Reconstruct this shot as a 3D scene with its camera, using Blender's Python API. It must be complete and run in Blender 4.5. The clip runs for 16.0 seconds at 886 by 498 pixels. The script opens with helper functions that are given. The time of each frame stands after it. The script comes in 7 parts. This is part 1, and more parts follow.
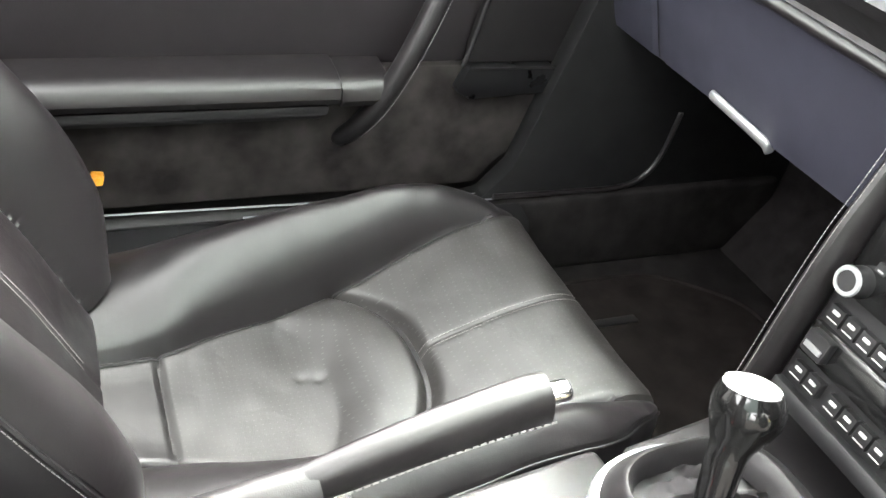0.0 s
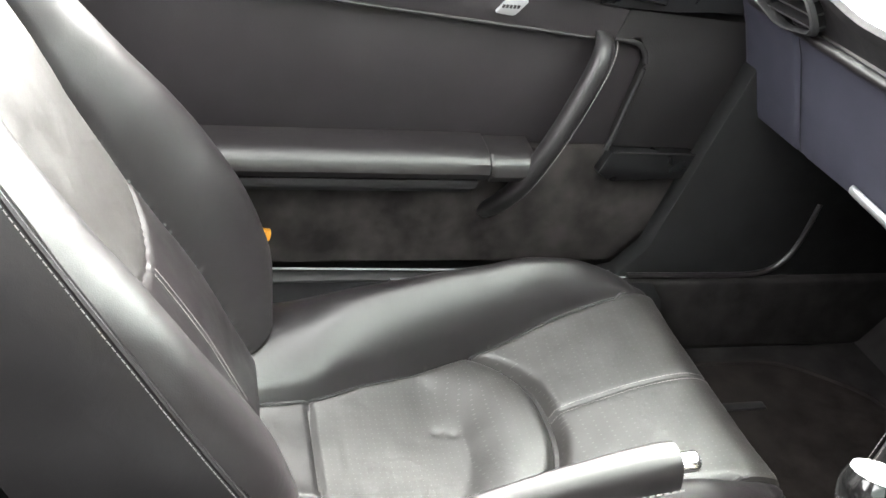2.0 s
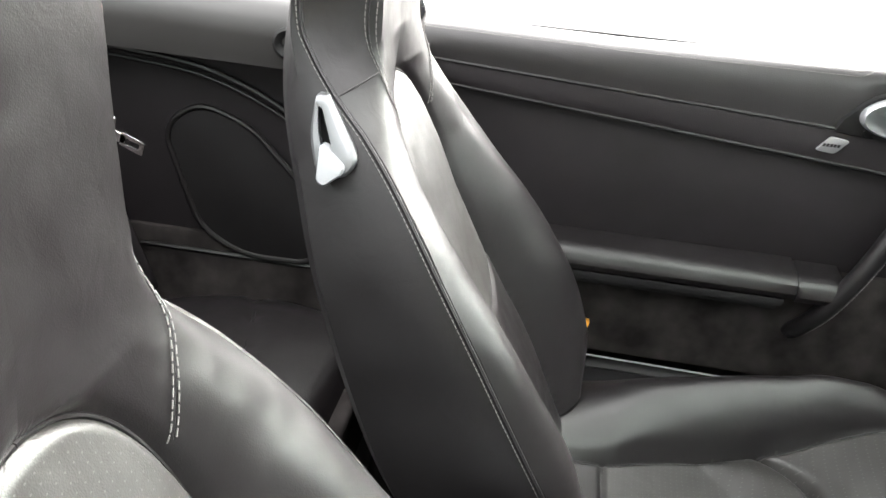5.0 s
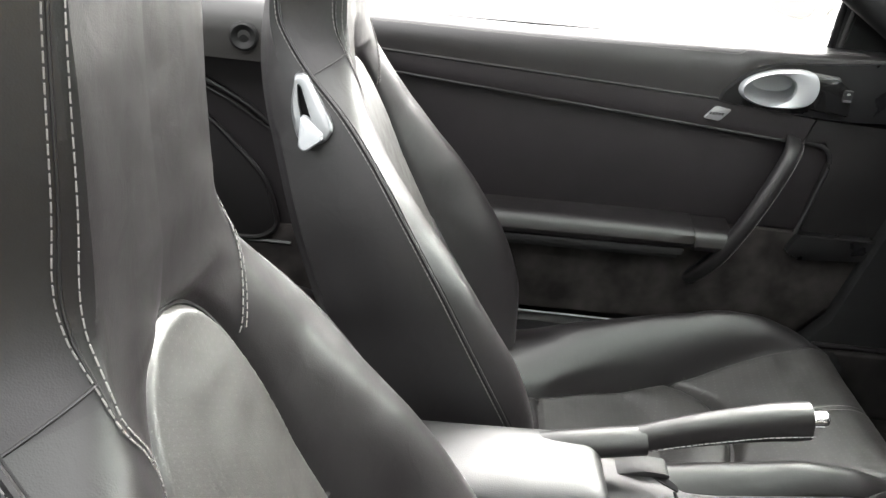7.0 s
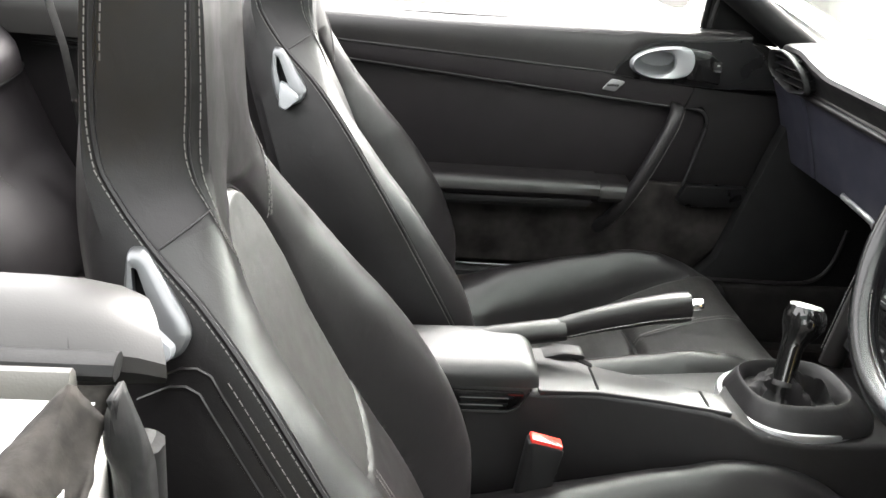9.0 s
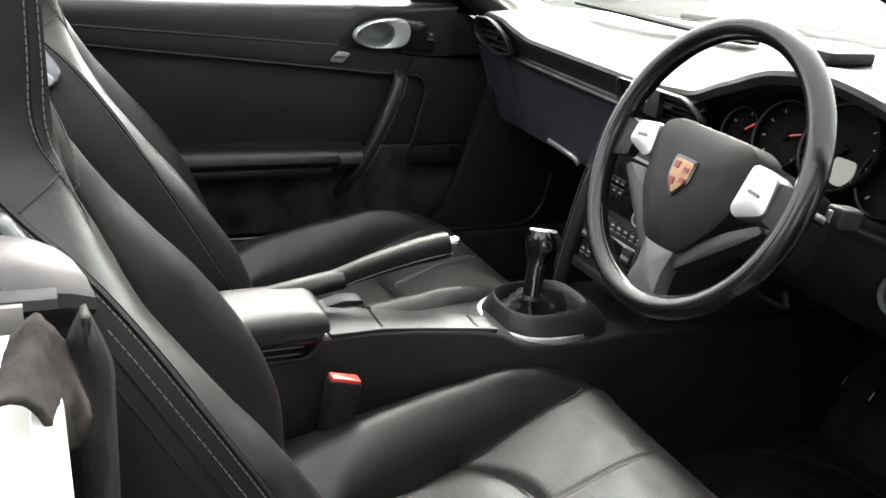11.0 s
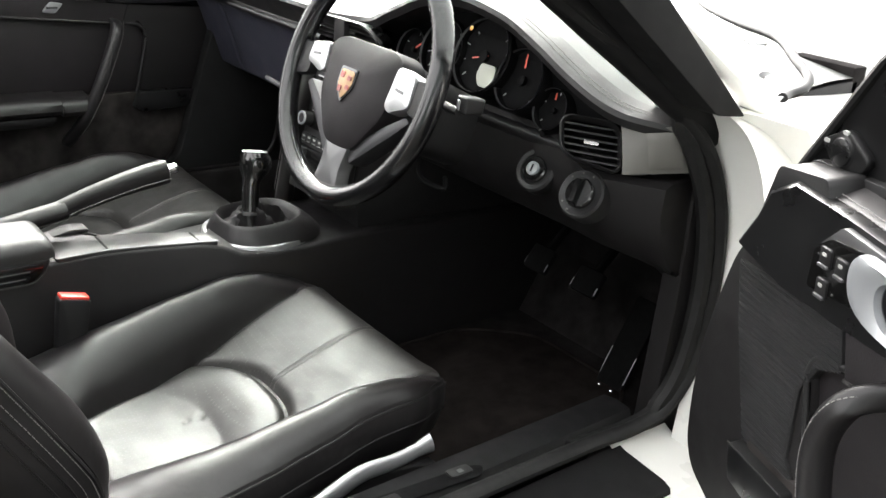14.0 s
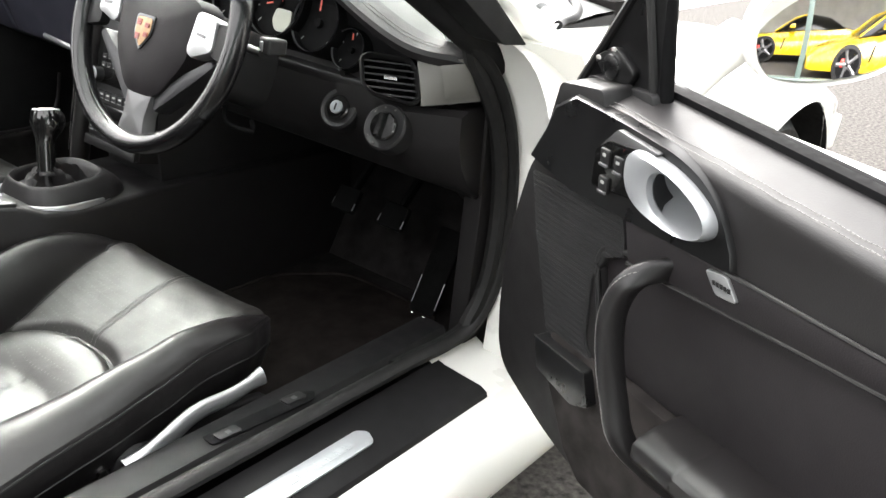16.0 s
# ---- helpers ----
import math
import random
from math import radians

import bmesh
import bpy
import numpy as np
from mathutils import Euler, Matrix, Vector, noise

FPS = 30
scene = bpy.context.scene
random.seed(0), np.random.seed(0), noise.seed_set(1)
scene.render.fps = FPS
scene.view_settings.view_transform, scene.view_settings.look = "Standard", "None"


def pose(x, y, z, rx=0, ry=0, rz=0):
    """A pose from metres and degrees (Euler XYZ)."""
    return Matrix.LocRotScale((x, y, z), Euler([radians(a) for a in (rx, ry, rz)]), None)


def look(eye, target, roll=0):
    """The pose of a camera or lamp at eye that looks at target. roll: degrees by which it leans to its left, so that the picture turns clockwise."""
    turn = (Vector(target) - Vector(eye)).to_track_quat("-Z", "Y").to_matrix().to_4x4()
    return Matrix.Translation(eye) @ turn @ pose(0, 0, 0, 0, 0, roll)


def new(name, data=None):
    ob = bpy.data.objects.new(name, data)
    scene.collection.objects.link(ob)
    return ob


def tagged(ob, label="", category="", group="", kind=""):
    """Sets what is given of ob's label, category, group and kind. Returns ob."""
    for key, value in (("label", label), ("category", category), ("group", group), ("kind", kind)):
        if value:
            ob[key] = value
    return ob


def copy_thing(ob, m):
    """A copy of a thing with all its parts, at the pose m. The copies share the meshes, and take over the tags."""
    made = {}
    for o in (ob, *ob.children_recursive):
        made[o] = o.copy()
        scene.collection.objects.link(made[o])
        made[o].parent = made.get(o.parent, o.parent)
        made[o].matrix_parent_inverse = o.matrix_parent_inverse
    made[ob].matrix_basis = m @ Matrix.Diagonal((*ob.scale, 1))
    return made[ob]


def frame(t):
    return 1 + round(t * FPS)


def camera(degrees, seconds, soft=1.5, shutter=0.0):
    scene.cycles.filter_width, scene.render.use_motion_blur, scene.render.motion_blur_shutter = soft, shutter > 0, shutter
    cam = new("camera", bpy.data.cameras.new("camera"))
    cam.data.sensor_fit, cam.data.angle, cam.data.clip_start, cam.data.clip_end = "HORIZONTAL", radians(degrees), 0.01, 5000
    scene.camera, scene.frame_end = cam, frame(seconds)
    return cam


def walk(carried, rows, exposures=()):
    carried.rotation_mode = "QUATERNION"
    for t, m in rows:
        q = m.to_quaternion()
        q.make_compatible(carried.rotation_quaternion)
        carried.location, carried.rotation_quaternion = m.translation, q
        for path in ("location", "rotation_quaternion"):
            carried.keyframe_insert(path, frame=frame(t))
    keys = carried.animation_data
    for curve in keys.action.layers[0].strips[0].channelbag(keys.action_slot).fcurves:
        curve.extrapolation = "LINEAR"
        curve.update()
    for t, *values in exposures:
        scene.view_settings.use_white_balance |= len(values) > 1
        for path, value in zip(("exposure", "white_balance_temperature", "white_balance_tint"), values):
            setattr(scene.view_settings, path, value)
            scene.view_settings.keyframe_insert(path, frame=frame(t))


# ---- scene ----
# x is ahead of the car, y to its left, z up; the car is right-hand drive.
cam = camera(51.65, 16.0, shutter=0.0)
PATH = [
    (0, (-0.0247, -0.3675, 1.0977), (0.3470, 0.3719, 0.5364), 9.91),
    (0.5, (-0.0315, -0.3751, 1.1036), (0.3109, 0.3888, 0.5566), 9.42),
    (1, (-0.0349, -0.3799, 1.1069), (0.2743, 0.4026, 0.5663), 9.16),
    (1.5, (-0.0389, -0.3933, 1.1112), (0.2338, 0.4064, 0.5763), 9.05),
    (2, (-0.0693, -0.4177, 1.1299), (0.1811, 0.4027, 0.6159), 8.61),
    (2.5, (-0.0949, -0.4400, 1.1279), (0.1378, 0.4109, 0.6569), 8.22),
    (3, (-0.1015, -0.4704, 1.1340), (0.0852, 0.3996, 0.6776), 7.77),
    (3.5, (-0.0944, -0.4958, 1.1475), (0.0063, 0.3885, 0.6916), 7.26),
    (4, (-0.0908, -0.5452, 1.1554), (-0.0958, 0.3523, 0.7143), 6.03),
    (4.5, (-0.0845, -0.5914, 1.1602), (-0.1638, 0.3100, 0.7346), 5.57),
    (4.7, (-0.0826, -0.6055, 1.1607), (-0.1825, 0.2972, 0.7423), 5.49),
    (6.8, (-0.1265, -0.7899, 1.1733), (-0.1411, 0.1233, 0.7661), 5.49),
    (7, (-0.1351, -0.8055, 1.1731), (-0.1262, 0.1088, 0.7680), 5.55),
    (7.5, (-0.1435, -0.8558, 1.1700), (-0.1166, 0.0615, 0.7727), 5.57),
    (8, (-0.1429, -0.9511, 1.1749), (-0.1225, -0.0311, 0.7837), 5.50),
    (8.2, (-0.1423, -0.9902, 1.1777), (-0.1218, -0.0687, 0.7896), 5.34),
    (10.3, (-0.2952, -1.1406, 1.1624), (0.0192, -0.2664, 0.7921), 5.27),
    (10.5, (-0.3065, -1.1492, 1.1625), (0.0367, -0.2850, 0.7948), 5.33),
    (11, (-0.3104, -1.1732, 1.1572), (0.0972, -0.3370, 0.7904), 5.62),
    (11.5, (-0.3014, -1.2067, 1.1562), (0.1564, -0.4002, 0.7821), 5.38),
    (12, (-0.2859, -1.2516, 1.1547), (0.2076, -0.4695, 0.7742), 5.31),
    (12.5, (-0.2825, -1.2965, 1.1557), (0.2389, -0.5322, 0.7763), 5.24),
    (13, (-0.2941, -1.3442, 1.1566), (0.2564, -0.5997, 0.7789), 5.34),
    (13.5, (-0.3041, -1.3839, 1.1552), (0.2723, -0.6600, 0.7761), 5.57),
    (14, (-0.3091, -1.4142, 1.1561), (0.2902, -0.7117, 0.7724), 5.37),
    (14.5, (-0.3266, -1.4264, 1.1536), (0.3140, -0.7617, 0.7692), 5.28),
    (15, (-0.3516, -1.4318, 1.1511), (0.3362, -0.8178, 0.7640), 5.76),
    (15.5, (-0.3713, -1.4404, 1.1472), (0.3532, -0.8738, 0.7547), 5.96),
    (16, (-0.3887, -1.4547, 1.1421), (0.3578, -0.9242, 0.7405), 5.99),
]
EXPOSURE = [(0.0, 4.9), (1.5, 4.9), (2.2, 5.0), (3.3, 5.2), (3.8, 4.8), (4.5, 4.15), (7.0, 3.8), (8.2, 3.8), (10.5, 2.8), (13.0, 3.1), (16.0, 3.25)]
walk(cam, [(t, look(eye, target, roll)) for t, eye, target, roll in PATH], EXPOSURE)

# ---- light: a bright overcast sky ----
world = bpy.data.worlds.new("sky")
scene.world = world
world.use_nodes = True
wn = world.node_tree
sky = wn.nodes.new("ShaderNodeTexSky")
sky.sky_type = "NISHITA"
sky.sun_disc = False
sky.sun_elevation = radians(38)
sky.sun_rotation = radians(30)
sky.air_density, sky.dust_density, sky.ozone_density = 1.0, 6.0, 0.6
wn.nodes["Background"].inputs["Strength"].default_value = 0.15
cloud = wn.nodes.new("ShaderNodeHueSaturation")
cloud.inputs["Saturation"].default_value = 0.2
wn.links.new(sky.outputs[0], cloud.inputs["Color"])
# an even veil of cloud over the brighter part of the sky
veil = wn.nodes.new("ShaderNodeMix")
veil.data_type = "RGBA"
veil.inputs["Factor"].default_value = 0.4
wn.links.new(cloud.outputs[0], veil.inputs[6])
veil.inputs[7].default_value = (6.7, 6.5, 6.3, 1.0)
wn.links.new(veil.outputs[2], wn.nodes["Background"].inputs["Color"])
sun_data = bpy.data.lights.new("sun", "SUN")
sun_data.energy, sun_data.angle, sun_data.color = 0.42, radians(42), (1.0, 0.97, 0.92)
sun = new("sun", sun_data)
sun.matrix_world = look((2.5, 4.1, 4.1), (0.2, 0.1, 0.4))


# ---- materials ----
def mat(name, color, rough=0.5, metal=0.0, vary=0.12, scale=6.0, grain=0.0, grain_scale=900.0, spec=0.5, coat=0.0, kind="noise", rough_vary=0.08, sheen=0.0, coat_rough=0.05, wrinkle=0.0, crease=0.0, gloss_tint=(1, 1, 1)):
    """A surface with large-scale variation of tone and gloss, and a fine relief of real size."""
    m = bpy.data.materials.new(name)
    m.use_nodes = True
    nt = m.node_tree
    b = nt.nodes["Principled BSDF"]
    tc = nt.nodes.new("ShaderNodeTexCoord")
    n1 = nt.nodes.new("ShaderNodeTexNoise")
    n1.inputs["Scale"].default_value = scale
    n1.inputs["Detail"].default_value = 6.0
    nt.links.new(tc.outputs["Object"], n1.inputs["Vector"])
    ramp = nt.nodes.new("ShaderNodeMapRange")
    ramp.inputs["From Min"].default_value, ramp.inputs["From Max"].default_value = 0.3, 0.7
    ramp.inputs["To Min"].default_value, ramp.inputs["To Max"].default_value = 1.0 - vary, 1.0 + vary
    nt.links.new(n1.outputs["Fac"], ramp.inputs["Value"])
    mul = nt.nodes.new("ShaderNodeVectorMath")
    mul.operation = "SCALE"
    mul.inputs[0].default_value = color[:3]
    nt.links.new(ramp.outputs[0], mul.inputs["Scale"])
    nt.links.new(mul.outputs[0], b.inputs["Base Color"])
    rr = nt.nodes.new("ShaderNodeMapRange")
    rr.inputs["From Min"].default_value, rr.inputs["From Max"].default_value = 0.3, 0.7
    rr.inputs["To Min"].default_value, rr.inputs["To Max"].default_value = max(0.02, rough - rough_vary), min(1.0, rough + rough_vary)
    n3 = nt.nodes.new("ShaderNodeTexNoise")
    n3.inputs["Scale"].default_value = scale * 3.1
    n3.inputs["Detail"].default_value = 4.0
    nt.links.new(tc.outputs["Object"], n3.inputs["Vector"])
    nt.links.new(n3.outputs["Fac"], rr.inputs["Value"])
    nt.links.new(rr.outputs[0], b.inputs["Roughness"])
    b.inputs["Metallic"].default_value = metal
    b.inputs["Specular IOR Level"].default_value = spec
    b.inputs["Specular Tint"].default_value = (*gloss_tint, 1)
    b.inputs["Coat Weight"].default_value = coat
    b.inputs["Coat Roughness"].default_value = coat_rough
    b.inputs["Sheen Weight"].default_value = sheen
    if grain:
        if kind == "pebble":
            g = nt.nodes.new("ShaderNodeTexVoronoi")
            g.feature = "SMOOTH_F1"
            out = g.outputs["Distance"]
        elif kind == "weave":
            g = nt.nodes.new("ShaderNodeTexWave")
            g.wave_type, g.bands_direction = "BANDS", "Z"
            out = g.outputs["Fac"]
        else:
            g = nt.nodes.new("ShaderNodeTexNoise")
            g.inputs["Detail"].default_value = 5.0
            out = g.outputs["Fac"]
        g.inputs["Scale"].default_value = grain_scale
        nt.links.new(tc.outputs["Object"], g.inputs["Vector"])
        bump = nt.nodes.new("ShaderNodeBump")
        bump.inputs["Strength"].default_value = grain
        bump.inputs["Distance"].default_value = 0.0006
        nt.links.new(out, bump.inputs["Height"])
        nt.links.new(bump.outputs[0], b.inputs["Normal"])
    for strength, size, thin in ((wrinkle, 34.0, False), (crease, 17.0, True)):
        if not strength:
            continue
        # soft wrinkles, or thin creases along the contours of a noise
        w = nt.nodes.new("ShaderNodeTexNoise")
        w.inputs["Scale"].default_value = size
        w.inputs["Detail"].default_value = 2.0
        w.inputs["Distortion"].default_value = 1.2
        nt.links.new(tc.outputs["Object"], w.inputs["Vector"])
        height = w.outputs["Fac"]
        if thin:
            off = nt.nodes.new("ShaderNodeMath")
            off.operation = "SUBTRACT"
            off.inputs[1].default_value = 0.5
            nt.links.new(height, off.inputs[0])
            fold = nt.nodes.new("ShaderNodeMath")
            fold.operation = "ABSOLUTE"
            nt.links.new(off.outputs[0], fold.inputs[0])
            line = nt.nodes.new("ShaderNodeMapRange")
            line.inputs["From Max"].default_value = 0.018
            nt.links.new(fold.outputs[0], line.inputs["Value"])
            height = line.outputs[0]
        second = nt.nodes.new("ShaderNodeBump")
        second.inputs["Strength"].default_value = strength
        second.inputs["Distance"].default_value = 0.0005 if thin else 0.003
        nt.links.new(height, second.inputs["Height"])
        if b.inputs["Normal"].links:
            nt.links.new(b.inputs["Normal"].links[0].from_socket, second.inputs["Normal"])
        nt.links.new(second.outputs[0], b.inputs["Normal"])
    return m


GREENISH = (0.96, 1.0, 0.97)
LEATHER = mat("black_leather", (0.0067, 0.0056, 0.0061), 0.38, vary=0.2, scale=9, grain=0.14, grain_scale=1100, kind="pebble", spec=0.42, rough_vary=0.05, wrinkle=0.12, gloss_tint=GREENISH)
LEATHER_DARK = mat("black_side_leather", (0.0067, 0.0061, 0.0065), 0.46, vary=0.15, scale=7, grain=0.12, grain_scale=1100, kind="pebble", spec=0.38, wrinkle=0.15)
PERFORATED = mat("perforated_leather", (0.0112, 0.0100, 0.0095), 0.46, vary=0.25, scale=10, grain=0.2, grain_scale=900, kind="pebble", spec=0.53, rough_vary=0.08, wrinkle=0.15, gloss_tint=GREENISH)
def perforate(m, pitch, hole):
    """Rows of small punched holes as pale dots, their rim highlights put into the colour, across y and up the slope of
    a seat's centre panel.
    """
    nt = m.node_tree
    b = nt.nodes["Principled BSDF"]
    tc = nt.nodes.new("ShaderNodeTexCoord")
    sep = nt.nodes.new("ShaderNodeSeparateXYZ")
    nt.links.new(tc.outputs["Object"], sep.inputs[0])
    rise = nt.nodes.new("ShaderNodeMath")
    rise.operation = "SUBTRACT"
    nt.links.new(sep.outputs["Z"], rise.inputs[0])
    nt.links.new(sep.outputs["X"], rise.inputs[1])
    both = nt.nodes.new("ShaderNodeCombineXYZ")
    nt.links.new(sep.outputs["Y"], both.inputs["X"])
    nt.links.new(rise.outputs[0], both.inputs["Y"])
    dots = nt.nodes.new("ShaderNodeTexVoronoi")
    dots.voronoi_dimensions = "2D"
    dots.inputs["Scale"].default_value = 1.0 / pitch
    dots.inputs["Randomness"].default_value = 0.0
    nt.links.new(both.outputs[0], dots.inputs["Vector"])
    edge = nt.nodes.new("ShaderNodeMapRange")
    edge.inputs["From Min"].default_value, edge.inputs["From Max"].default_value = hole * 0.6, hole
    # holes are lifted, not darkened: painted rim highlights, in base tone and gloss
    edge.inputs["To Min"].default_value, edge.inputs["To Max"].default_value = 1.7, 1.0
    nt.links.new(dots.outputs["Distance"], edge.inputs["Value"])
    old = b.inputs["Base Color"].links[0].from_socket
    dark = nt.nodes.new("ShaderNodeVectorMath")
    dark.operation = "SCALE"
    nt.links.new(old, dark.inputs[0])
    nt.links.new(edge.outputs[0], dark.inputs["Scale"])
    nt.links.new(dark.outputs[0], b.inputs["Base Color"])
    gloss = nt.nodes.new("ShaderNodeMath")
    gloss.operation = "MULTIPLY"
    gloss.inputs[1].default_value = b.inputs["Specular IOR Level"].default_value
    nt.links.new(edge.outputs[0], gloss.inputs[0])
    nt.links.new(gloss.outputs[0], b.inputs["Specular IOR Level"])


perforate(PERFORATED, 0.0078, 0.12)
# Same leather as the dash edge; the top's sky sheen is put into a paler base.
DASH_LEATHER_LIT = mat("dash_leather_lit", (0.024, 0.027, 0.025), 0.53, vary=0.1, scale=5, grain=0.2, grain_scale=900, kind="pebble", spec=0.45, coat=0.0, rough_vary=0.03)
WHEEL_LEATHER = mat("wheel_leather", (0.0036, 0.0036, 0.0040), 0.22, vary=0.2, scale=12, grain=0.05, grain_scale=500, kind="pebble", spec=0.55, rough_vary=0.02)
UPPER = mat("door_top_leather", (0.0081, 0.0073, 0.0077), 0.46, vary=0.15, scale=7, grain=0.2, grain_scale=800, kind="pebble", spec=0.42, rough_vary=0.05)
RAIL = mat("rail_leather", (0.026, 0.025, 0.024), 0.44, vary=0.1, scale=8, grain=0.05, grain_scale=900, kind="pebble", spec=0.5, rough_vary=0.03)
ENTRY = mat("brushed_plate", (0.50, 0.53, 0.55), 0.4, metal=0.6, vary=0.05, scale=14, rough_vary=0.04)
CAP = mat("polished_cap", (0.80, 0.80, 0.79), 0.3, metal=0.7, vary=0.05, scale=40)
CONSOLE_LEATHER = mat("console_leather", (0.009, 0.009, 0.009), 0.44, vary=0.15, scale=8, grain=0.2, grain_scale=900, kind="pebble", spec=0.5, rough_vary=0.04)
TRIM = mat("grained_trim", (0.0073, 0.0067, 0.0070), 0.6, vary=0.12, scale=5, grain=0.3, grain_scale=700, kind="pebble", spec=0.2)
SOFT = mat("soft_door_leather", (0.0108, 0.0092, 0.0102), 0.6, vary=0.15, scale=4, grain=0.25, grain_scale=620, kind="pebble", spec=0.25)
SUEDE = mat("dark_suede", (0.023, 0.0206, 0.0200), 0.95, vary=0.6, scale=17, grain=0.5, grain_scale=1400, spec=0.05)
CARPET = mat("black_carpet", (0.0105, 0.0088, 0.0082), 0.98, vary=0.5, scale=24, grain=0.9, grain_scale=1600, spec=0.03)
PILE = mat("grey_pile_carpet", (0.034, 0.032, 0.029), 0.98, vary=0.7, scale=30, grain=1.0, grain_scale=500, spec=0.03)
FOOTWELL = mat("footwell_carpet", (0.0125, 0.0115, 0.0114), 0.98, vary=0.4, scale=24, grain=0.9, grain_scale=1600, spec=0.03)
SURROUND = mat("satin_black_plastic", (0.0040, 0.0040, 0.0043), 0.32, vary=0.1, scale=8, grain=0.06, grain_scale=900, spec=0.4)
SILL = mat("sill_plastic", (0.0065, 0.0064, 0.0068), 0.55, vary=0.15, scale=10, grain=0.25, grain_scale=800, spec=0.16)
PLASTIC = mat("black_plastic", (0.0085, 0.0083, 0.0087), 0.5, vary=0.1, scale=8, grain=0.15, grain_scale=900, spec=0.3)
GLOSS = mat("gloss_black", (0.004, 0.004, 0.004), 0.12, vary=0.1, scale=8, coat=0.3)
RUBBER = mat("black_rubber", (0.0065, 0.0065, 0.0065), 0.6, vary=0.25, scale=18, grain=0.2, grain_scale=500, spec=0.28)
SILVER = mat("silver_paint", (0.36, 0.365, 0.37), 0.36, metal=0.8, vary=0.05, scale=14, rough_vary=0.05)
CHROME = mat("bright_metal", (0.75, 0.75, 0.74), 0.16, metal=1.0, vary=0.04, scale=20, rough_vary=0.04)
WHITE = mat("white_car_paint", (0.66, 0.66, 0.63), 0.3, vary=0.03, scale=3, coat=0.7, rough_vary=0.04)
THREAD = mat("grey_thread", (0.14, 0.135, 0.13), 0.8, vary=0.2, scale=60)
SPOKE = mat("dull_spoke_metal", (0.11, 0.11, 0.112), 0.42, metal=0.7, vary=0.1, scale=14)
PILLAR = mat("pillar_cloth", (0.0040, 0.0040, 0.0042), 0.7, vary=0.15, scale=8, grain=0.2, grain_scale=900, spec=0.18)
SPOKE_DARK = mat("dark_spoke_metal", (0.028, 0.028, 0.030), 0.45, metal=0.5, vary=0.1, scale=14)
FLAP = mat("dusty_rubber", (0.020, 0.018, 0.016), 0.85, vary=0.7, scale=45, grain=0.6, grain_scale=300, spec=0.15)
SATIN = mat("satin_silver_paint", (0.30, 0.31, 0.32), 0.34, metal=0.5, vary=0.04, scale=14, rough_vary=0.05)
PEDAL_RUBBER = mat("pedal_rubber", (0.003, 0.003, 0.003), 0.8, vary=0.2, scale=30, spec=0.06)
ENAMEL = mat("dark_red_enamel", (0.17, 0.02, 0.015), 0.3, vary=0.3, scale=90)
RED = mat("red_plastic", (0.60, 0.03, 0.02), 0.35, vary=0.06, scale=30)
GREY_TRIM = mat("grey_dash_trim", (0.085, 0.082, 0.074), 0.5, vary=0.06, scale=10, grain=0.2, grain_scale=800, kind="pebble")
BLUE_GREY = mat("glovebox_trim", (0.024, 0.024, 0.033), 0.45, vary=0.08, scale=5, grain=0.2, grain_scale=800, kind="pebble", spec=0.3)
RIBBED = mat("ribbed_speaker_cloth", (0.0085, 0.0085, 0.009), 0.7, vary=0.15, scale=9, grain=1.0, grain_scale=165, kind="weave", spec=0.25)
LCD = mat("grey_display", (0.30, 0.31, 0.26), 0.4, vary=0.03, scale=30)
DIAL = mat("dial_face", (0.0028, 0.0028, 0.0031), 0.75, vary=0.1, scale=30, spec=0.08)
MARK = mat("pale_marking", (0.28, 0.28, 0.27), 0.5, vary=0.05, scale=50)
NEEDLE = mat("red_needle", (0.70, 0.10, 0.06), 0.5, vary=0.05, scale=50)
GOLD = mat("gold_enamel", (0.28, 0.17, 0.09), 0.35, metal=0.4, vary=0.2, scale=120)
AMBER = mat("amber_reflector", (0.75, 0.33, 0.04), 0.25, vary=0.1, scale=80)
YELLOW = mat("yellow_car_paint", (0.50, 0.34, 0.008), 0.25, vary=0.03, scale=3, coat=0.7)
GREEN_GREY = mat("grey_green_frame", (0.065, 0.09, 0.082), 0.4, vary=0.06, scale=5)
CONCRETE = mat("pale_wall", (0.55, 0.54, 0.50), 0.85, vary=0.12, scale=2, grain=0.4, grain_scale=120)
MIRROR = mat("mirror_glass", (0.9, 0.9, 0.9), 0.02, metal=1.0, vary=0.0, scale=5, rough_vary=0.0)
LEVER_SILVER = mat("lever_silver", (0.16, 0.165, 0.17), 0.36, metal=0.75, vary=0.05, scale=14, rough_vary=0.05)
PALE_GREY = mat("pale_grey_plastic", (0.24, 0.25, 0.26), 0.35, vary=0.04, scale=20)
PAPER = mat("pale_sticker", (0.75, 0.76, 0.74), 0.6, vary=0.05, scale=40)


def glass_material(name, tint, rough=0.0):
    m = bpy.data.materials.new(name)
    m.use_nodes = True
    b = m.node_tree.nodes["Principled BSDF"]
    b.inputs["Base Color"].default_value = (*tint, 1)
    b.inputs["Roughness"].default_value = rough
    b.inputs["Transmission Weight"].default_value = 1.0
    b.inputs["IOR"].default_value = 1.45
    return m


GLASS = glass_material("clear_glass", (0.90, 0.95, 0.91))
PALE = mat("pale_concrete", (0.55, 0.54, 0.52), 0.85, vary=0.1, scale=1.5, grain=0.5, grain_scale=150)
ASPHALT = mat("asphalt", (0.048, 0.044, 0.040), 0.9, vary=0.75, scale=55, grain=1.0, grain_scale=160, spec=0.2)


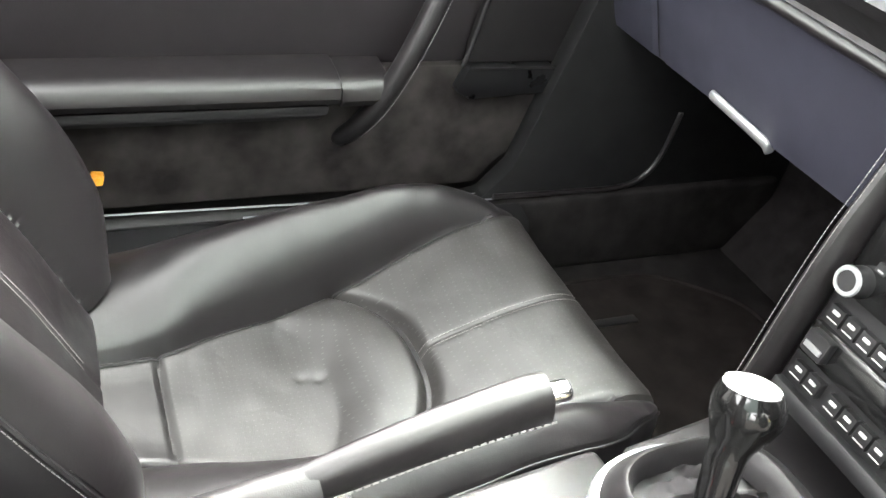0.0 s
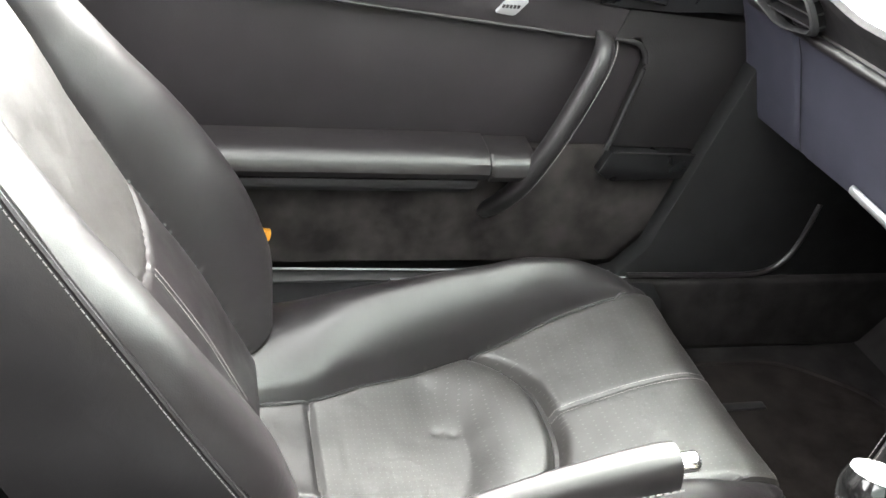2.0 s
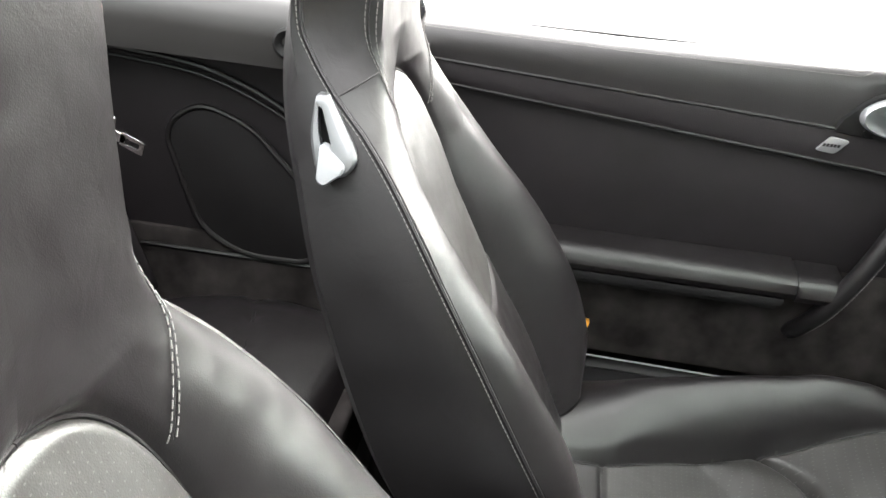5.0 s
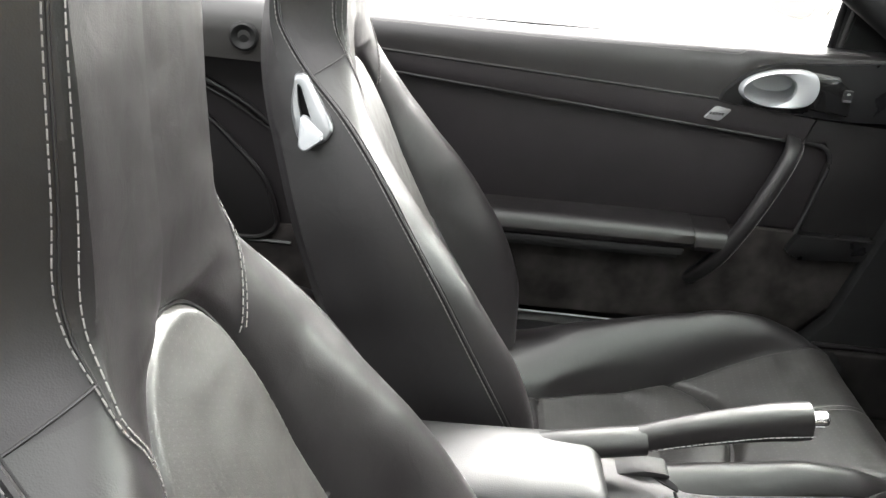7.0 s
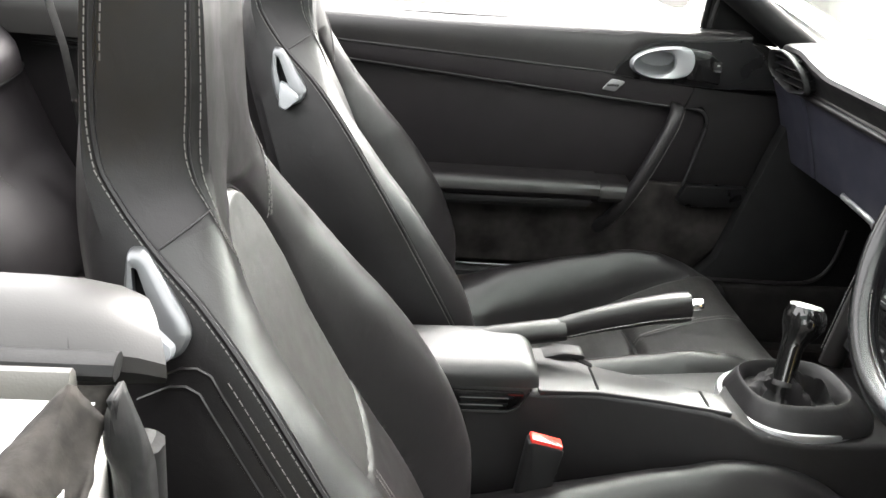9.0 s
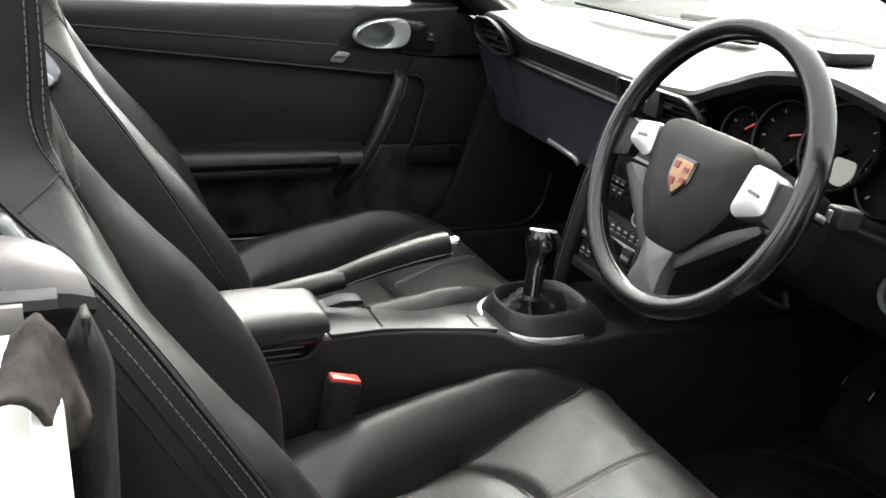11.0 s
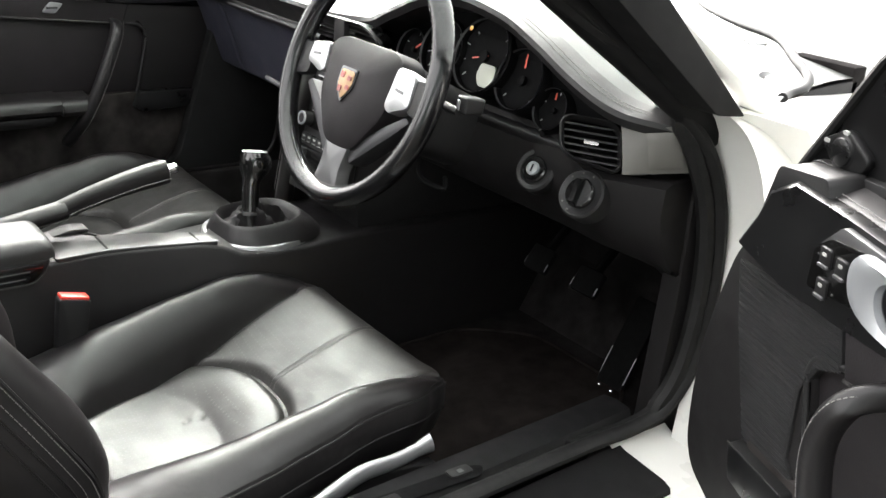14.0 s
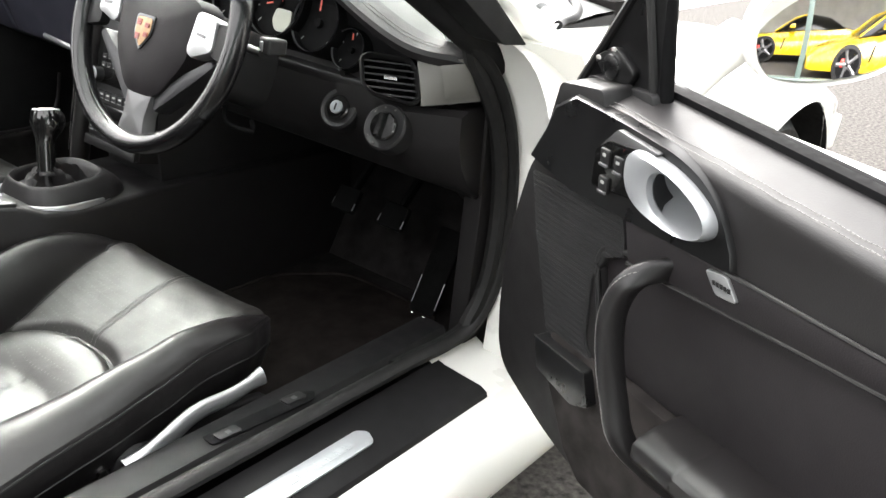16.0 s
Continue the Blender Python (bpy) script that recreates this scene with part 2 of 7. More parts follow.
# ---- mesh helpers ----
def hang(ob, parent):
    """Hangs ob, whose mesh is in world coordinates, under a thing or a part of one."""
    at = Vector((0, 0, 0))
    if parent.type == "EMPTY":
        at = parent.location
    ob.parent = parent
    ob.matrix_parent_inverse = Matrix.Translation(-at)


def mesh_object(name, verts, faces, material, parent=None, label="", smooth=True):
    me = bpy.data.meshes.new(name)
    me.from_pydata([tuple(v) for v in verts], [], faces)
    me.validate()
    bm = bmesh.new()
    bm.from_mesh(me)
    bmesh.ops.recalc_face_normals(bm, faces=bm.faces)
    bm.to_mesh(me)
    bm.free()
    if smooth:
        me.shade_smooth()
        me.set_sharp_from_angle(angle=radians(38))
    me.materials.append(material)
    ob = new(name, me)
    if parent:
        hang(ob, parent)
    if label:
        ob["label"] = label
    return ob


def part(name, bm, material, parent=None, label="", smooth=True):
    me = bpy.data.meshes.new(name)
    bmesh.ops.recalc_face_normals(bm, faces=bm.faces)
    bm.to_mesh(me)
    bm.free()
    if smooth:
        me.shade_smooth()
        me.set_sharp_from_angle(angle=radians(38))
    me.materials.append(material)
    ob = new(name, me)
    if parent:
        hang(ob, parent)
    if label:
        ob["label"] = label
    return ob


def thing(name, label, category, at=(0, 0, 0), group="", kind=""):
    ob = new(name)
    ob.empty_display_size = 0.05
    ob.location = at
    return tagged(ob, label, category, group, kind)


def lerp_table(table, x):
    """Smooth interpolation (cubic, no overshoot) in a short table of (x, value)."""
    if x <= table[0][0]:
        return table[0][1]
    if x >= table[-1][0]:
        return table[-1][1]
    n = len(table)
    slopes = []
    for k in range(n - 1):
        slopes.append((table[k + 1][1] - table[k][1]) / (table[k + 1][0] - table[k][0]))
    def tangent(k):
        if k == 0 or k == n - 1:
            return slopes[0] if k == 0 else slopes[-1]
        a, b = slopes[k - 1], slopes[k]
        return 0.0 if a * b <= 0 else 2 * a * b / (a + b)
    for k in range(n - 1):
        (a, va), (b, vb) = table[k], table[k + 1]
        if x <= b:
            h = b - a
            u = (x - a) / h
            return (va * (1 + 2 * u) * (1 - u) ** 2 + h * tangent(k) * u * (1 - u) ** 2
                    + vb * u * u * (3 - 2 * u) - h * tangent(k + 1) * u * u * (1 - u))
    return table[-1][1]


def spline(points, n):
    """n points along a smooth curve through the given ones."""
    pts = [Vector(p) for p in points]
    ext = [pts[0] * 2 - pts[1], *pts, pts[-1] * 2 - pts[-2]]
    out = []
    segs = len(pts) - 1
    for k in range(n):
        g = k / (n - 1) * segs
        i = min(int(g), segs - 1)
        u = g - i
        a, b, c, d = ext[i:i + 4]
        out.append(0.5 * ((2 * b) + (c - a) * u + (2 * a - 5 * b + 4 * c - d) * u * u + (3 * b - a - 3 * c + d) * u ** 3))
    return out


def loft(rings, closed=True, caps=True):
    """Verts and faces of a skin over rings of equal length."""
    n = len(rings[0])
    verts = [v for r in rings for v in r]
    faces = []
    for i in range(len(rings) - 1):
        for j in range(n if closed else n - 1):
            k = (j + 1) % n
            faces.append((i * n + j, i * n + k, (i + 1) * n + k, (i + 1) * n + j))
    if caps and closed:
        faces.append(tuple(range(n - 1, -1, -1)))
        faces.append(tuple((len(rings) - 1) * n + j for j in range(n)))
    return verts, faces


def tube(path, ry, rz=None, n=12, up=(0, 0, 1), taper=None):
    """A rounded bar along a path: half-widths ry sideways, rz along up."""
    rz = rz or ry
    rings = []
    pts = [Vector(p) for p in path]
    for i, p in enumerate(pts):
        d = (pts[min(i + 1, len(pts) - 1)] - pts[max(i - 1, 0)]).normalized()
        side = d.cross(Vector(up)).normalized()
        top = side.cross(d).normalized()
        k = taper(i / (len(pts) - 1)) if taper else 1.0
        rings.append([p + side * ry * k * math.cos(a) + top * rz * k * math.sin(a) for a in (2 * math.pi * j / n for j in range(n))])
    return loft(rings)


def prism(outline, a, b, axis="y", bevel=0.004, segments=2):
    """A bmesh plate: an outline in the plane across the axis, from a to b along it, with rounded edges."""
    bm = bmesh.new()
    def place(p, h):
        if axis == "y":
            return (p[0], h, p[1])
        if axis == "x":
            return (h, p[0], p[1])
        return (p[0], p[1], h)
    lo = [bm.verts.new(place(p, a)) for p in outline]
    hi = [bm.verts.new(place(p, b)) for p in outline]
    bm.faces.new(lo)
    bm.faces.new(hi[::-1])
    n = len(outline)
    for i in range(n):
        bm.faces.new((lo[i], lo[(i + 1) % n], hi[(i + 1) % n], hi[i]))
    bmesh.ops.recalc_face_normals(bm, faces=bm.faces)
    if bevel:
        edges = [e for e in bm.edges if len(e.link_faces) == 2 and e.calc_face_angle() > 0.6]
        bmesh.ops.bevel(bm, geom=edges, offset=bevel, segments=segments, profile=0.5, affect="EDGES", clamp_overlap=True)
    return bm


def block(x0, x1, y0, y1, z0, z1, bevel=0.006, segments=3):
    return prism([(x0, z0), (x1, z0), (x1, z1), (x0, z1)], y0, y1, "y", bevel, segments)


def rounded(outline, r=0.02, n=5):
    """A closed outline with its corners rounded."""
    out = []
    m = len(outline)
    for i in range(m):
        p, a, b = Vector(outline[i]), Vector(outline[i - 1]), Vector(outline[(i + 1) % m])
        d = min(r, (a - p).length * 0.45, (b - p).length * 0.45)
        s, e = p + (a - p).normalized() * d, p + (b - p).normalized() * d
        for k in range(n + 1):
            u = k / n
            out.append(tuple(s * (1 - u) ** 2 + p * 2 * u * (1 - u) + e * u * u))
    return out


def stitches(name, path, parent, step=0.0052, length=0.0036, r=0.0005, up=(0, 0, 1), lift=0.0004, label=""):
    """Short raised threads along a path."""
    pts = [Vector(p) for p in path]
    verts, faces = [], []
    carry = 0.0
    upv = Vector(up)
    for a, b in zip(pts, pts[1:]):
        d = b - a
        ln = d.length
        if ln < 1e-6:
            continue
        d.normalize()
        side = d.cross(upv).normalized()
        top = side.cross(d).normalized()
        s = carry
        while s < ln:
            c0, c1 = a + d * s + top * lift, a + d * min(s + length, ln + length) + top * lift
            k = len(verts)
            for c in (c0, c1):
                verts += [c + side * r, c + top * r, c - side * r, c - top * r]
            faces += [(k + j, k + (j + 1) % 4, k + 4 + (j + 1) % 4, k + 4 + j) for j in range(4)] + [(k + 3, k + 2, k + 1, k), (k + 4, k + 5, k + 6, k + 7)]
            s += step
        carry = s - ln
    return mesh_object(name, verts, faces, THREAD, parent, label, smooth=False)


# ---- ground and surroundings ----
def flat(name, x0, x1, y0, y1, z, material, n=1):
    verts = [(x0 + (x1 - x0) * i / n, y0 + (y1 - y0) * j / n, z) for i in range(n + 1) for j in range(n + 1)]
    faces = [(i * (n + 1) + j, (i + 1) * (n + 1) + j, (i + 1) * (n + 1) + j + 1, i * (n + 1) + j + 1) for i in range(n) for j in range(n)]
    return mesh_object(name, verts, faces, material)


tagged(flat("ground", -300, 300, -300, 300, 0.0, ASPHALT), "grey-brown asphalt of an open yard", "ground", kind="structure")


tagged(flat("pavement", -12, 14, 1.9, 6.9, 0.004, PALE), "pale concrete apron beside the asphalt", "pavement", kind="structure")


# ---- front seats ----
PX, PY = 0.0, 0.345          # passenger seat: shift along the car, centre line
BX, BZ = -0.03, 0.42         # foot of the backrest's front face
BEND = [(0.0, 26.5), (0.50, 26.5), (0.64, 0.0), (1.0, -3.0)]   # lean of the spine up the back, in degrees


def make_spine():
    """Points and directions up the backrest, which bends upright at the headrest."""
    out, p = [], Vector((BX, 0, BZ))
    for k in range(201):
        a = radians(lerp_table(BEND, k * 0.0045))
        d = Vector((-math.sin(a), 0, math.cos(a)))
        out.append((p.copy(), Vector((math.cos(a), 0, math.sin(a)))))
        p += d * 0.0045
    return out


SPINE = make_spine()


def back_point(s, n, y):
    g = max(0.0, min(199.0, s / 0.0045))
    k = int(g)
    (p, d), (q, e) = SPINE[k], SPINE[k + 1]
    u = g - k
    c = p.lerp(q, u) + d.lerp(e, u) * n
    return Vector((PX + c.x, PY + y, c.z))


CUSH_BASE = [(-0.10, 0.405), (0.05, 0.385), (0.18, 0.382), (0.28, 0.402), (0.36, 0.434), (0.44, 0.462), (0.490, 0.470), (0.516, 0.464), (0.529, 0.440), (0.534, 0.410)]
CUSH_BOLSTER = [(-0.10, 0.020), (0.02, 0.050), (0.12, 0.082), (0.22, 0.098), (0.32, 0.086), (0.40, 0.055), (0.46, 0.022), (0.50, 0.0)]


def groove(d, width=0.006, depth=0.011):
    return -depth * math.exp(-(d / width) ** 2)


SEAM = [(-0.05, 0.070), (0.06, 0.088), (0.11, 0.108), (0.16, 0.123), (0.22, 0.135), (0.274, 0.144), (0.38, 0.161), (0.50, 0.172)]


def seam_y(x):
    return lerp_table(SEAM, x)


def arc_x(a):
    return 0.324 - 0.085 * (a / 0.155) ** 2.7


def cushion_z(x, y, half):
    """Height of the seat cushion's top at x, y (y from the seat's centre line)."""
    a = abs(y)
    z = lerp_table(CUSH_BASE, x)
    h = lerp_table(CUSH_BOLSTER, x)
    seam = seam_y(x)
    if a > seam:
        u = min(1.0, (a - seam) / (half - seam))
        k = h / 0.098
        # a plump roll: rises fast from the seam, crests, and turns down at the rim
        z += h * (math.sin(math.pi * 0.5 * min(1.0, u / 0.62)) ** 0.62) - (h * 0.22 + 0.006) * max(0.0, (u - 0.62) / 0.38) ** 2.0
        z += groove(a - seam, 0.006, 0.010 * min(1.0, 0.3 + k))
    else:
        z += 0.006 * (a / seam) ** 3
        z += groove(a - seam, 0.006, 0.010 if x < 0.47 else 0.003)
        d = x - arc_x(a)
        z += groove(d, 0.008, 0.016)
        if -0.10 < d < 0:
            z += 0.012 * math.sin(math.pi * (d + 0.10) / 0.10) * (1 - (a / seam) ** 4)
        if d > 0:
            z += groove(y, 0.005, 0.0015)
        z += groove(x - 0.048, 0.0035, 0.004)
        # shallow creases in the middle of the insert
        if d < -0.02 and x > 0.08:
            z += 0.0010 * noise.noise(Vector((x * 30, y * 16, 1.7)))
            # two dents pressed into the middle
            for dx, dy in ((0.196, 0.016), (0.2155, 0.010)):
                z -= 0.0022 * math.exp(-((x - dx) ** 2 + (y - dy) ** 2) / 0.0055 ** 2)
    z += 0.0006 * noise.noise(Vector((x * 11, y * 11, 3.0))) + 0.0004 * noise.noise(Vector((x * 45, y * 30, 7.0)))
    return z


def cushion_plan(u, v):
    """Plan of the cushion: u from the rear to the front, v from edge to edge; with the half-width there."""
    front = 0.534 - 0.034 * abs(v) ** 3.0 - 0.022 * abs(v) ** 9
    x = -0.075 + (front + 0.075) * u
    # a row of the sheet runs along each bolster seam
    half = 0.238 - 0.012 * max(0.0, min(1.0, (x - 0.2) / 0.3)) - 0.022 * max(0.0, (u - 0.88) / 0.12) ** 2
    seam, a = seam_y(x) / half, abs(v)
    k = a / 0.62 * seam if a < 0.62 else seam + (a - 0.62) / 0.38 * (1 - seam)
    return x, math.copysign(k, v) * half, half


def split_grid(nu, nv, place, region, materials, parent, names):
    """A fine sheet, cut into one mesh for each region."""
    pts = [[place(i / nu, j / nv) for j in range(nv + 1)] for i in range(nu + 1)]
    cells = {}
    for i in range(nu):
        for j in range(nv):
            cells.setdefault(region((i + 0.5) / nu, (j + 0.5) / nv), []).append((i, j))
    made = {}
    for key, group in cells.items():
        index, verts, faces = {}, [], []
        for i, j in group:
            f = []
            for a, b in ((i, j), (i + 1, j), (i + 1, j + 1), (i, j + 1)):
                if (a, b) not in index:
                    index[a, b] = len(verts)
                    verts.append(pts[a][b])
                f.append(index[a, b])
            faces.append(tuple(f))
        made[key] = mesh_object(names[key], verts, faces, materials[key], parent)
    return made


WIDTH = [(0.0, 0.205), (0.08, 0.230), (0.18, 0.238), (0.30, 0.230), (0.40, 0.212), (0.50, 0.178), (0.57, 0.147), (0.60, 0.136), (0.64, 0.128), (0.74, 0.125), (0.80, 0.116), (0.835, 0.092), (0.845, 0.058)]
EDGE = [(0.0, 0.040), (0.10, 0.060), (0.28, 0.051), (0.41, 0.037), (0.46, 0.029), (0.52, 0.014), (0.566, -0.009), (0.598, -0.028), (0.622, -0.040), (0.65, -0.043), (0.70, -0.042), (0.74, -0.040), (0.80, -0.040), (0.845, -0.038)]
CREST = [(0.0, 0.045), (0.09, 0.082), (0.16, 0.089), (0.25, 0.079), (0.315, 0.068), (0.36, 0.056), (0.40, 0.047), (0.46, 0.035), (0.52, 0.031), (0.58, 0.030), (0.68, 0.026), (0.78, 0.020), (0.83, 0.000), (0.845, -0.025)]
CREST_Y = [(0.0, 0.165), (0.10, 0.200), (0.25, 0.203), (0.40, 0.172), (0.50, 0.134), (0.60, 0.104), (0.80, 0.094), (0.845, 0.035)]
REAR = [(0.0, -0.090), (0.2, -0.110), (0.4, -0.098), (0.52, -0.082), (0.58, -0.074), (0.64, -0.066), (0.75, -0.060), (0.83, -0.054), (0.845, -0.050)]
TOP_S = 0.845


def bw(s):
    return lerp_table(WIDTH, s)


def ins_edge(s):
    """Half-width of the centre panel, which ends in a rounded top."""
    if s >= 0.552:
        return -1.0
    w = 0.104 + 0.016 * max(0.0, min(1.0, (0.38 - s) / 0.20))
    return w * max(0.0, 1 - (max(0.0, s) / 0.552) ** 8) ** 0.5


PANEL_LINE = [(0.552 * (1 - (1 - k / 90) ** 2), ins_edge(0.552 * (1 - (1 - k / 90) ** 2) - 1e-6)) for k in range(91)]
HOLLOW = [(0.0, 0.014), (0.12, 0.016), (0.24, 0.008), (0.30, 0.004), (0.42, 0.007), (0.50, 0.012), (0.545, 0.015), (0.60, 0.016)]
TWIN = [(0.485, 0.0905), (0.52, 0.104), (0.555, 0.1165), (0.60, 0.112), (0.66, 0.1065), (0.75, 0.102), (0.82, 0.090)]


def lumbar_s(a):
    return 0.234 + 0.042 * (a / 0.1) ** 2


def panel_gap(s, a):
    """Distance from the centre panel's edge."""
    if s > 0.62 or abs(a - ins_edge(s)) > 0.06 and s < 0.45:
        return 1.0
    return min(math.hypot(s - q, a - b) for q, b in PANEL_LINE)


def front_n(s, y):
    """How far the backrest's face stands out from its spine."""
    w, a = bw(s), abs(y)
    crest, cy, edge = lerp_table(CREST, s), lerp_table(CREST_Y, s), lerp_table(EDGE, s)
    e = ins_edge(s)
    hollow = lerp_table(HOLLOW, s)
    if s >= 0.56:
        hollow = hollow + (crest - 0.003 - hollow) * min(1.0, (s - 0.56) / 0.045) ** 0.8
    gap = panel_gap(s, a)
    fold = groove(gap, 0.0045, 0.007)
    if a <= e:
        n = hollow + (0.005 if s < 0.44 else max(0.0, 0.005 - 0.045 * (s - 0.44))) * (1 - math.exp(-gap / 0.012)) + fold
        under = lumbar_s(a) - s
        if under > 0:
            n += 0.0020 * math.exp(-under / 0.08) * (1 - math.exp(-under / 0.012))
            n += groove(y, 0.004, 0.0015)
        return n + groove(under, 0.005, 0.0028)
    e = max(e, 0.0)
    if a < cy:
        u = (a - e) / max(1e-4, cy - e)
        return hollow + (crest - hollow) * math.sin(u * math.pi / 2) ** 1.1 + fold
    u = (a - cy) / max(1e-4, w - cy)
    return crest + (edge - crest) * u ** (2.5 - 1.25 * max(0.0, min(1.0, (s - 0.50) / 0.10)))


def front_seat():
    seat = thing("front_seat", "black leather sports seat with grey stitching and perforated centre panels", "car seat", (PX, PY, 0.27), "front seats")

    def cp(u, v):
        x, y, half = cushion_plan(u, v * 2 - 1)
        return Vector((PX + x, PY + y, cushion_z(x, y, half)))

    def cregion(u, v):
        x, y, half = cushion_plan(u, v * 2 - 1)
        a = abs(y)
        if a > seam_y(x):
            return "bl" if y > 0 else "br"
        if x < 0.048:
            return "rear"
        if x < arc_x(a):
            return "ins"
        return "fl" if y > 0 else "fr"

    split_grid(160, 150, cp, cregion, {"bl": LEATHER, "br": LEATHER, "ins": PERFORATED, "fl": PERFORATED, "fr": PERFORATED, "rear": LEATHER}, seat,
               {"bl": "cushion_bolster", "br": "cushion_bolster", "ins": "cushion_insert", "fl": "cushion_front_panel", "fr": "cushion_front_panel", "rear": "cushion_rear_panel"})
    # side of the cushion with its piping
    outline = [cushion_plan(u / 50, -1) for u in range(51)] + [cushion_plan(1, -1 + 2 * k / 50) for k in range(1, 50)] + [cushion_plan(1 - u / 50, 1) for u in range(51)]
    rings = []
    for drop, grow in ((0.0, 0.0), (0.006, 0.003), (0.022, 0.0055), (0.044, 0.005), (0.080, -0.006), (0.120, -0.026), (0.150, -0.055)):
        ring = []
        for x, y, half in outline:
            d = Vector((max(0.0, x - 0.30) * 0.9, y)).normalized()
            ring.append(Vector((PX + x + d.x * grow, PY + y + d.y * grow, max(0.275, cushion_z(x, y, half) - drop))))
        rings.append(ring)
    v, f = loft(rings, closed=False, caps=False)
    mesh_object("cushion_side", v, f, LEATHER_DARK, seat)
    v, f = tube([p.copy() for p in rings[1]], 0.0018, n=6)
    mesh_object("piping", v, f, LEATHER_DARK, seat)
    v, f = tube([p.copy() for p in rings[3]], 0.0014, n=5)
    mesh_object("lower_piping", v, f, LEATHER_DARK, seat)
    # dark seams in the grooves of the cushion
    for sg in (-1, 1):
        line = [Vector((PX + x, PY + sg * seam_y(x), cushion_z(x, sg * seam_y(x), 0.236) + 0.0006)) for x in [-0.02 + 0.50 * k / 80 for k in range(81)]]
        v, f = tube(line, 0.0030, 0.0026, n=6)
        mesh_object("bolster_seam", v, f, LEATHER_DARK, seat)
    line = [Vector((PX + arc_x(abs(y)), PY + y, cushion_z(arc_x(abs(y)), y, 0.236) + 0.001)) for y in [-0.136 + 0.272 * k / 80 for k in range(81)]]
    v, f = tube(line, 0.0048, 0.0036, n=6)
    mesh_object("arc_seam", v, f, LEATHER_DARK, seat)
    part("seat_base", block(PX - 0.05, PX + 0.42, PY - 0.19, PY + 0.19, 0.272, 0.34, 0.01), PLASTIC, seat)
    for off in (-0.0048, 0.0048):
        line = [Vector((PX + x, PY + off, cushion_z(x, off, 0.22))) for x in [0.328 + 0.192 * k / 40 for k in range(41)]]
        stitches("stitching", line, seat)

    def across(s, v):
        """Sideways place on the backrest; a row of the sheet runs along the insert's seam."""
        w, a = bw(s), abs(v)
        e = max(ins_edge(s), 0.012) / w
        k = a / 0.5 * e if a < 0.5 else e + (a - 0.5) / 0.5 * (1 - e)
        return math.copysign(k, v) * w

    def bp(u, v):
        s = TOP_S * u
        y = across(s, 2 * v - 1)
        n = front_n(s, y) + 0.0012 * noise.noise(Vector((s * 12, y * 12, 9.0))) + 0.0004 * noise.noise(Vector((s * 45, y * 45, 2.0)))
        return back_point(s, n, y)

    def bregion(u, v):
        s = TOP_S * u
        y = across(s, 2 * v - 1)
        a = abs(y)
        if s > 0.565:
            return "head" if a < lerp_table(TWIN, s) else ("hl" if y > 0 else "hr")
        if a < ins_edge(s):
            return "lum" if s < lumbar_s(a) else "ins"
        return "l" if y > 0 else "r"

    split_grid(236, 116, bp, bregion, {"head": LEATHER, "hl": LEATHER_DARK, "hr": LEATHER_DARK, "lum": LEATHER, "ins": PERFORATED, "l": LEATHER, "r": LEATHER}, seat,
               {"head": "headrest", "hl": "headrest_side", "hr": "headrest_side", "lum": "lumbar_panel", "ins": "backrest_insert", "l": "backrest_bolster", "r": "backrest_bolster"})
    rings = []
    for i in range(70):
        s = TOP_S * i / 69
        w, nr = bw(s), lerp_table(REAR, s)
        e = front_n(s, w)
        ring = []
        for y, n in ((w, e), (w + 0.004, e - 0.010), (w + 0.003, e + (nr - e) * 0.5), (w - 0.008, nr + 0.016), (w - 0.035, nr), (0.0, nr - 0.006), (-w + 0.035, nr), (-w + 0.008, nr + 0.016), (-w - 0.003, e + (nr - e) * 0.5), (-w - 0.004, e - 0.010), (-w, e)):
            ring.append(back_point(s, n, y))
        rings.append(ring)
    v, f = loft(rings, closed=False, caps=False)
    f.append(tuple(69 * 11 + j for j in range(11)))
    mesh_object("backrest_shell", v, f, LEATHER_DARK, seat)
    seat_s = [0.03 + 0.79 * k / 100 for k in range(101)]
    for sg in (-1, 1):
        edge = [back_point(s, front_n(s, sg * bw(s)) - 0.003, sg * (bw(s) + 0.0025)) for s in seat_s]
        v, f = tube(edge, 0.0024, n=6, up=(1, 0, 0.3))
        mesh_object("piping", v, f, LEATHER_DARK, seat)
        line = [back_point(s, front_n(s, sg * bw(s)) - 0.0064, sg * (bw(s) + 0.0040)) for s in seat_s]
        stitches("stitching", line, seat, step=0.0058, length=0.0042, r=0.00055, up=(0, sg, 0))
        line = [back_point(s, front_n(s, sg * (bw(s) - 0.0007)) + 0.0004, sg * (bw(s) - 0.0007)) for s in [0.690 + 0.14 * k / 40 for k in range(41)]]
        stitches("stitching", line, seat, step=0.0066, length=0.0050, r=0.0005, up=(0.4, sg, 0))
        low_s = [0.03 + 0.44 * k / 60 for k in range(61)]
        line = [back_point(s, front_n(s, sg * bw(s)) - 0.018, sg * (bw(s) + 0.0045)) for s in low_s]
        if sg < 0:
            stitches("side_stitching", line, seat, step=0.0072, length=0.0052, r=0.0005, up=(0, sg, 0))
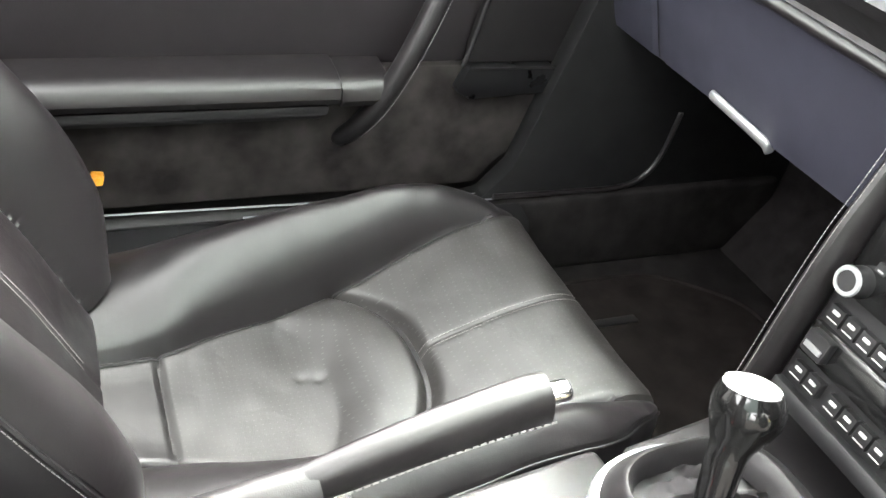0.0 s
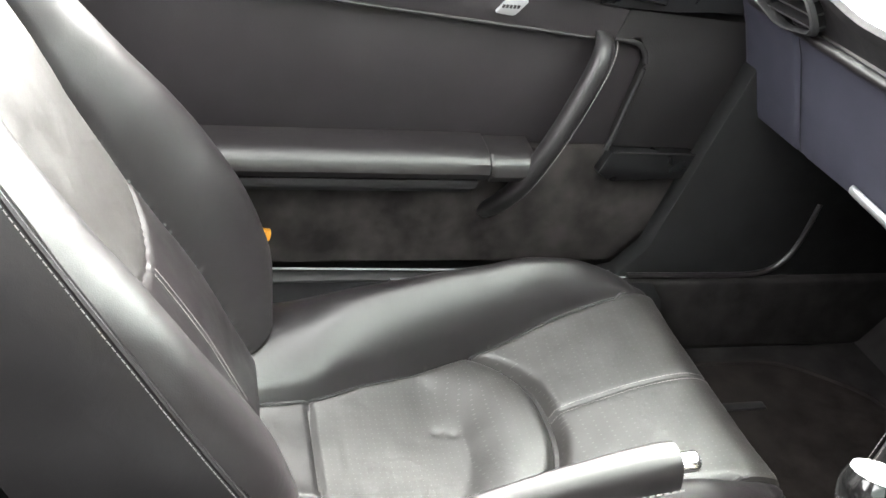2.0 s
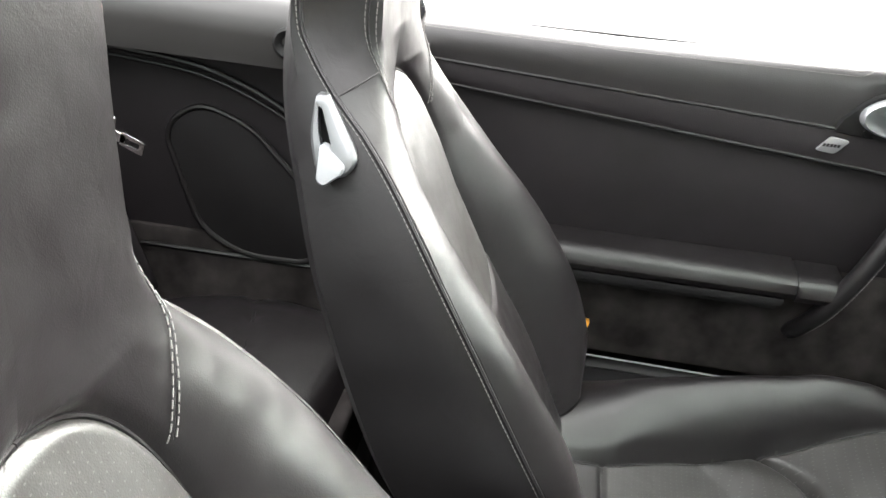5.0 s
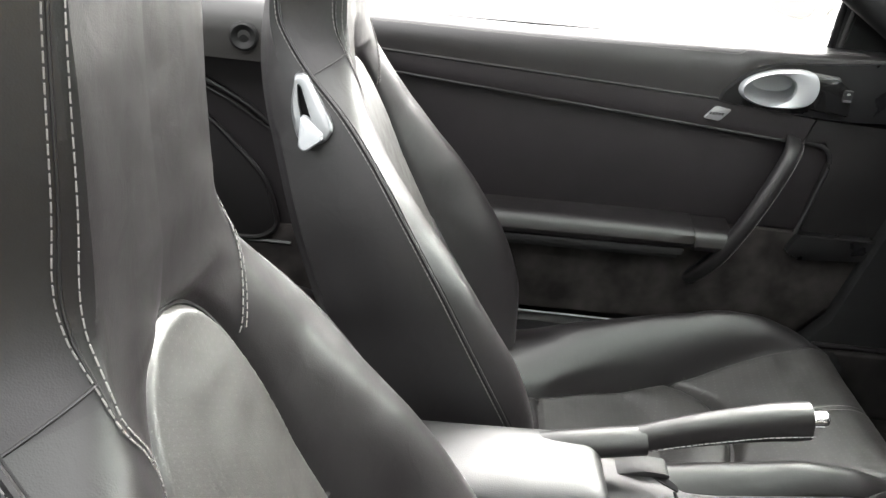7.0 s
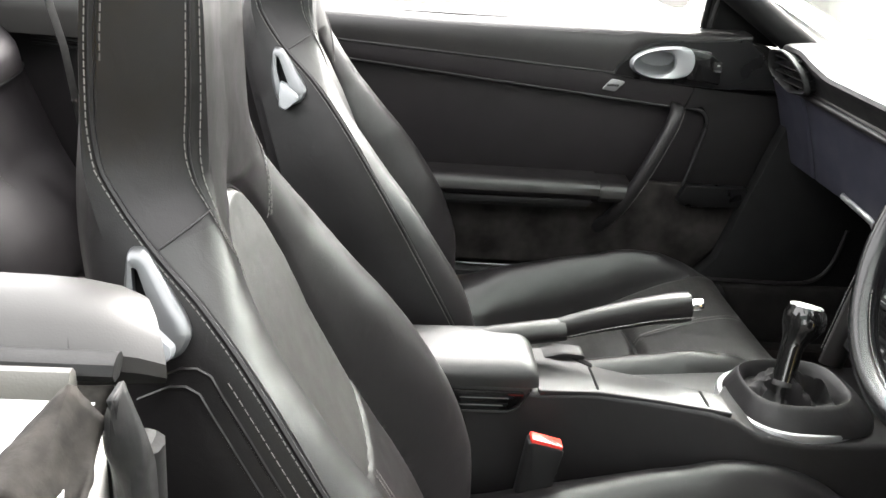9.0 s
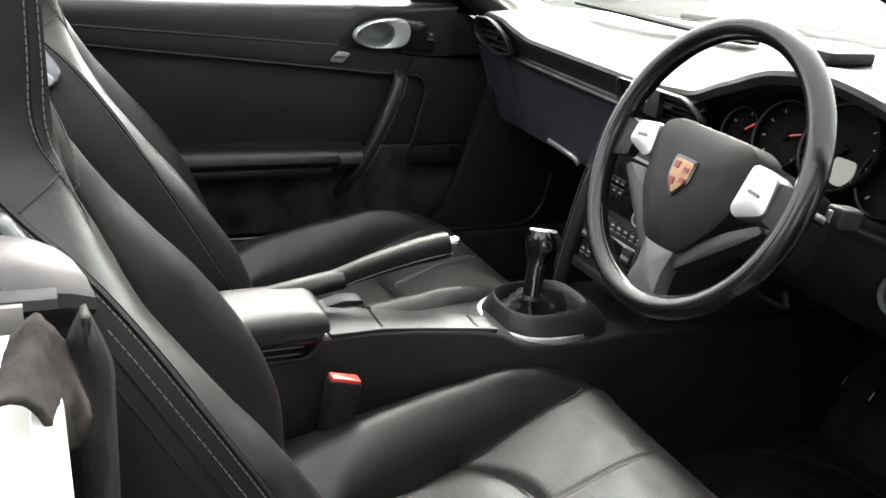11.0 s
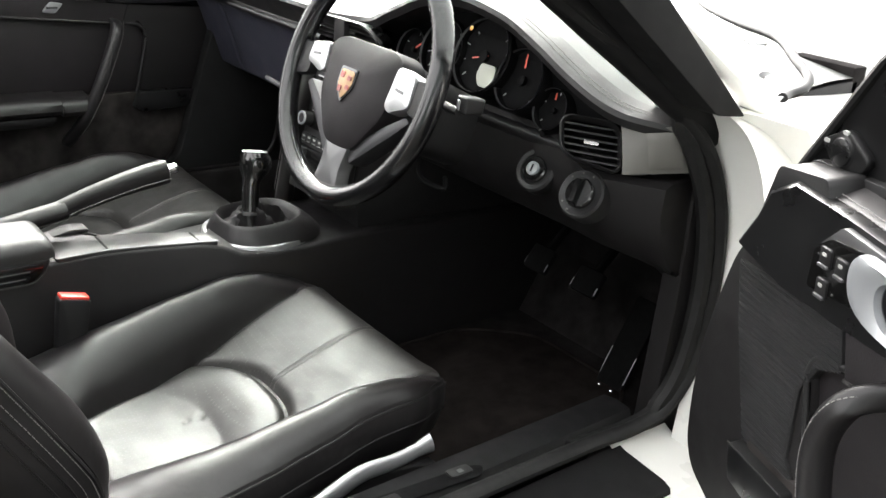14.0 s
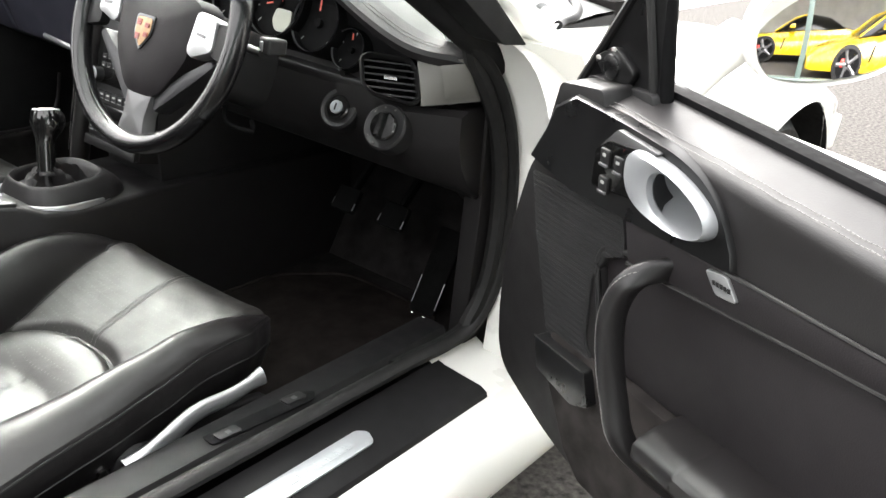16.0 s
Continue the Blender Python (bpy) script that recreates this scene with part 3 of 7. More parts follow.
        for drop in (0.028, 0.042) if sg < 0 else ():
            # the side panel's rolls turn to the rear at their top
            top = low_s[-1] - 0.6 * (drop - 0.028)
            roll = [(s, front_n(s, sg * bw(s)) - drop) for s in low_s if s < top]
            n0 = roll[-1][1]
            roll += [(top + 0.008, n0 - 0.002), (top + 0.016, n0 - 0.009), (top + 0.020, n0 - 0.020), (top + 0.020, n0 - 0.045)]
            v, f = tube([back_point(s, n, sg * (bw(s) + 0.0038)) for s, n in roll], 0.0016, n=6, up=(0, 1, 0.1))
            mesh_object("side_piping", v, f, LEATHER, seat)
        # twin-stitched seam down the headrest's corner, as far as the edge of the centre panel
        hs = [0.487 + 0.325 * k / 90 for k in range(91)]

        def seam(s):
            return lerp_table(TWIN, s)
        v, f = tube([back_point(s, front_n(s, sg * seam(s)) - 0.0004, sg * seam(s)) for s in hs], 0.0011, n=6, up=(1, 0, 0.2))
        mesh_object("headrest_seam", v, f, LEATHER_DARK, seat)
        for off in (-0.0030, 0.0016):
            line = [back_point(s, front_n(s, sg * (seam(s) + off)) + 0.0005, sg * (seam(s) + off)) for s in hs]
            stitches("stitching", line, seat, step=0.0066, length=0.0049, r=0.00055, up=(1, sg * 0.5, 0))
        # cross seam below the headrest's side
        w = bw(0.565)
        cy = lerp_table(TWIN, 0.575)
        ln = [back_point(0.565 + 0.012 * k / 10, front_n(0.565 + 0.012 * k / 10, sg * (w + (cy - w) * k / 10)) + 0.0002, sg * (w + (cy - w) * k / 10)) for k in range(11)]
        v, f = tube(ln, 0.0010, n=6, up=(1, 0, 0.2))
        mesh_object("cross_seam", v, f, LEATHER_DARK, seat)
    # dark edge of the centre panel
    for sg in (-1, 1):
        line = [back_point(s, front_n(s, sg * a) + 0.0016, sg * a) for s, a in PANEL_LINE[4:]]
        v, f = tube(line, 0.0017, n=6, up=(1, 0, 0.2))
        mesh_object("insert_seam", v, f, LEATHER_DARK, seat)
    # twin stitching down the lumbar panel
    for off in (-0.0048, 0.0048):
        line = [back_point(s, front_n(s, off) + 0.0004, off) for s in [0.225 - 0.19 * k / 40 for k in range(41)]]
        stitches("stitching", line, seat, up=(1, 0, 0.3))
    # pale hinge cover where the cushion meets the backrest
    part("hinge_cover", prism(rounded([(PX + 0.005, 0.372), (PX + 0.040, 0.372), (PX + 0.034, 0.412), (PX + 0.022, 0.432), (PX + 0.010, 0.418)], 0.008, 3), PY + 0.196, PY + 0.214, "y", 0.005, 3), SATIN, seat)

    # release lever in its silver frame, on the seat's right shoulder
    def hp(s, n, out=0.0):
        return back_point(s, n, -(bw(s) + 0.0040 + out))
    frame_out = rounded([(0.572, -0.027), (0.569, -0.015), (0.522, 0.000), (0.508, -0.001), (0.499, -0.014), (0.501, -0.030), (0.512, -0.044), (0.540, -0.041)], 0.011, 5)
    frame_in = rounded([(0.562, -0.0262), (0.560, -0.0225), (0.530, -0.0205), (0.522, -0.0215), (0.517, -0.0245), (0.517, -0.0290), (0.525, -0.0318), (0.545, -0.0300)], 0.004, 5)
    mid = [(a * 0.45 + c * 0.55, b * 0.45 + d * 0.55) for (a, b), (c, d) in zip(frame_in, frame_out)]
    v, f = loft([[hp(*q, -0.005) for q in frame_out], [hp(*q, 0.004) for q in frame_out], [hp(a * 0.85 + c * 0.15, b * 0.85 + d * 0.15, 0.0085) for (a, b), (c, d) in zip(frame_out, frame_in)],
                 [hp(*q, 0.0105) for q in mid], [hp(*q, 0.0095) for q in frame_in], [hp(*q, -0.004) for q in frame_in]], caps=False)
    mesh_object("lever_frame", v, f, LEVER_SILVER, seat, "satin silver lever surround")
    v, f = loft([[hp(*q, 0.001) for q in frame_in], [hp(0.537 + (a - 0.537) * 0.5, -0.026 + (b + 0.026) * 0.5, 0.0) for a, b in frame_in]])
    mesh_object("lever_recess", v, f, DIAL, seat)
    grip = rounded([(0.533, -0.030), (0.529, -0.024), (0.510, -0.012), (0.504, -0.015), (0.499, -0.038), (0.506, -0.044)], 0.005, 4)
    v, f = loft([[hp(*q, 0.0) for q in grip], [hp(*q, 0.013) for q in grip], [hp(0.514 + (a - 0.514) * 0.86, -0.028 + (b + 0.028) * 0.86, 0.0165) for a, b in grip], [hp(0.514 + (a - 0.514) * 0.4, -0.028 + (b + 0.028) * 0.4, 0.0175) for a, b in grip]])
    mesh_object("release_lever", v, f, PALE_GREY, seat, "pale grey release lever")
    return seat


passenger_seat = front_seat()
driver_seat = copy_thing(passenger_seat, Matrix.Translation((PX - 0.032, -0.328, 0.252)))
for ch in list(passenger_seat.children):
    # only the driver's outer side has the extra seams
    if ch.name.startswith(("side_piping", "side_stitching")):
        bpy.data.objects.remove(ch)
tagged(driver_seat, "black leather driver's seat with worn perforated cushion, behind the steering wheel")


# ---- floor, tunnel, footwells ----
tagged(part("floor", block(-0.95, 1.25, -0.655, 0.655, 0.20, 0.262, 0.004), FOOTWELL), "black carpeted car floor", "car floor", kind="structure")
tagged(part("firewall", prism([(1.02, 0.255), (1.12, 0.40), (1.12, 0.92), (1.16, 0.92), (1.16, 0.25)], -0.70, 0.70, "y", 0.004), FOOTWELL), "black carpeted footwell front wall", "wall", kind="structure")
for sg in (1, -1):
    kick = [(0.545, 0.405), (0.585, 0.45), (0.690, 0.80), (0.70, 0.88), (1.14, 0.90), (1.14, 0.24), (0.50, 0.24), (0.50, 0.395)]
    if sg < 0:
        kick = [(0.76, 0.262), (0.765, 0.60), (0.755, 0.80), (0.76, 0.88), (1.14, 0.90), (1.14, 0.262)]
    tagged(part("kick_panel", prism(kick, sg * 0.665, sg * 0.700, "y", 0.003, 2), PILLAR if sg > 0 else TRIM), "black plastic footwell side panel beside the carpet", "panel", kind="structure")


def floor_mat(y, label):
    m = thing("floor_mat", label, "floor mat", (0.62, y, 0.262), "floor mats")
    outline = rounded([(0.36, y - 0.22), (0.80, y - 0.22), (0.96, y - 0.13), (0.96, y + 0.12), (0.84, y + 0.22), (0.36, y + 0.22)], 0.05, 5)
    part("carpet_sheet", prism(outline, 0.263, 0.272, "z", 0.003, 2), CARPET, m)
    edge = [Vector((p[0], p[1], 0.273)) for p in outline]
    v, f = tube(edge + [edge[0]], 0.004, 0.0035, n=6)
    mesh_object("edging", v, f, CARPET, m)
    return m


mat_left = floor_mat(0.378, "brown-black carpet floor mat on the passenger's side")
part("tag", block(0.655, 0.752, 0.487, 0.503, 0.272, 0.2765, 0.002), PLASTIC, mat_left, "small dark woven maker's tag")
mat_right = floor_mat(-0.37, "brown-black carpet floor mat on the driver's side")
for k in range(7):
    part("tag", block(0.47 + 0.026 * k, 0.49 + 0.026 * k, -0.565 - 0.002 * k, -0.549 - 0.002 * k, 0.272, 0.275, 0.001), PLASTIC, mat_right)

lip_path = spline([(0.56, 0.662, 0.404), (0.70, 0.662, 0.402), (0.785, 0.662, 0.404), (0.825, 0.662, 0.424), (0.846, 0.663, 0.462), (0.858, 0.664, 0.53)], 30)
v, f = tube(lip_path, 0.0045, n=8)
tagged(mesh_object("trim", v, f, LEATHER), "rolled black lip of the footwell side panel", "trim", kind="structure")

console = thing("center_console", "black leather-covered centre console with armrest lid", "console", (0.1, 0, 0.262))
# tunnel: sections across the car, lofted along it
rings = []
for x, yl, yr, zt in ((-0.62, 0.10, -0.10, 0.46), (-0.25, 0.075, -0.072, 0.50), (0.03, 0.060, -0.054, 0.540), (0.09, 0.056, -0.054, 0.5425), (0.15, 0.028, -0.054, 0.5425), (0.20, 0.002, -0.0645, 0.5425), (0.29, -0.036, -0.0875, 0.5425), (0.325, -0.030, -0.101, 0.538), (0.36, 0.030, -0.112, 0.520), (0.42, 0.085, -0.115, 0.513), (0.53, 0.10, -0.115, 0.515), (0.60, 0.10, -0.11, 0.515), (1.10, 0.11, -0.11, 0.50)):
    r = 0.008
    ring = [(x, yl + 0.02, 0.263), (x, yl + 0.008, zt - 0.10), (x, yl, zt - r)]
    ring += [(x, yl - r + r * math.cos(a), zt - r + r * math.sin(a)) for a in (0.5, 1.0, 1.57)]
    ring += [(x, (yl + yr) / 2, zt + 0.002)]
    ring += [(x, yr + r - r * math.cos(a), zt - r + r * math.sin(a)) for a in (1.57, 1.0, 0.5)]
    ring += [(x, yr, zt - r), (x, yr - 0.008, zt - 0.10), (x, yr - 0.02, 0.263)]
    rings.append([Vector(p) for p in ring])
v, f = loft(rings)
mesh_object("tunnel", v, f, LEATHER_DARK, console)
# padded strip between the lid and the lever
pad = rounded([(0.070, 0.066), (0.070, -0.053), (0.150, -0.052), (0.210, -0.064), (0.300, -0.087), (0.322, -0.095), (0.322, -0.050), (0.300, -0.040), (0.244, -0.014), (0.190, 0.004), (0.158, 0.018), (0.146, 0.045), (0.110, 0.062)], 0.006, 4)
part("top_pad", prism(pad, 0.536, 0.5452, "z", 0.0025, 3), CONSOLE_LEATHER, console)
for xa, ya, yb in ((0.150, -0.046, 0.014), (0.292, -0.080, -0.040)):
    part("pad_seam", block(xa, xa + 0.004, ya, yb, 0.542, 0.5458, 0.0006), DIAL, console)
part("pad_slot", prism(rounded([(0.128, 0.040), (0.140, 0.026), (0.156, 0.012), (0.158, 0.022), (0.148, 0.036)], 0.003, 3), 0.5400, 0.5462, "z", 0.0008, 2), DIAL, console, "dark slot beside the handbrake")
# lower ledge on the passenger's side
ledge = rounded([(0.05, 0.03), (0.05, 0.085), (0.215, 0.077), (0.40, 0.100), (0.40, -0.02), (0.25, -0.03)], 0.012, 4)
part("side_ledge", prism(ledge, 0.270, 0.500, "z", 0.008, 3), LEATHER_DARK, console)
# armrest lid: rounded section
rings = []
for k in range(29):
    x = -0.27 + 0.338 * (1 - (1 - k / 28) ** 1.8)
    e = math.sqrt(max(0.0, 1 - (max(0.0, x - 0.046) / 0.0235) ** 2)) if x > 0.046 else 1.0
    wide = 0.93 + 0.07 * e
    ring = []
    for a in [math.pi * j / 20 for j in range(21)]:
        ring.append(Vector((x, 0.007 + 0.066 * wide * math.copysign(abs(math.cos(a)) ** 0.5, math.cos(a)), 0.5515 + (0.012 + 0.020 * e + 0.003 * math.sin(x * 9) * e) * math.sin(a) ** 0.62)))
    rings.append(ring)
v, f = loft(rings)
mesh_object("armrest_lid", v, f, CONSOLE_LEATHER, console)
part("storage_box", prism(rounded([(-0.22, 0.514), (0.036, 0.514), (0.052, 0.530), (0.064, 0.552), (-0.22, 0.552)], 0.012, 6), -0.0585, 0.072, "y", 0.006, 3), PLASTIC, console)
field = rounded([(-0.055, 0.5165), (0.028, 0.5165), (0.044, 0.529), (0.052, 0.546), (-0.055, 0.547)], 0.010, 6)
part("grille_panel", prism(field, -0.0605, -0.0575, "y", 0.001, 2), GLOSS, console)
v, f = tube([Vector((q.x, -0.0600, q.y)) for q in spline([(-0.055, 0.5150, 0), (0.010, 0.5148, 0), (0.033, 0.5160, 0), (0.048, 0.5275, 0), (0.0565, 0.5460, 0)], 30)], 0.0014, n=8, up=(0, 1, 0))
mesh_object("grille_rim", v, f, CONSOLE_LEATHER, console)
for k in range(2):
    part("grille_slot", prism(rounded([(-0.040, 0.5225 + 0.011 * k), (0.026 + 0.006 * k, 0.5225 + 0.011 * k), (0.030 + 0.008 * k, 0.5285 + 0.011 * k), (-0.040, 0.5285 + 0.011 * k)], 0.0025, 3), -0.0615, -0.0600, "y", 0.0005, 1), DIAL, console)
    part("grille_blade", block(-0.036, 0.022 + 0.007 * k, -0.0622, -0.0610, 0.5245 + 0.011 * k, 0.5262 + 0.011 * k, 0.0004), SPOKE, console)
# gear lever with its boot
GC = (0.428, -0.019)
gear = thing("gear_lever", "gear lever with silver-topped black knob, leather boot and silver ring", "gear lever", (GC[0], GC[1], 0.52))


def ellipse_ring(cx, cy, rx, ry, z, n=40, p=2.4, tilt=0.0):
    out = []
    for j in range(n):
        a = 2 * math.pi * j / n
        c, s = math.cos(a), math.sin(a)
        x = cx + rx * math.copysign(abs(c) ** (2 / p), c)
        out.append(Vector((x, cy + 0.94 * ry * math.copysign(abs(s) ** (2 / p), s), z + tilt * (x - cx))))
    return out


RC, BC = (0.434, -0.019), (0.446, -0.019)
v, f = loft([ellipse_ring(*RC, 0.0965, 0.0965, 0.508), ellipse_ring(*RC, 0.0965, 0.0965, 0.519), ellipse_ring(*RC, 0.0950, 0.0950, 0.5225), ellipse_ring(*RC, 0.089, 0.088, 0.5235)], caps=False)
mesh_object("ring", v, f, SILVER, gear, "satin silver ring")
skirt = ((0.0975, 0.516, 0.0), (0.0955, 0.524, 0.0), (0.0875, 0.536, -0.003), (0.0775, 0.5475, -0.008), (0.0730, 0.5520, -0.010), (0.0705, 0.5528, -0.011), (0.0680, 0.5510, -0.012), (0.0640, 0.5430, -0.013), (0.0600, 0.5300, -0.014))
v, f = loft([ellipse_ring(BC[0] + dx, BC[1], r, 0.95 * r, z, 40, 2.9, 0.03) for r, z, dx in skirt], caps=False)
mesh_object("boot_collar", v, f, LEATHER_DARK, gear)
rings = []
for k in range(13):
    u = k / 12
    rx, ry = 0.066 + (0.012 - 0.066) * u ** 0.7, 0.066 + (0.012 - 0.066) * u ** 0.7
    ring = ellipse_ring(GC[0] - 0.012 * u + 0.005, GC[1] - 0.006 * u, rx, ry, 0.530 + 0.046 * u ** 1.3 - 0.006 * math.sin(math.pi * u), 40, 2.0)
    for j, p in enumerate(ring):
        a = 2 * math.pi * j / 40
        w = 0.019 * math.sin(math.pi * min(1, u * 1.05)) * (math.sin(5 * a + 1.2 + 3 * u) + 0.6 * math.sin(9 * a + 5 * u))
        p.z += w * 0.7
        p.x += w * 0.4 * math.cos(a)
        p.y += w * 0.4 * math.sin(a)
    rings.append(ring)
v, f = loft(rings, caps=False)
mesh_object("boot", v, f, LEATHER_DARK, gear)
KB, KT = Vector((0.413, -0.030, 0.560)), Vector((0.430, -0.003, 0.661))
ax = (KT - KB).normalized()
def turned(prof, base, axis, n=28):
    side = axis.orthogonal().normalized()
    other = axis.cross(side)
    return [[base + axis * h + (side * math.cos(2 * math.pi * j / n) + other * math.sin(2 * math.pi * j / n)) * r for j in range(n)] for h, r in prof]


# straight stem, then a head that swells forward of it
rings = []
for h, r, off in ((0.000, 0.0150, 0.0), (0.030, 0.0152, 0.0), (0.050, 0.0156, 0.0), (0.058, 0.0175, 0.003), (0.068, 0.0235, 0.007), (0.078, 0.0280, 0.009), (0.088, 0.0292, 0.009), (0.097, 0.0275, 0.008), (0.103, 0.0245, 0.007), (0.105, 0.0232, 0.006)):
    rings += turned([(h, r)], KB + Vector((off, off * 0.3, 0)), ax)
v, f = loft(rings)
mesh_object("knob", v, f, GLOSS, gear)
v, f = loft(turned([(0.1035, 0.0228), (0.1070, 0.0222), (0.1085, 0.0190), (0.1092, 0.004)], KB + Vector((0.006, 0.002, 0)), ax))
mesh_object("knob_cap", v, f, CAP, gear, "bright polished cap")
v, f = loft(turned([(-0.006, 0.0165), (0.000, 0.0160), (0.004, 0.0125)], KB, ax))
mesh_object("collar", v, f, LEATHER_DARK, gear)

# handbrake
hb = thing("handbrake", "leather handbrake lever with stitched grip and silver button", "handbrake", (0.1, 0.05, 0.53))
grip_path = spline([(0.112, 0.050, 0.585), (0.17, 0.051, 0.602), (0.24, 0.053, 0.618), (0.295, 0.055, 0.626)], 24)
rings = []
for i, p in enumerate(grip_path):
    u = i / 23
    d = (grip_path[min(i + 1, 23)] - grip_path[max(i - 1, 0)]).normalized()
    side = Vector((0, 1, 0))
    top = d.cross(side) * -1
    top = top if top.z > 0 else -top
    k = 0.75 + 0.35 * u if u < 0.9 else 1.065 - 0.5 * (u - 0.9)
    rings.append([p + side * 0.0165 * k * math.copysign(abs(math.cos(a)) ** 0.7, math.cos(a)) + top * 0.0205 * k * math.copysign(abs(math.sin(a)) ** 0.8, math.sin(a)) for a in (2 * math.pi * j / 24 for j in range(24))])
v, f = loft(rings)
mesh_object("grip", v, f, LEATHER, hb)
for sy in (-1, 1):
    line = [p + Vector((0, sy * 0.0165 * (0.80 + 0.3 * i / 23), -0.008)) for i, p in enumerate(grip_path)]
    stitches("stitching", line, hb, step=0.0064, length=0.0046, r=0.0009, up=(0, sy, 0), lift=0.0012)
v, f = tube(spline([(0.294, 0.055, 0.627), (0.303, 0.055, 0.629), (0.312, 0.055, 0.630), (0.315, 0.055, 0.6305)], 8), 0.0095, n=14, taper=lambda u: 1.0 - 0.45 * max(0, u - 0.6))
mesh_object("button", v, f, CHROME, hb, "bright push button")
v, f = tube(spline([(-0.05, 0.043, 0.545), (0.00, 0.044, 0.566), (0.06, 0.046, 0.577), (0.118, 0.049, 0.585)], 14), 0.019, 0.016, n=18)
mesh_object("lever_arm", v, f, LEATHER, hb)
part("slot_trim", prism(rounded([(0.02, 0.525), (0.12, 0.553), (0.155, 0.550), (0.135, 0.532), (0.10, 0.525)], 0.01, 4), 0.036, 0.066, "y", 0.004, 2), PLASTIC, hb)

# belt buckle beside the driver's seat
bk = thing("belt_buckle", "black seat-belt buckle with a red release button", "belt buckle", (0.07, -0.112, 0.40))
part("body", prism(rounded([(0.035, 0.36), (0.075, 0.36), (0.098, 0.500), (0.050, 0.512)], 0.008, 4), -0.124, -0.100, "y", 0.004, 2), PLASTIC, bk)
part("button", prism([(0.052, 0.506), (0.094, 0.496), (0.096, 0.504), (0.054, 0.515)], -0.122, -0.102, "y", 0.002, 2), RED, bk, "red release button")

# ---- steering wheel ----
W0 = Vector((0.420, -0.344, 0.876))
TILT = radians(19.5)


def wheel_point(x, y, n=0.0):
    """A point on the wheel: x to the car's left, y up the wheel, n towards the driver."""
    up = Vector((math.sin(TILT), 0, math.cos(TILT)))
    nrm = Vector((-math.cos(TILT), 0, math.sin(TILT)))
    return W0 + Vector((0, 1, 0)) * x + up * y + nrm * n


wheel = thing("steering_wheel", "black leather three-spoke steering wheel with silver spoke inlays and enamel crest", "steering wheel", tuple(W0))


def rim_arc(a0, a1, n, r0=0.169, rx=0.0143, rn=0.0165, fat=None):
    rings = []
    for k in range(n + 1):
        a = a0 + (a1 - a0) * k / n
        g = fat(a) if fat else 1.0
        ring = []
        for j in range(16):
            b = 2 * math.pi * j / 16
            r = r0 + rx * g * math.cos(b)
            ring.append(wheel_point(r * math.cos(a) + 0.002, r * math.sin(a) * 1.03 - 0.003, rn * g * math.sin(b)))
        rings.append(ring)
    return loft(rings)


D = math.pi / 180
SEAMS = (18, 162, 214, 326)
for a0, a1 in ((18, 162), (162, 214), (214, 326), (326, 378)):
    v, f = rim_arc((a0 + 0.4) * D, (a1 - 0.4) * D, max(10, int((a1 - a0) / 3)))
    mesh_object("rim_section", v, f, WHEEL_LEATHER, wheel)
for a in SEAMS:
    v, f = rim_arc((a - 0.5) * D, (a + 0.5) * D, 1, rx=0.0137, rn=0.0159)
    mesh_object("rim_seam", v, f, GLOSS, wheel)
line = [wheel_point(0.1552 * math.cos(a * D) + 0.002, 0.1552 * math.sin(a * D) * 1.03 - 0.003, 0.004) for a in range(216, 326, 2)]
stitches("stitching", line, wheel, up=(-1, 0, 0.3))


def wheel_slab(outline, n0, n1, dome=0.0, inset=0.006):
    """A cushioned plate on the wheel."""
    c = sum((Vector(p) for p in outline), Vector((0, 0))) / len(outline)
    def ring(k, n):
        return [wheel_point(c.x + (p[0] - c.x) * k, c.y + (p[1] - c.y) * k, n) for p in outline]
    return loft([ring(0.97, n0), ring(1.0, n0 + 0.004), ring(1.0, n1 - 0.004), ring(0.955, n1), ring(0.6, n1 + dome * 0.7), ring(0.2, n1 + dome)])


hub = rounded([(-0.088, 0.034), (-0.060, 0.046), (0.060, 0.046), (0.088, 0.034), (0.078, -0.045), (0.032, -0.108), (-0.032, -0.108), (-0.078, -0.045)], 0.022, 5)
v, f = wheel_slab(hub, -0.045, 0.004, 0.014)
hub_ob = mesh_object("airbag_cover", v, f, SOFT, wheel)
crest = rounded([(-0.019, 0.004), (0.019, 0.004), (0.019, -0.022), (0.0, -0.046), (-0.019, -0.022)], 0.006, 4)
border = rounded([(-0.0205, 0.0056), (0.0205, 0.0056), (0.0205, -0.0226), (0.0, -0.048), (-0.0205, -0.0226)], 0.006, 4)
v, f = wheel_slab(border, 0.012, 0.0196, 0.001)
mesh_object("crest_border", v, f, GLOSS, wheel)
v, f = wheel_slab([(x * 0.88, (y + 0.02) * 0.88 - 0.02) for x, y in crest], 0.012, 0.0205, 0.001)
mesh_object("crest", v, f, GOLD, wheel, "gold and red enamel crest")
for x, y in ((-0.009, -0.024), (0.009, -0.007), (-0.0085, -0.011), (0.0075, -0.027)):
    bar = rounded([(x - 0.0042, y - 0.0026 - 0.0024 * (x > 0)), (x + 0.0042, y - 0.0026 - 0.0024 * (x > 0)), (x + 0.0042, y + 0.0040), (x - 0.0042, y + 0.0040)], 0.0012, 3)
    v, f = loft([[wheel_point(px, py, 0.019) for px, py in bar], [wheel_point(px, py, 0.0222) for px, py in bar]])
    mesh_object("crest_field", v, f, ENAMEL, wheel)
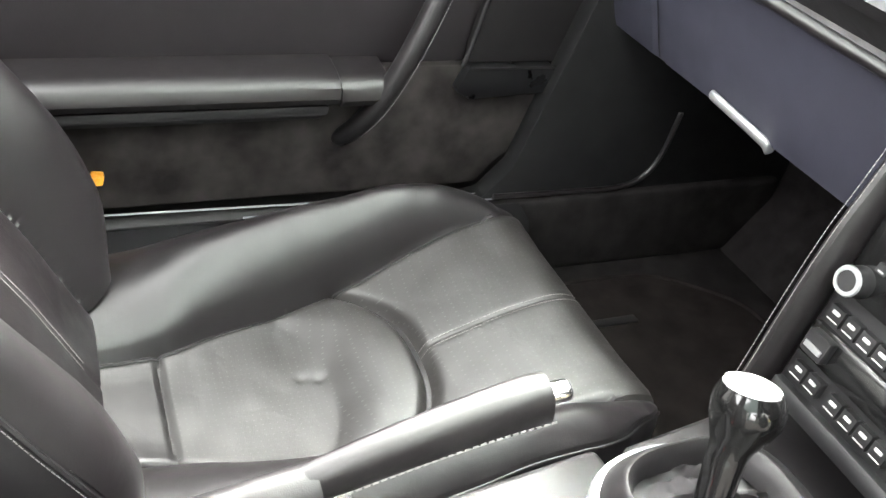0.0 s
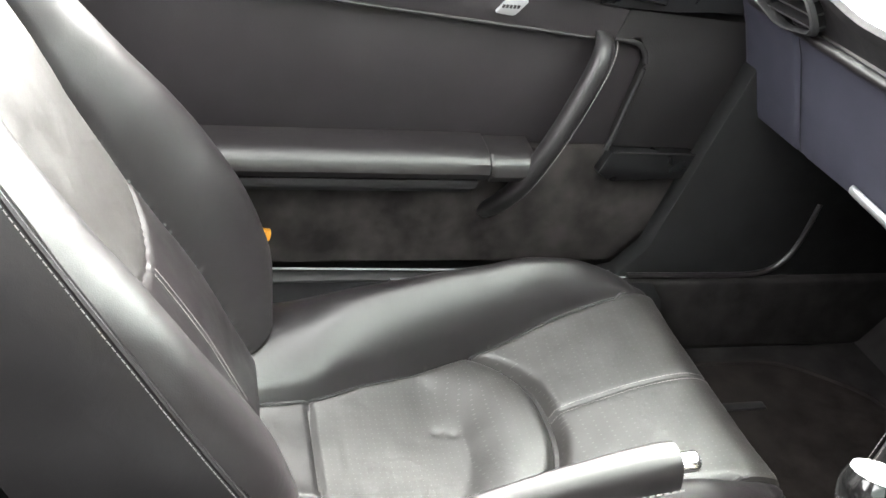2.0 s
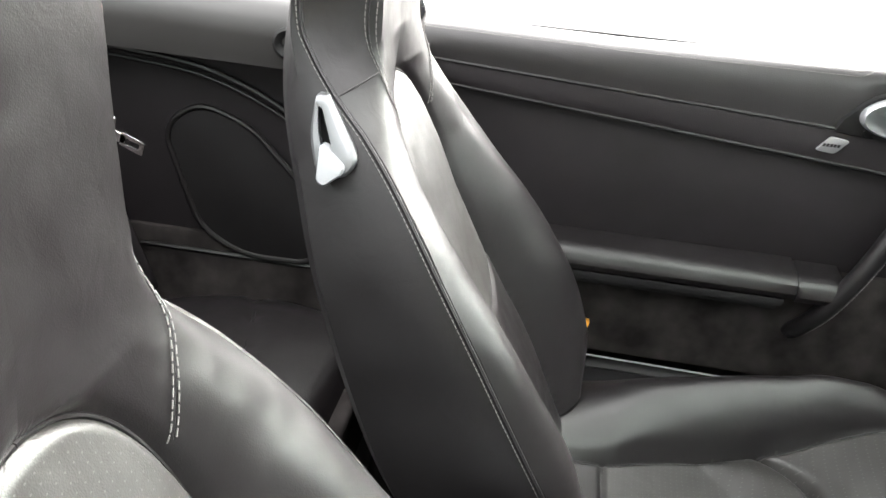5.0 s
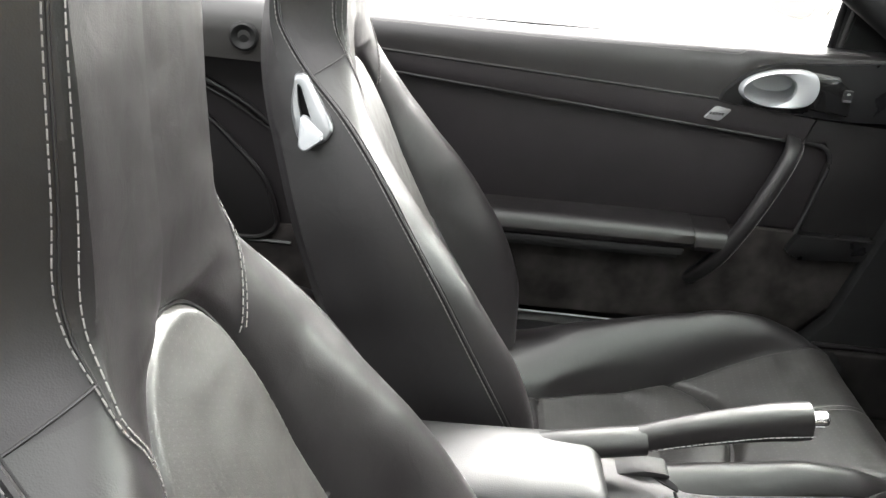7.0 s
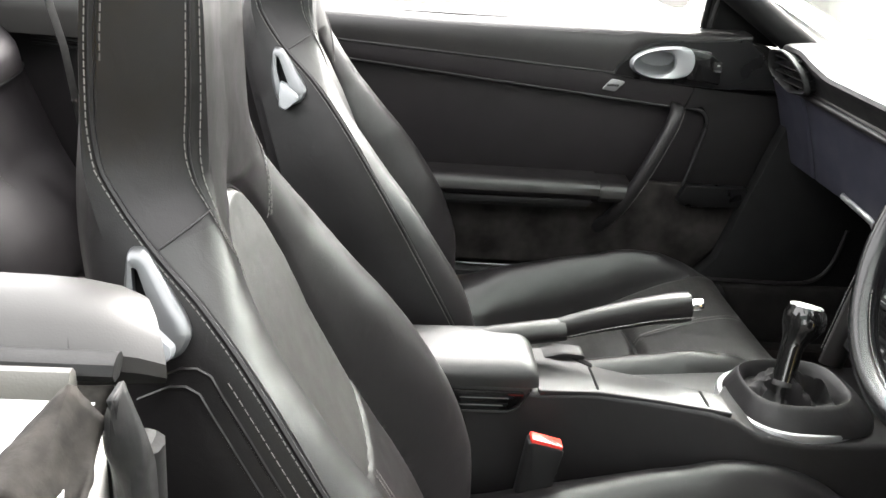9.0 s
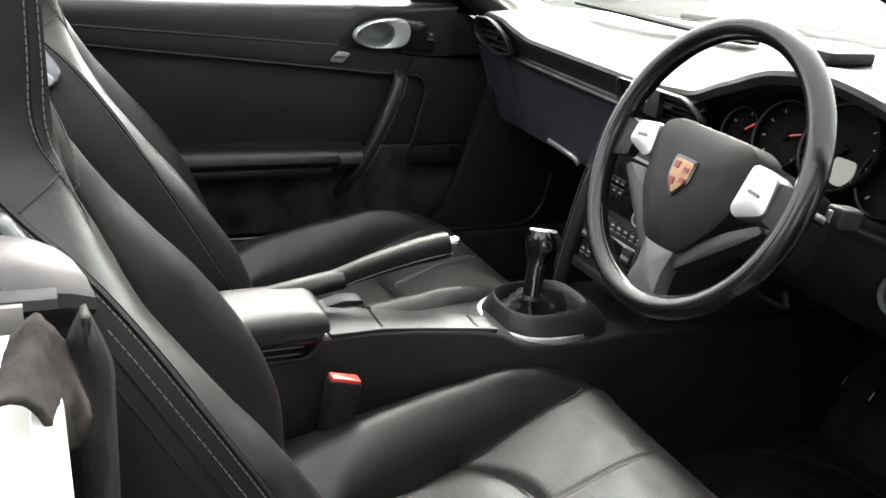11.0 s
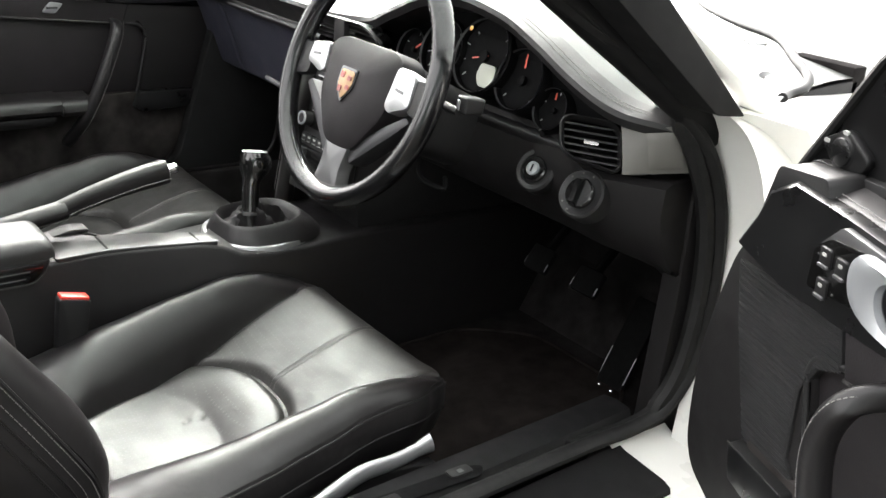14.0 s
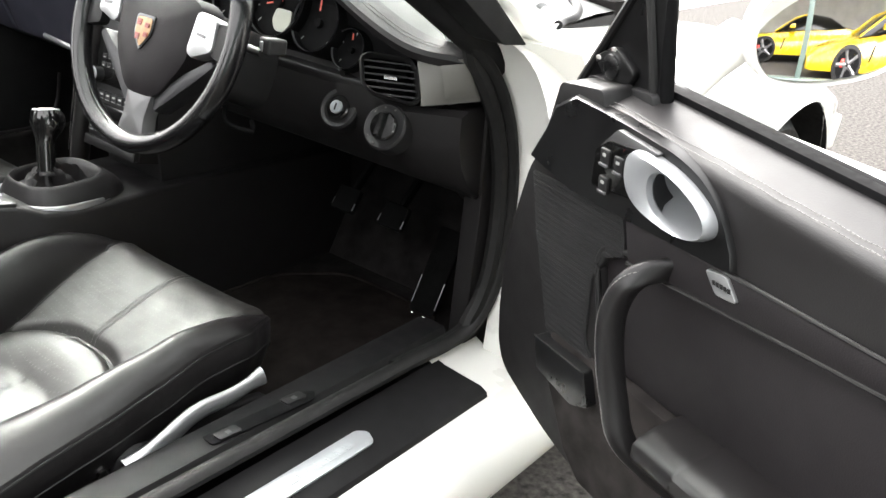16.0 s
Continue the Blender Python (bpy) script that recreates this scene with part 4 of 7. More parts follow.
for sg in (1, -1):
    low = (-0.006, -0.018, -0.012) if sg > 0 else (-0.020, -0.036, -0.028)
    inlay = rounded([(sg * 0.086, 0.030), (sg * 0.128, 0.024), (sg * 0.132, low[0]), (sg * 0.092, low[1]), (sg * 0.080, low[2])], 0.008, 4)
    v, f = wheel_slab(inlay, -0.020, 0.006, 0.003)
    mesh_object("spoke_inlay", v, f, SILVER, wheel, "satin silver spoke inlay")
    part_out = rounded([(sg * 0.124, 0.020), (sg * 0.160, 0.022), (sg * 0.160, -0.034), (sg * 0.126, -0.026)], 0.006, 4)
    v, f = wheel_slab(part_out, -0.014, 0.002, 0.002)
    mesh_object("spoke_end", v, f, PLASTIC, wheel)
    sz = 0.010 if sg > 0 else 0.001
    slot = rounded([(sg * 0.098, sz), (sg * 0.116, sz - 0.002), (sg * 0.116, sz - 0.006), (sg * 0.098, sz - 0.004)], 0.0018, 3)
    v, f = loft([[wheel_point(px, py, 0.006) for px, py in slot], [wheel_point(px, py, 0.0098) for px, py in slot]])
    mesh_object("slot", v, f, SPOKE, wheel)
low = rounded([(-0.030, -0.095), (0.030, -0.095), (0.024, -0.135), (0.030, -0.168), (-0.030, -0.168), (-0.024, -0.135)], 0.010, 4)
v, f = wheel_slab(low, -0.022, 0.000, 0.004)
mesh_object("lower_spoke", v, f, SPOKE, wheel, "dull silver lower spoke")
for sg in (1, -1):
    web = rounded([(sg * 0.022, -0.104), (sg * 0.080, -0.056), (sg * 0.122, -0.030), (sg * 0.132, -0.036), (sg * 0.100, -0.066), (sg * 0.030, -0.126)], 0.006, 4)
    v, f = wheel_slab(web, -0.036, -0.006, 0.002)
    mesh_object("spoke_web", v, f, SPOKE_DARK, wheel, "dull silver spoke arm")
# column, shroud and stalks
col = thing("steering_column", "black plastic steering column shroud with two stalks", "steering column", (0.52, -0.344, 0.80))
rings = []
for n, rx, ry, dy in ((-0.020, 0.050, 0.050, -0.005), (-0.050, 0.062, 0.058, -0.015), (-0.110, 0.064, 0.060, -0.025), (-0.190, 0.060, 0.058, -0.03)):
    rings.append([wheel_point(rx * math.copysign(abs(math.cos(a)) ** 0.6, math.cos(a)), dy + ry * math.copysign(abs(math.sin(a)) ** 0.6, math.sin(a)), n) for a in (2 * math.pi * j / 28 for j in range(28))])
v, f = loft(rings)
mesh_object("shroud", v, f, PLASTIC, col)
v, f = tube([wheel_point(-0.06, 0.005, -0.06), wheel_point(-0.11, 0.003, -0.055), wheel_point(-0.15, 0.000, -0.05), wheel_point(-0.166, 0.000, -0.05)], 0.007, 0.006, n=10)
mesh_object("stalk", v, f, PLASTIC, col)
tip = [wheel_point(-0.145, 0.018, -0.075), wheel_point(-0.195, 0.012, -0.075)]
part("stalk_end", prism(rounded([(0.466, 0.857), (0.500, 0.854), (0.503, 0.876), (0.469, 0.881)], 0.005, 4), -0.524, -0.501, "y", 0.005, 3), PLASTIC, col)
part("stalk_mark", prism(rounded([(0.4645, 0.862), (0.4665, 0.861), (0.4680, 0.875), (0.4660, 0.876)], 0.001, 2), -0.512, -0.506, "y", 0.0005, 1), SILVER, col)
v, f = tube([wheel_point(0.06, 0.005, -0.06), wheel_point(0.15, 0.003, -0.05)], 0.008, 0.006, n=10)
mesh_object("stalk", v, f, PLASTIC, col)
v, f = tube(spline([(0.515, -0.375, 0.745), (0.500, -0.400, 0.728), (0.512, -0.440, 0.722), (0.530, -0.420, 0.730)], 14), 0.004, n=8)
mesh_object("adjuster_lever", v, f, DIAL, col)

# ---- doors: the left one is shut, the right one stands wide open ----
def sheet(name, grid, material, parent, label=""):
    """A mesh over a grid of points."""
    n, m = len(grid), len(grid[0])
    verts = [p for row in grid for p in row]
    faces = [(i * m + j, (i + 1) * m + j, (i + 1) * m + j + 1, i * m + j + 1) for i in range(n - 1) for j in range(m - 1)]
    return mesh_object(name, verts, faces, material, parent, label)


def car_door(sg, hinge, label):
    d = thing("door_1" if sg > 0 else "door_2", label, "car door", hinge, "car doors", "structure")

    def V(x, y, z):
        return Vector((x, sg * y, z))

    def plate(name, outline, y0, y1, material, bevel=0.004, lab="", parent=None):
        return part(name, prism(outline, sg * y0, sg * y1, "y", bevel, 2), material, parent or d, lab)

    shell = rounded([(0.64, 0.895), (0.705, 0.79), (0.735, 0.66), (0.735, 0.46), (0.690, 0.385), (0.56, 0.350), (0.40, 0.345), (-0.40, 0.345), (-0.46, 0.50), (-0.46, 0.895)], 0.03, 5)
    if sg < 0:
        shell = rounded([(0.64, 0.895), (0.705, 0.79), (0.748, 0.66), (0.760, 0.50), (0.705, 0.428), (0.60, 0.385), (0.40, 0.345), (-0.40, 0.345), (-0.46, 0.50), (-0.46, 0.895)], 0.03, 5)
    plate("outer_skin", shell, 0.795, 0.865, WHITE, 0.018, "white painted door skin")
    plate("inner_panel", shell, 0.735, 0.797, PLASTIC, 0.006)
    # lower suede-covered pocket area
    lower = [(-0.44, 0.405), (0.545, 0.405), (0.60, 0.47), (0.635, 0.60), (-0.44, 0.60)] if sg > 0 else [(-0.44, 0.405), (0.530, 0.402), (0.565, 0.4326), (0.6107, 0.5217), (0.612, 0.5388), (0.604, 0.60), (-0.44, 0.60)]
    plate("suede_lining", lower, 0.702 if sg > 0 else 0.698, 0.737, SUEDE, 0.006, "mottled dark suede lining")
    # main leather panel between armrest and strip
    main = [(-0.44, 0.60), (0.500, 0.60), (0.522, 0.735), (0.505, 0.764), (0.46, 0.770), (-0.44, 0.836)]
    if sg < 0:
        main = [(-0.44, 0.60), (0.500, 0.60), (0.522, 0.735), (0.505, 0.760), (0.46, 0.757), (0.141, 0.783), (-0.44, 0.790)]
    plate("main_panel", main, 0.712, 0.737, SOFT, 0.005)
    # slim strip with the badge
    strip = [(-0.44, 0.838), (0.466, 0.762), (0.480, 0.806), (0.326, 0.824), (-0.44, 0.866)]
    if sg < 0:
        strip = [(-0.44, 0.790), (0.141, 0.783), (0.466, 0.757), (0.476, 0.806), (0.326, 0.811), (-0.44, 0.822)]
    plate("strip", strip, 0.696, 0.737, SOFT, 0.003)
    # rolled upper panel: from the strip up to the window line
    def roll(x, z0, z1, a):
        """A squarish roll: upright from the strip, then over to the flat top."""
        return V(x, 0.699 + 0.070 * (1 - math.cos(a) ** 0.55), z0 + (z1 - z0) * math.sin(a) ** 0.55)
    TOP = [(0.699, -0.026), (0.7003, -0.019), (0.704, -0.0140), (0.710, -0.0105), (0.720, -0.0080), (0.735, -0.0050), (0.752, -0.0020), (0.769, 0.0)]

    def top_roll(x, z0, z1, k):
        """Upright face from the strip, a tight bend, then a top that falls a little towards the cabin."""
        if k < 9:
            return V(x, 0.699, z0 + (z1 - 0.026 - z0) * k / 9)
        y, dz = TOP[k - 9]
        return V(x, y, z1 + dz)

    grid = []
    for i in range(41):
        x = -0.44 + 1.02 * i / 40
        z0 = 0.866 + (0.824 - 0.866) * (x + 0.44) / 0.766 if x < 0.326 else 0.824 - 0.02 * (x - 0.326)
        z1 = 0.906 + 0.012 * max(0.0, x) / 0.58
        if sg < 0:
            z0, z1 = 0.810, 0.887 + 0.073 * x
        if x > 0.325:
            arc = [(0.335, 0.862), (0.345, 0.872), (0.395, 0.892), (0.50, 0.899), (0.587, 0.909)] if sg > 0 else [(0.325, 0.842), (0.340, 0.868), (0.3668, 0.888), (0.402, 0.899), (0.488, 0.907), (0.587, 0.914)]
            z0 = min(z1 - (0.010 if sg > 0 else 0.030), lerp_table(arc, x))
        row = []
        for k in range(17):
            a = math.pi / 2 * k / 16
            p = roll(x, z0, z1, a)
            if sg < 0:
                p = top_roll(x, z0, z1, k)
            p.y += sg * 0.0005 * noise.noise(Vector((x * 9, p.z * 9, 4.0)))
            row.append(p)
        grid.append(row)
    sheet("upper_panel", grid, UPPER, d)
    plate("window_channel", rounded([(-0.45, 0.860), (0.62, 0.880), (0.62, 0.912), (0.52, 0.914 if sg > 0 else 0.932), (-0.45, 0.904 if sg > 0 else 0.862)], 0.004, 2), 0.766, 0.782, RUBBER if sg > 0 else DIAL, 0.002)
    if sg < 0:
        plate("outer_seal", rounded([(-0.45, 0.845), (0.60, 0.900), (0.60, 0.932), (-0.45, 0.862)], 0.003, 2), 0.786, 0.799, DIAL, 0.002)
        plate("sail_base", rounded([(0.48, 0.86), (0.66, 0.80), (0.655, 0.885), (0.61, 0.925), (0.50, 0.930)], 0.008, 3), 0.738, 0.793, PLASTIC, 0.004)
        plate("sail_foot", rounded([(0.520, 0.885), (0.640, 0.850), (0.612, 0.922), (0.535, 0.932)], 0.008, 3), 0.700, 0.742, PLASTIC, 0.006)
    plate("outer_waist", rounded([(-0.45, 0.870 if sg > 0 else 0.78), (0.62, 0.880 if sg > 0 else 0.86), (0.62, 0.914 if sg > 0 else 0.893), (-0.45, 0.910 if sg > 0 else 0.815)], 0.004, 2), 0.800, 0.850, WHITE, 0.010)
    for a in (0.80, 0.98):
        line = []
        for k in range(61):
            x = -0.42 + 0.96 * k / 60
            i = min(40, max(0, round((x + 0.44) / 1.02 * 40)))
            lo, hi = grid[i][0].z, grid[i][16].z
            q = roll(x, lo, hi, a)
            if sg < 0:
                q = V(x, 0.7075, hi - 0.0112) if a < 0.9 else V(x, 0.7145, hi - 0.0088)
            line.append(q)
        stitches("stitching", line, d, up=(0, -sg, 1.2), lift=0.0012)
    # strip edges: thin bright beads
    edges = (((-0.44, 0.8375), (0.466, 0.7625)), ((-0.44, 0.8655), (0.326, 0.8245)))
    if sg < 0:
        edges = (((-0.44, 0.7900), (0.141, 0.783)), ((0.141, 0.783), (0.466, 0.757)), ((-0.44, 0.822), (0.326, 0.811)))
    for a, b in edges:
        v, f = tube([V(a[0] + (b[0] - a[0]) * k / 20, 0.6965, a[1] + (b[1] - a[1]) * k / 20) for k in range(21)], 0.0024, n=8)
        mesh_object("bead", v, f, LEATHER, d)
    bx, bz = (0.0, 0.0) if sg > 0 else (0.012, -0.004)
    plate("badge", rounded([(0.290 + bx, 0.792 + bz), (0.318 + bx, 0.789 + bz), (0.336 + bx, 0.810 + bz), (0.308 + bx, 0.814 + bz)], 0.005, 4), 0.6915, 0.697, SILVER, 0.0015, "silver plate with small lettering")
    # lettering on the badge: illegible, as bars
    for k in range(5):
        plate("badge_mark", [(0.2985 + bx + 0.005 * k, 0.7995 + bz), (0.302 + bx + 0.005 * k, 0.799 + bz), (0.3035 + bx + 0.005 * k, 0.8035 + bz), (0.300 + bx + 0.005 * k, 0.804 + bz)], 0.6908, 0.692, PLASTIC, 0.0)
    # armrest: long pad and front block, with the lid's lip below
    def pad(x0, x1, yi, z0, z1, name, material):
        rings = []
        n = 18
        for i in range(n + 1):
            x = x0 + (x1 - x0) * i / n
            e = 1.0 - 0.10 * (1 if i in (0, n) else 0)
            ring = [V(x, 0.716, z0), V(x, yi + 0.006, z0 + 0.002 * e), V(x, yi, z0 + 0.012), V(x, yi + 0.002, z1 - 0.010), V(x, yi + 0.010, z1 - 0.002 - (1 - e) * 0.02), V(x, yi + 0.030, z1 + 0.002 * e), V(x, 0.716, z1 + 0.006 * e)]
            rings.append(ring)
        v, f = loft(rings)
        return mesh_object(name, v, f, material, d)
    pad(-0.44, 0.304, 0.640, 0.573, 0.609, "armrest_pad", LEATHER)
    pad(0.307, 0.372, 0.645, 0.567, 0.605, "armrest_front", LEATHER)
    plate("armrest_lip", rounded([(-0.44, 0.558), (0.290, 0.558), (0.293, 0.5705), (-0.44, 0.5705)], 0.004, 3), 0.650, 0.716, PLASTIC, 0.003)
    plate("armrest_lower_lip", rounded([(-0.44, 0.547), (0.286, 0.547), (0.288, 0.5555), (-0.44, 0.5555)], 0.003, 3), 0.662, 0.716, PLASTIC, 0.003)
    # pull handle: a stitched bar bowed out from the panel
    path = spline([V(0.388, 0.735, 0.774), V(0.400, 0.700, 0.779), V(0.417, 0.668, 0.769), V(0.430, 0.656, 0.735), V(0.430, 0.652, 0.690), V(0.415, 0.652, 0.626), V(0.394, 0.658, 0.571), V(0.362, 0.715, 0.500)] if sg < 0 else [V(0.450, 0.716, 0.776), V(0.447, 0.684, 0.766), V(0.438, 0.665, 0.742), V(0.416, 0.655, 0.690), V(0.388, 0.652, 0.625), V(0.358, 0.662, 0.558), V(0.336, 0.688, 0.512), V(0.322, 0.716, 0.486)], 48)
    rings = []
    for i, p in enumerate(path):
        t = (path[min(i + 1, 47)] - path[max(i - 1, 0)]).normalized()
        inward = V(0, -1, 0)
        side = t.cross(inward).normalized()
        rings.append([p + side * 0.0130 * math.copysign(abs(math.cos(a)) ** 0.75, math.cos(a)) + inward * 0.0150 * math.copysign(abs(math.sin(a)) ** 0.75, math.sin(a)) for a in (2 * math.pi * j / 20 for j in range(20))])
    v, f = loft(rings)
    mesh_object("pull_handle", v, f, LEATHER_DARK, d)
    stitches("stitching", [p + V(0.0040 if sg < 0 else 0.0105, -0.0152, 0.002) for p in path[6:44]], d, up=(0, -sg, 0), lift=0.0015)
    # speaker field ahead of the handle, with its deep rim and the dark box
    field = [(0.524, 0.742), (0.500, 0.630), (0.503, 0.603), (0.640, 0.603), (0.700, 0.795), (0.482, 0.806), (0.468, 0.762), (0.505, 0.766)]
    if sg < 0:
        # the open door's trim runs out to the curved front edge
        nose = rounded([(0.606, 0.909), (0.6385, 0.847), (0.6785, 0.797), (0.7075, 0.7234), (0.7322, 0.6454), (0.7433, 0.5588), (0.7440, 0.5000), (0.728, 0.466), (0.6837, 0.4470), (0.6234, 0.4244), (0.5743, 0.412), (0.500, 0.400), (0.495, 0.60), (0.522, 0.735), (0.480, 0.806)], 0.02, 5)
        plate("nose_panel", nose, 0.7035, 0.740, TRIM, 0.006)
        field = [(0.531, 0.705), (0.5352, 0.617), (0.514, 0.590), (0.6186, 0.586), (0.634, 0.65), (0.652, 0.72), (0.664, 0.797), (0.484, 0.803), (0.4746, 0.757), (0.508, 0.742)]
    plate("speaker_cloth", field, 0.700, 0.737, RIBBED if sg < 0 else TRIM, 0.003, "finely ribbed black speaker cloth")
    # fine ribs across the speaker cloth
    v, f = [], []
    for k in range(84 if sg < 0 else 0):
        z = 0.590 + 0.0025 * k
        cuts = sorted(a[0] + (b[0] - a[0]) * (z - a[1]) / (b[1] - a[1]) for a, b in zip(field, field[1:] + field[:1]) if (a[1] - z) * (b[1] - z) < 0)
        for x0, x1 in zip(cuts[::2], cuts[1::2]):
            if x1 - x0 < 0.012:
                continue
            n0 = len(v)
            for x in (x0 + 0.004, x1 - 0.004):
                v += [V(x, 0.7004, z - 0.0009), V(x, 0.6990, z - 0.0003), V(x, 0.6990, z + 0.0003), V(x, 0.7004, z + 0.0009)]
            f += [(n0 + j, n0 + j + 1, n0 + j + 5, n0 + j + 4) for j in range(3)]
    if v:
        mesh_object("cloth_ribs", v, f, RIBBED, d)
    v, f = tube(spline([V(0.470, 0.703, 0.764), V(0.508, 0.702, 0.757), V(0.522, 0.701, 0.730), V(0.512, 0.699, 0.680), V(0.500, 0.698, 0.625), V(0.492, 0.697, 0.600)], 24), 0.003, 0.004, n=10)
    mesh_object("recess_rim", v, f, PLASTIC, d)
    BOXF = 0.630 if sg > 0 else 0.6186
    boxed = [(0.482, 0.568), (0.497, 0.602), (BOXF, 0.602), (BOXF - 0.006, 0.562), (0.505, 0.556)]
    if sg < 0:
        boxed = [(0.500, 0.544), (0.5125, 0.5895), (0.6186, 0.586), (0.6122, 0.5388), (0.535, 0.5284)]
    plate("box", rounded(boxed, 0.004, 3), 0.684, 0.737, SURROUND, 0.004)
    v, f = tube([V(boxed[1][0] + 0.003, 0.684, boxed[1][1] - 0.0005), V(BOXF, 0.684, boxed[2][1] - 0.0005)], 0.0016, n=6)
    mesh_object("box_edge", v, f, LEATHER, d)
    # release handle: silver bezel round a cupped bowl, in a black surround
    surround = rounded([(0.300, 0.822), (0.345, 0.872), (0.395, 0.893), (0.500, 0.900), (0.587, 0.910), (0.665, 0.803), (0.478, 0.808)], 0.015, 5)
    if sg < 0:
        surround = rounded([(0.308, 0.813), (0.326, 0.850), (0.342, 0.876), (0.3668, 0.893), (0.402, 0.904), (0.488, 0.912), (0.575, 0.918), (0.608, 0.907), (0.640, 0.847), (0.6785, 0.800), (0.478, 0.806)], 0.015, 5)
    cx, cz, n = 0.402, 0.853 if sg > 0 else 0.860, 40
    def egg(rx, rz, y, sx=0.0, sz=0.0):
        out = []
        for j in range(n):
            a = 2 * math.pi * j / n
            c, s = math.cos(a), math.sin(a)
            # the end towards the switches is blunter
            x = cx + sx + rx * math.copysign(abs(c) ** (0.62 if c > 0 and rx > 0.05 else 0.9), c)
            z = cz + sz + rz * (0.92 + 0.16 * c) * math.copysign(abs(s) ** 0.9, s) + (0.07 if sg > 0 else 0.15) * (x - cx)
            out.append(V(x, y, z))
        return out
    # the surround is a plate with the bowl's opening through it
    ring = []
    for j in range(n):
        a = 2 * math.pi * j / n
        dv, best = Vector((math.cos(a), math.sin(a))), 1.0
        for (ax, az), (bx_, bz_) in zip(surround, surround[1:] + surround[:1]):
            ex, ez = bx_ - ax, bz_ - az
            det = dv.x * ez - dv.y * ex
            if abs(det) > 1e-9:
                s = ((ax - cx) * ez - (az - cz) * ex) / det
                w = ((ax - cx) * dv.y - (az - cz) * dv.x) / det
                if s > 0.005 and -1e-6 <= w <= 1.000001:
                    best = min(best, s)
        ring.append((cx + dv.x * best, cz + dv.y * best))
    v, f = loft([[V(x, 0.737, z) for x, z in ring], [V(x, 0.697, z) for x, z in ring], [V(cx + (x - cx) * 0.97, 0.692, cz + (z - cz) * 0.97) for x, z in ring], egg(0.060, 0.031, 0.692)], caps=False)
    mesh_object("control_surround", v, f, SURROUND, d)
    v, f = loft([egg(0.0645, 0.0345, 0.694), egg(0.0645, 0.0345, 0.686), egg(0.0625, 0.0330, 0.6795), egg(0.0565, 0.0305, 0.676, -0.004), egg(0.0485, 0.0285, 0.677, -0.0115), egg(0.0435, 0.0262, 0.6800, -0.0165), egg(0.0420, 0.0250, 0.6870, -0.0165)], caps=False)
    mesh_object("release_bezel", v, f, SATIN, d, "satin silver release bezel")
    v, f = loft([egg(0.0425, 0.0255, 0.6860, -0.0165), egg(0.0470, 0.0255, 0.700, -0.009), egg(0.0460, 0.0235, 0.718, -0.002), egg(0.033, 0.0160, 0.7325, 0.003)], caps=False)
    f.append(tuple(3 * n + j for j in range(n)))
    mesh_object("release_bowl", v, f, SATIN, d, "satin silver cupped release")
    # shade under the bezel at the switch end, put in as a dark strip on the bowl's wall
    if sg < 0:
        gap = []
        for rx, rz, y, sx in ((0.0415, 0.0245, 0.6880, -0.0165), (0.0455, 0.0240, 0.7000, -0.0090), (0.0445, 0.0220, 0.7165, -0.0020)):
            rim = egg(rx, rz, y, sx)
            gap.append([rim[j % n] for j in range(-6, 7)])
        v, f = loft(gap, closed=False, caps=False)
        mesh_object("bowl_shade", v, f, SPOKE_DARK, d)
    top = 0.876 if sg > 0 else 0.890
    plate("switch_panel", rounded([(0.455, top - 0.052), (0.525, top - 0.060), (0.520, top - 0.016), (0.498, top), (0.440, top + 0.006)], 0.006, 4), 0.684, 0.696, GLOSS, 0.003)
    bridge = [(0.428, top - 0.004), (0.496, top - 0.010), (0.498, top + 0.004), (0.430, top + 0.010)] if sg > 0 else [(0.514, 0.879), (0.486, 0.905), (0.420, 0.899), (0.446, 0.878)]
    plate("switch_bridge", rounded(bridge, 0.004, 3), 0.685, 0.696, SPOKE, 0.003)
    if sg > 0:
        spots = [(0.514, 0.852)]
    else:
        spots = [(0.500, 0.870), (0.477, 0.868), (0.500, 0.839)]
    for x, z in spots:
        plate("switch", rounded([(x - 0.008, z - 0.010), (x + 0.008, z - 0.010), (x + 0.008, z + 0.010), (x - 0.008, z + 0.010)], 0.003, 3), 0.6810, 0.686, PLASTIC, 0.002)
        plate("switch_mark", rounded([(x - 0.0028, z + 0.002), (x + 0.0028, z + 0.002), (x + 0.0028, z + 0.0055), (x - 0.0028, z + 0.0055)], 0.001, 2), 0.6804, 0.682, MARK, 0.0)
        plate("switch_lip", rounded([(x - 0.007, z - 0.0095), (x + 0.007, z - 0.0095), (x + 0.007, z - 0.006), (x - 0.007, z - 0.006)], 0.001, 2), 0.6790, 0.682, SPOKE, 0.001)
    # sail triangle, quarter-light post and outside mirror
    plate("sail_panel", rounded([(0.657, 0.888), (0.522, 1.080), (0.506, 1.078), (0.498, 0.905)], 0.006, 4), 0.748, 0.766, SURROUND, 0.006)
    v, f = tube([V(0.640, 0.746, 0.905), V(0.545, 0.748, 1.036), V(0.534, 0.747, 1.044), V(0.524, 0.746, 1.02), V(0.512, 0.746, 0.96), V(0.508, 0.748, 0.92)], 0.0055, n=8)
    mesh_object("sail_rim", v, f, RUBBER, d)
    v, f = tube([V(0.497, 0.756, 0.900), V(0.502, 0.756, 0.97), V(0.514, 0.756, 1.080)], 0.008, 0.009, n=14)
    mesh_object("quarter_post", v, f, DIAL, d)
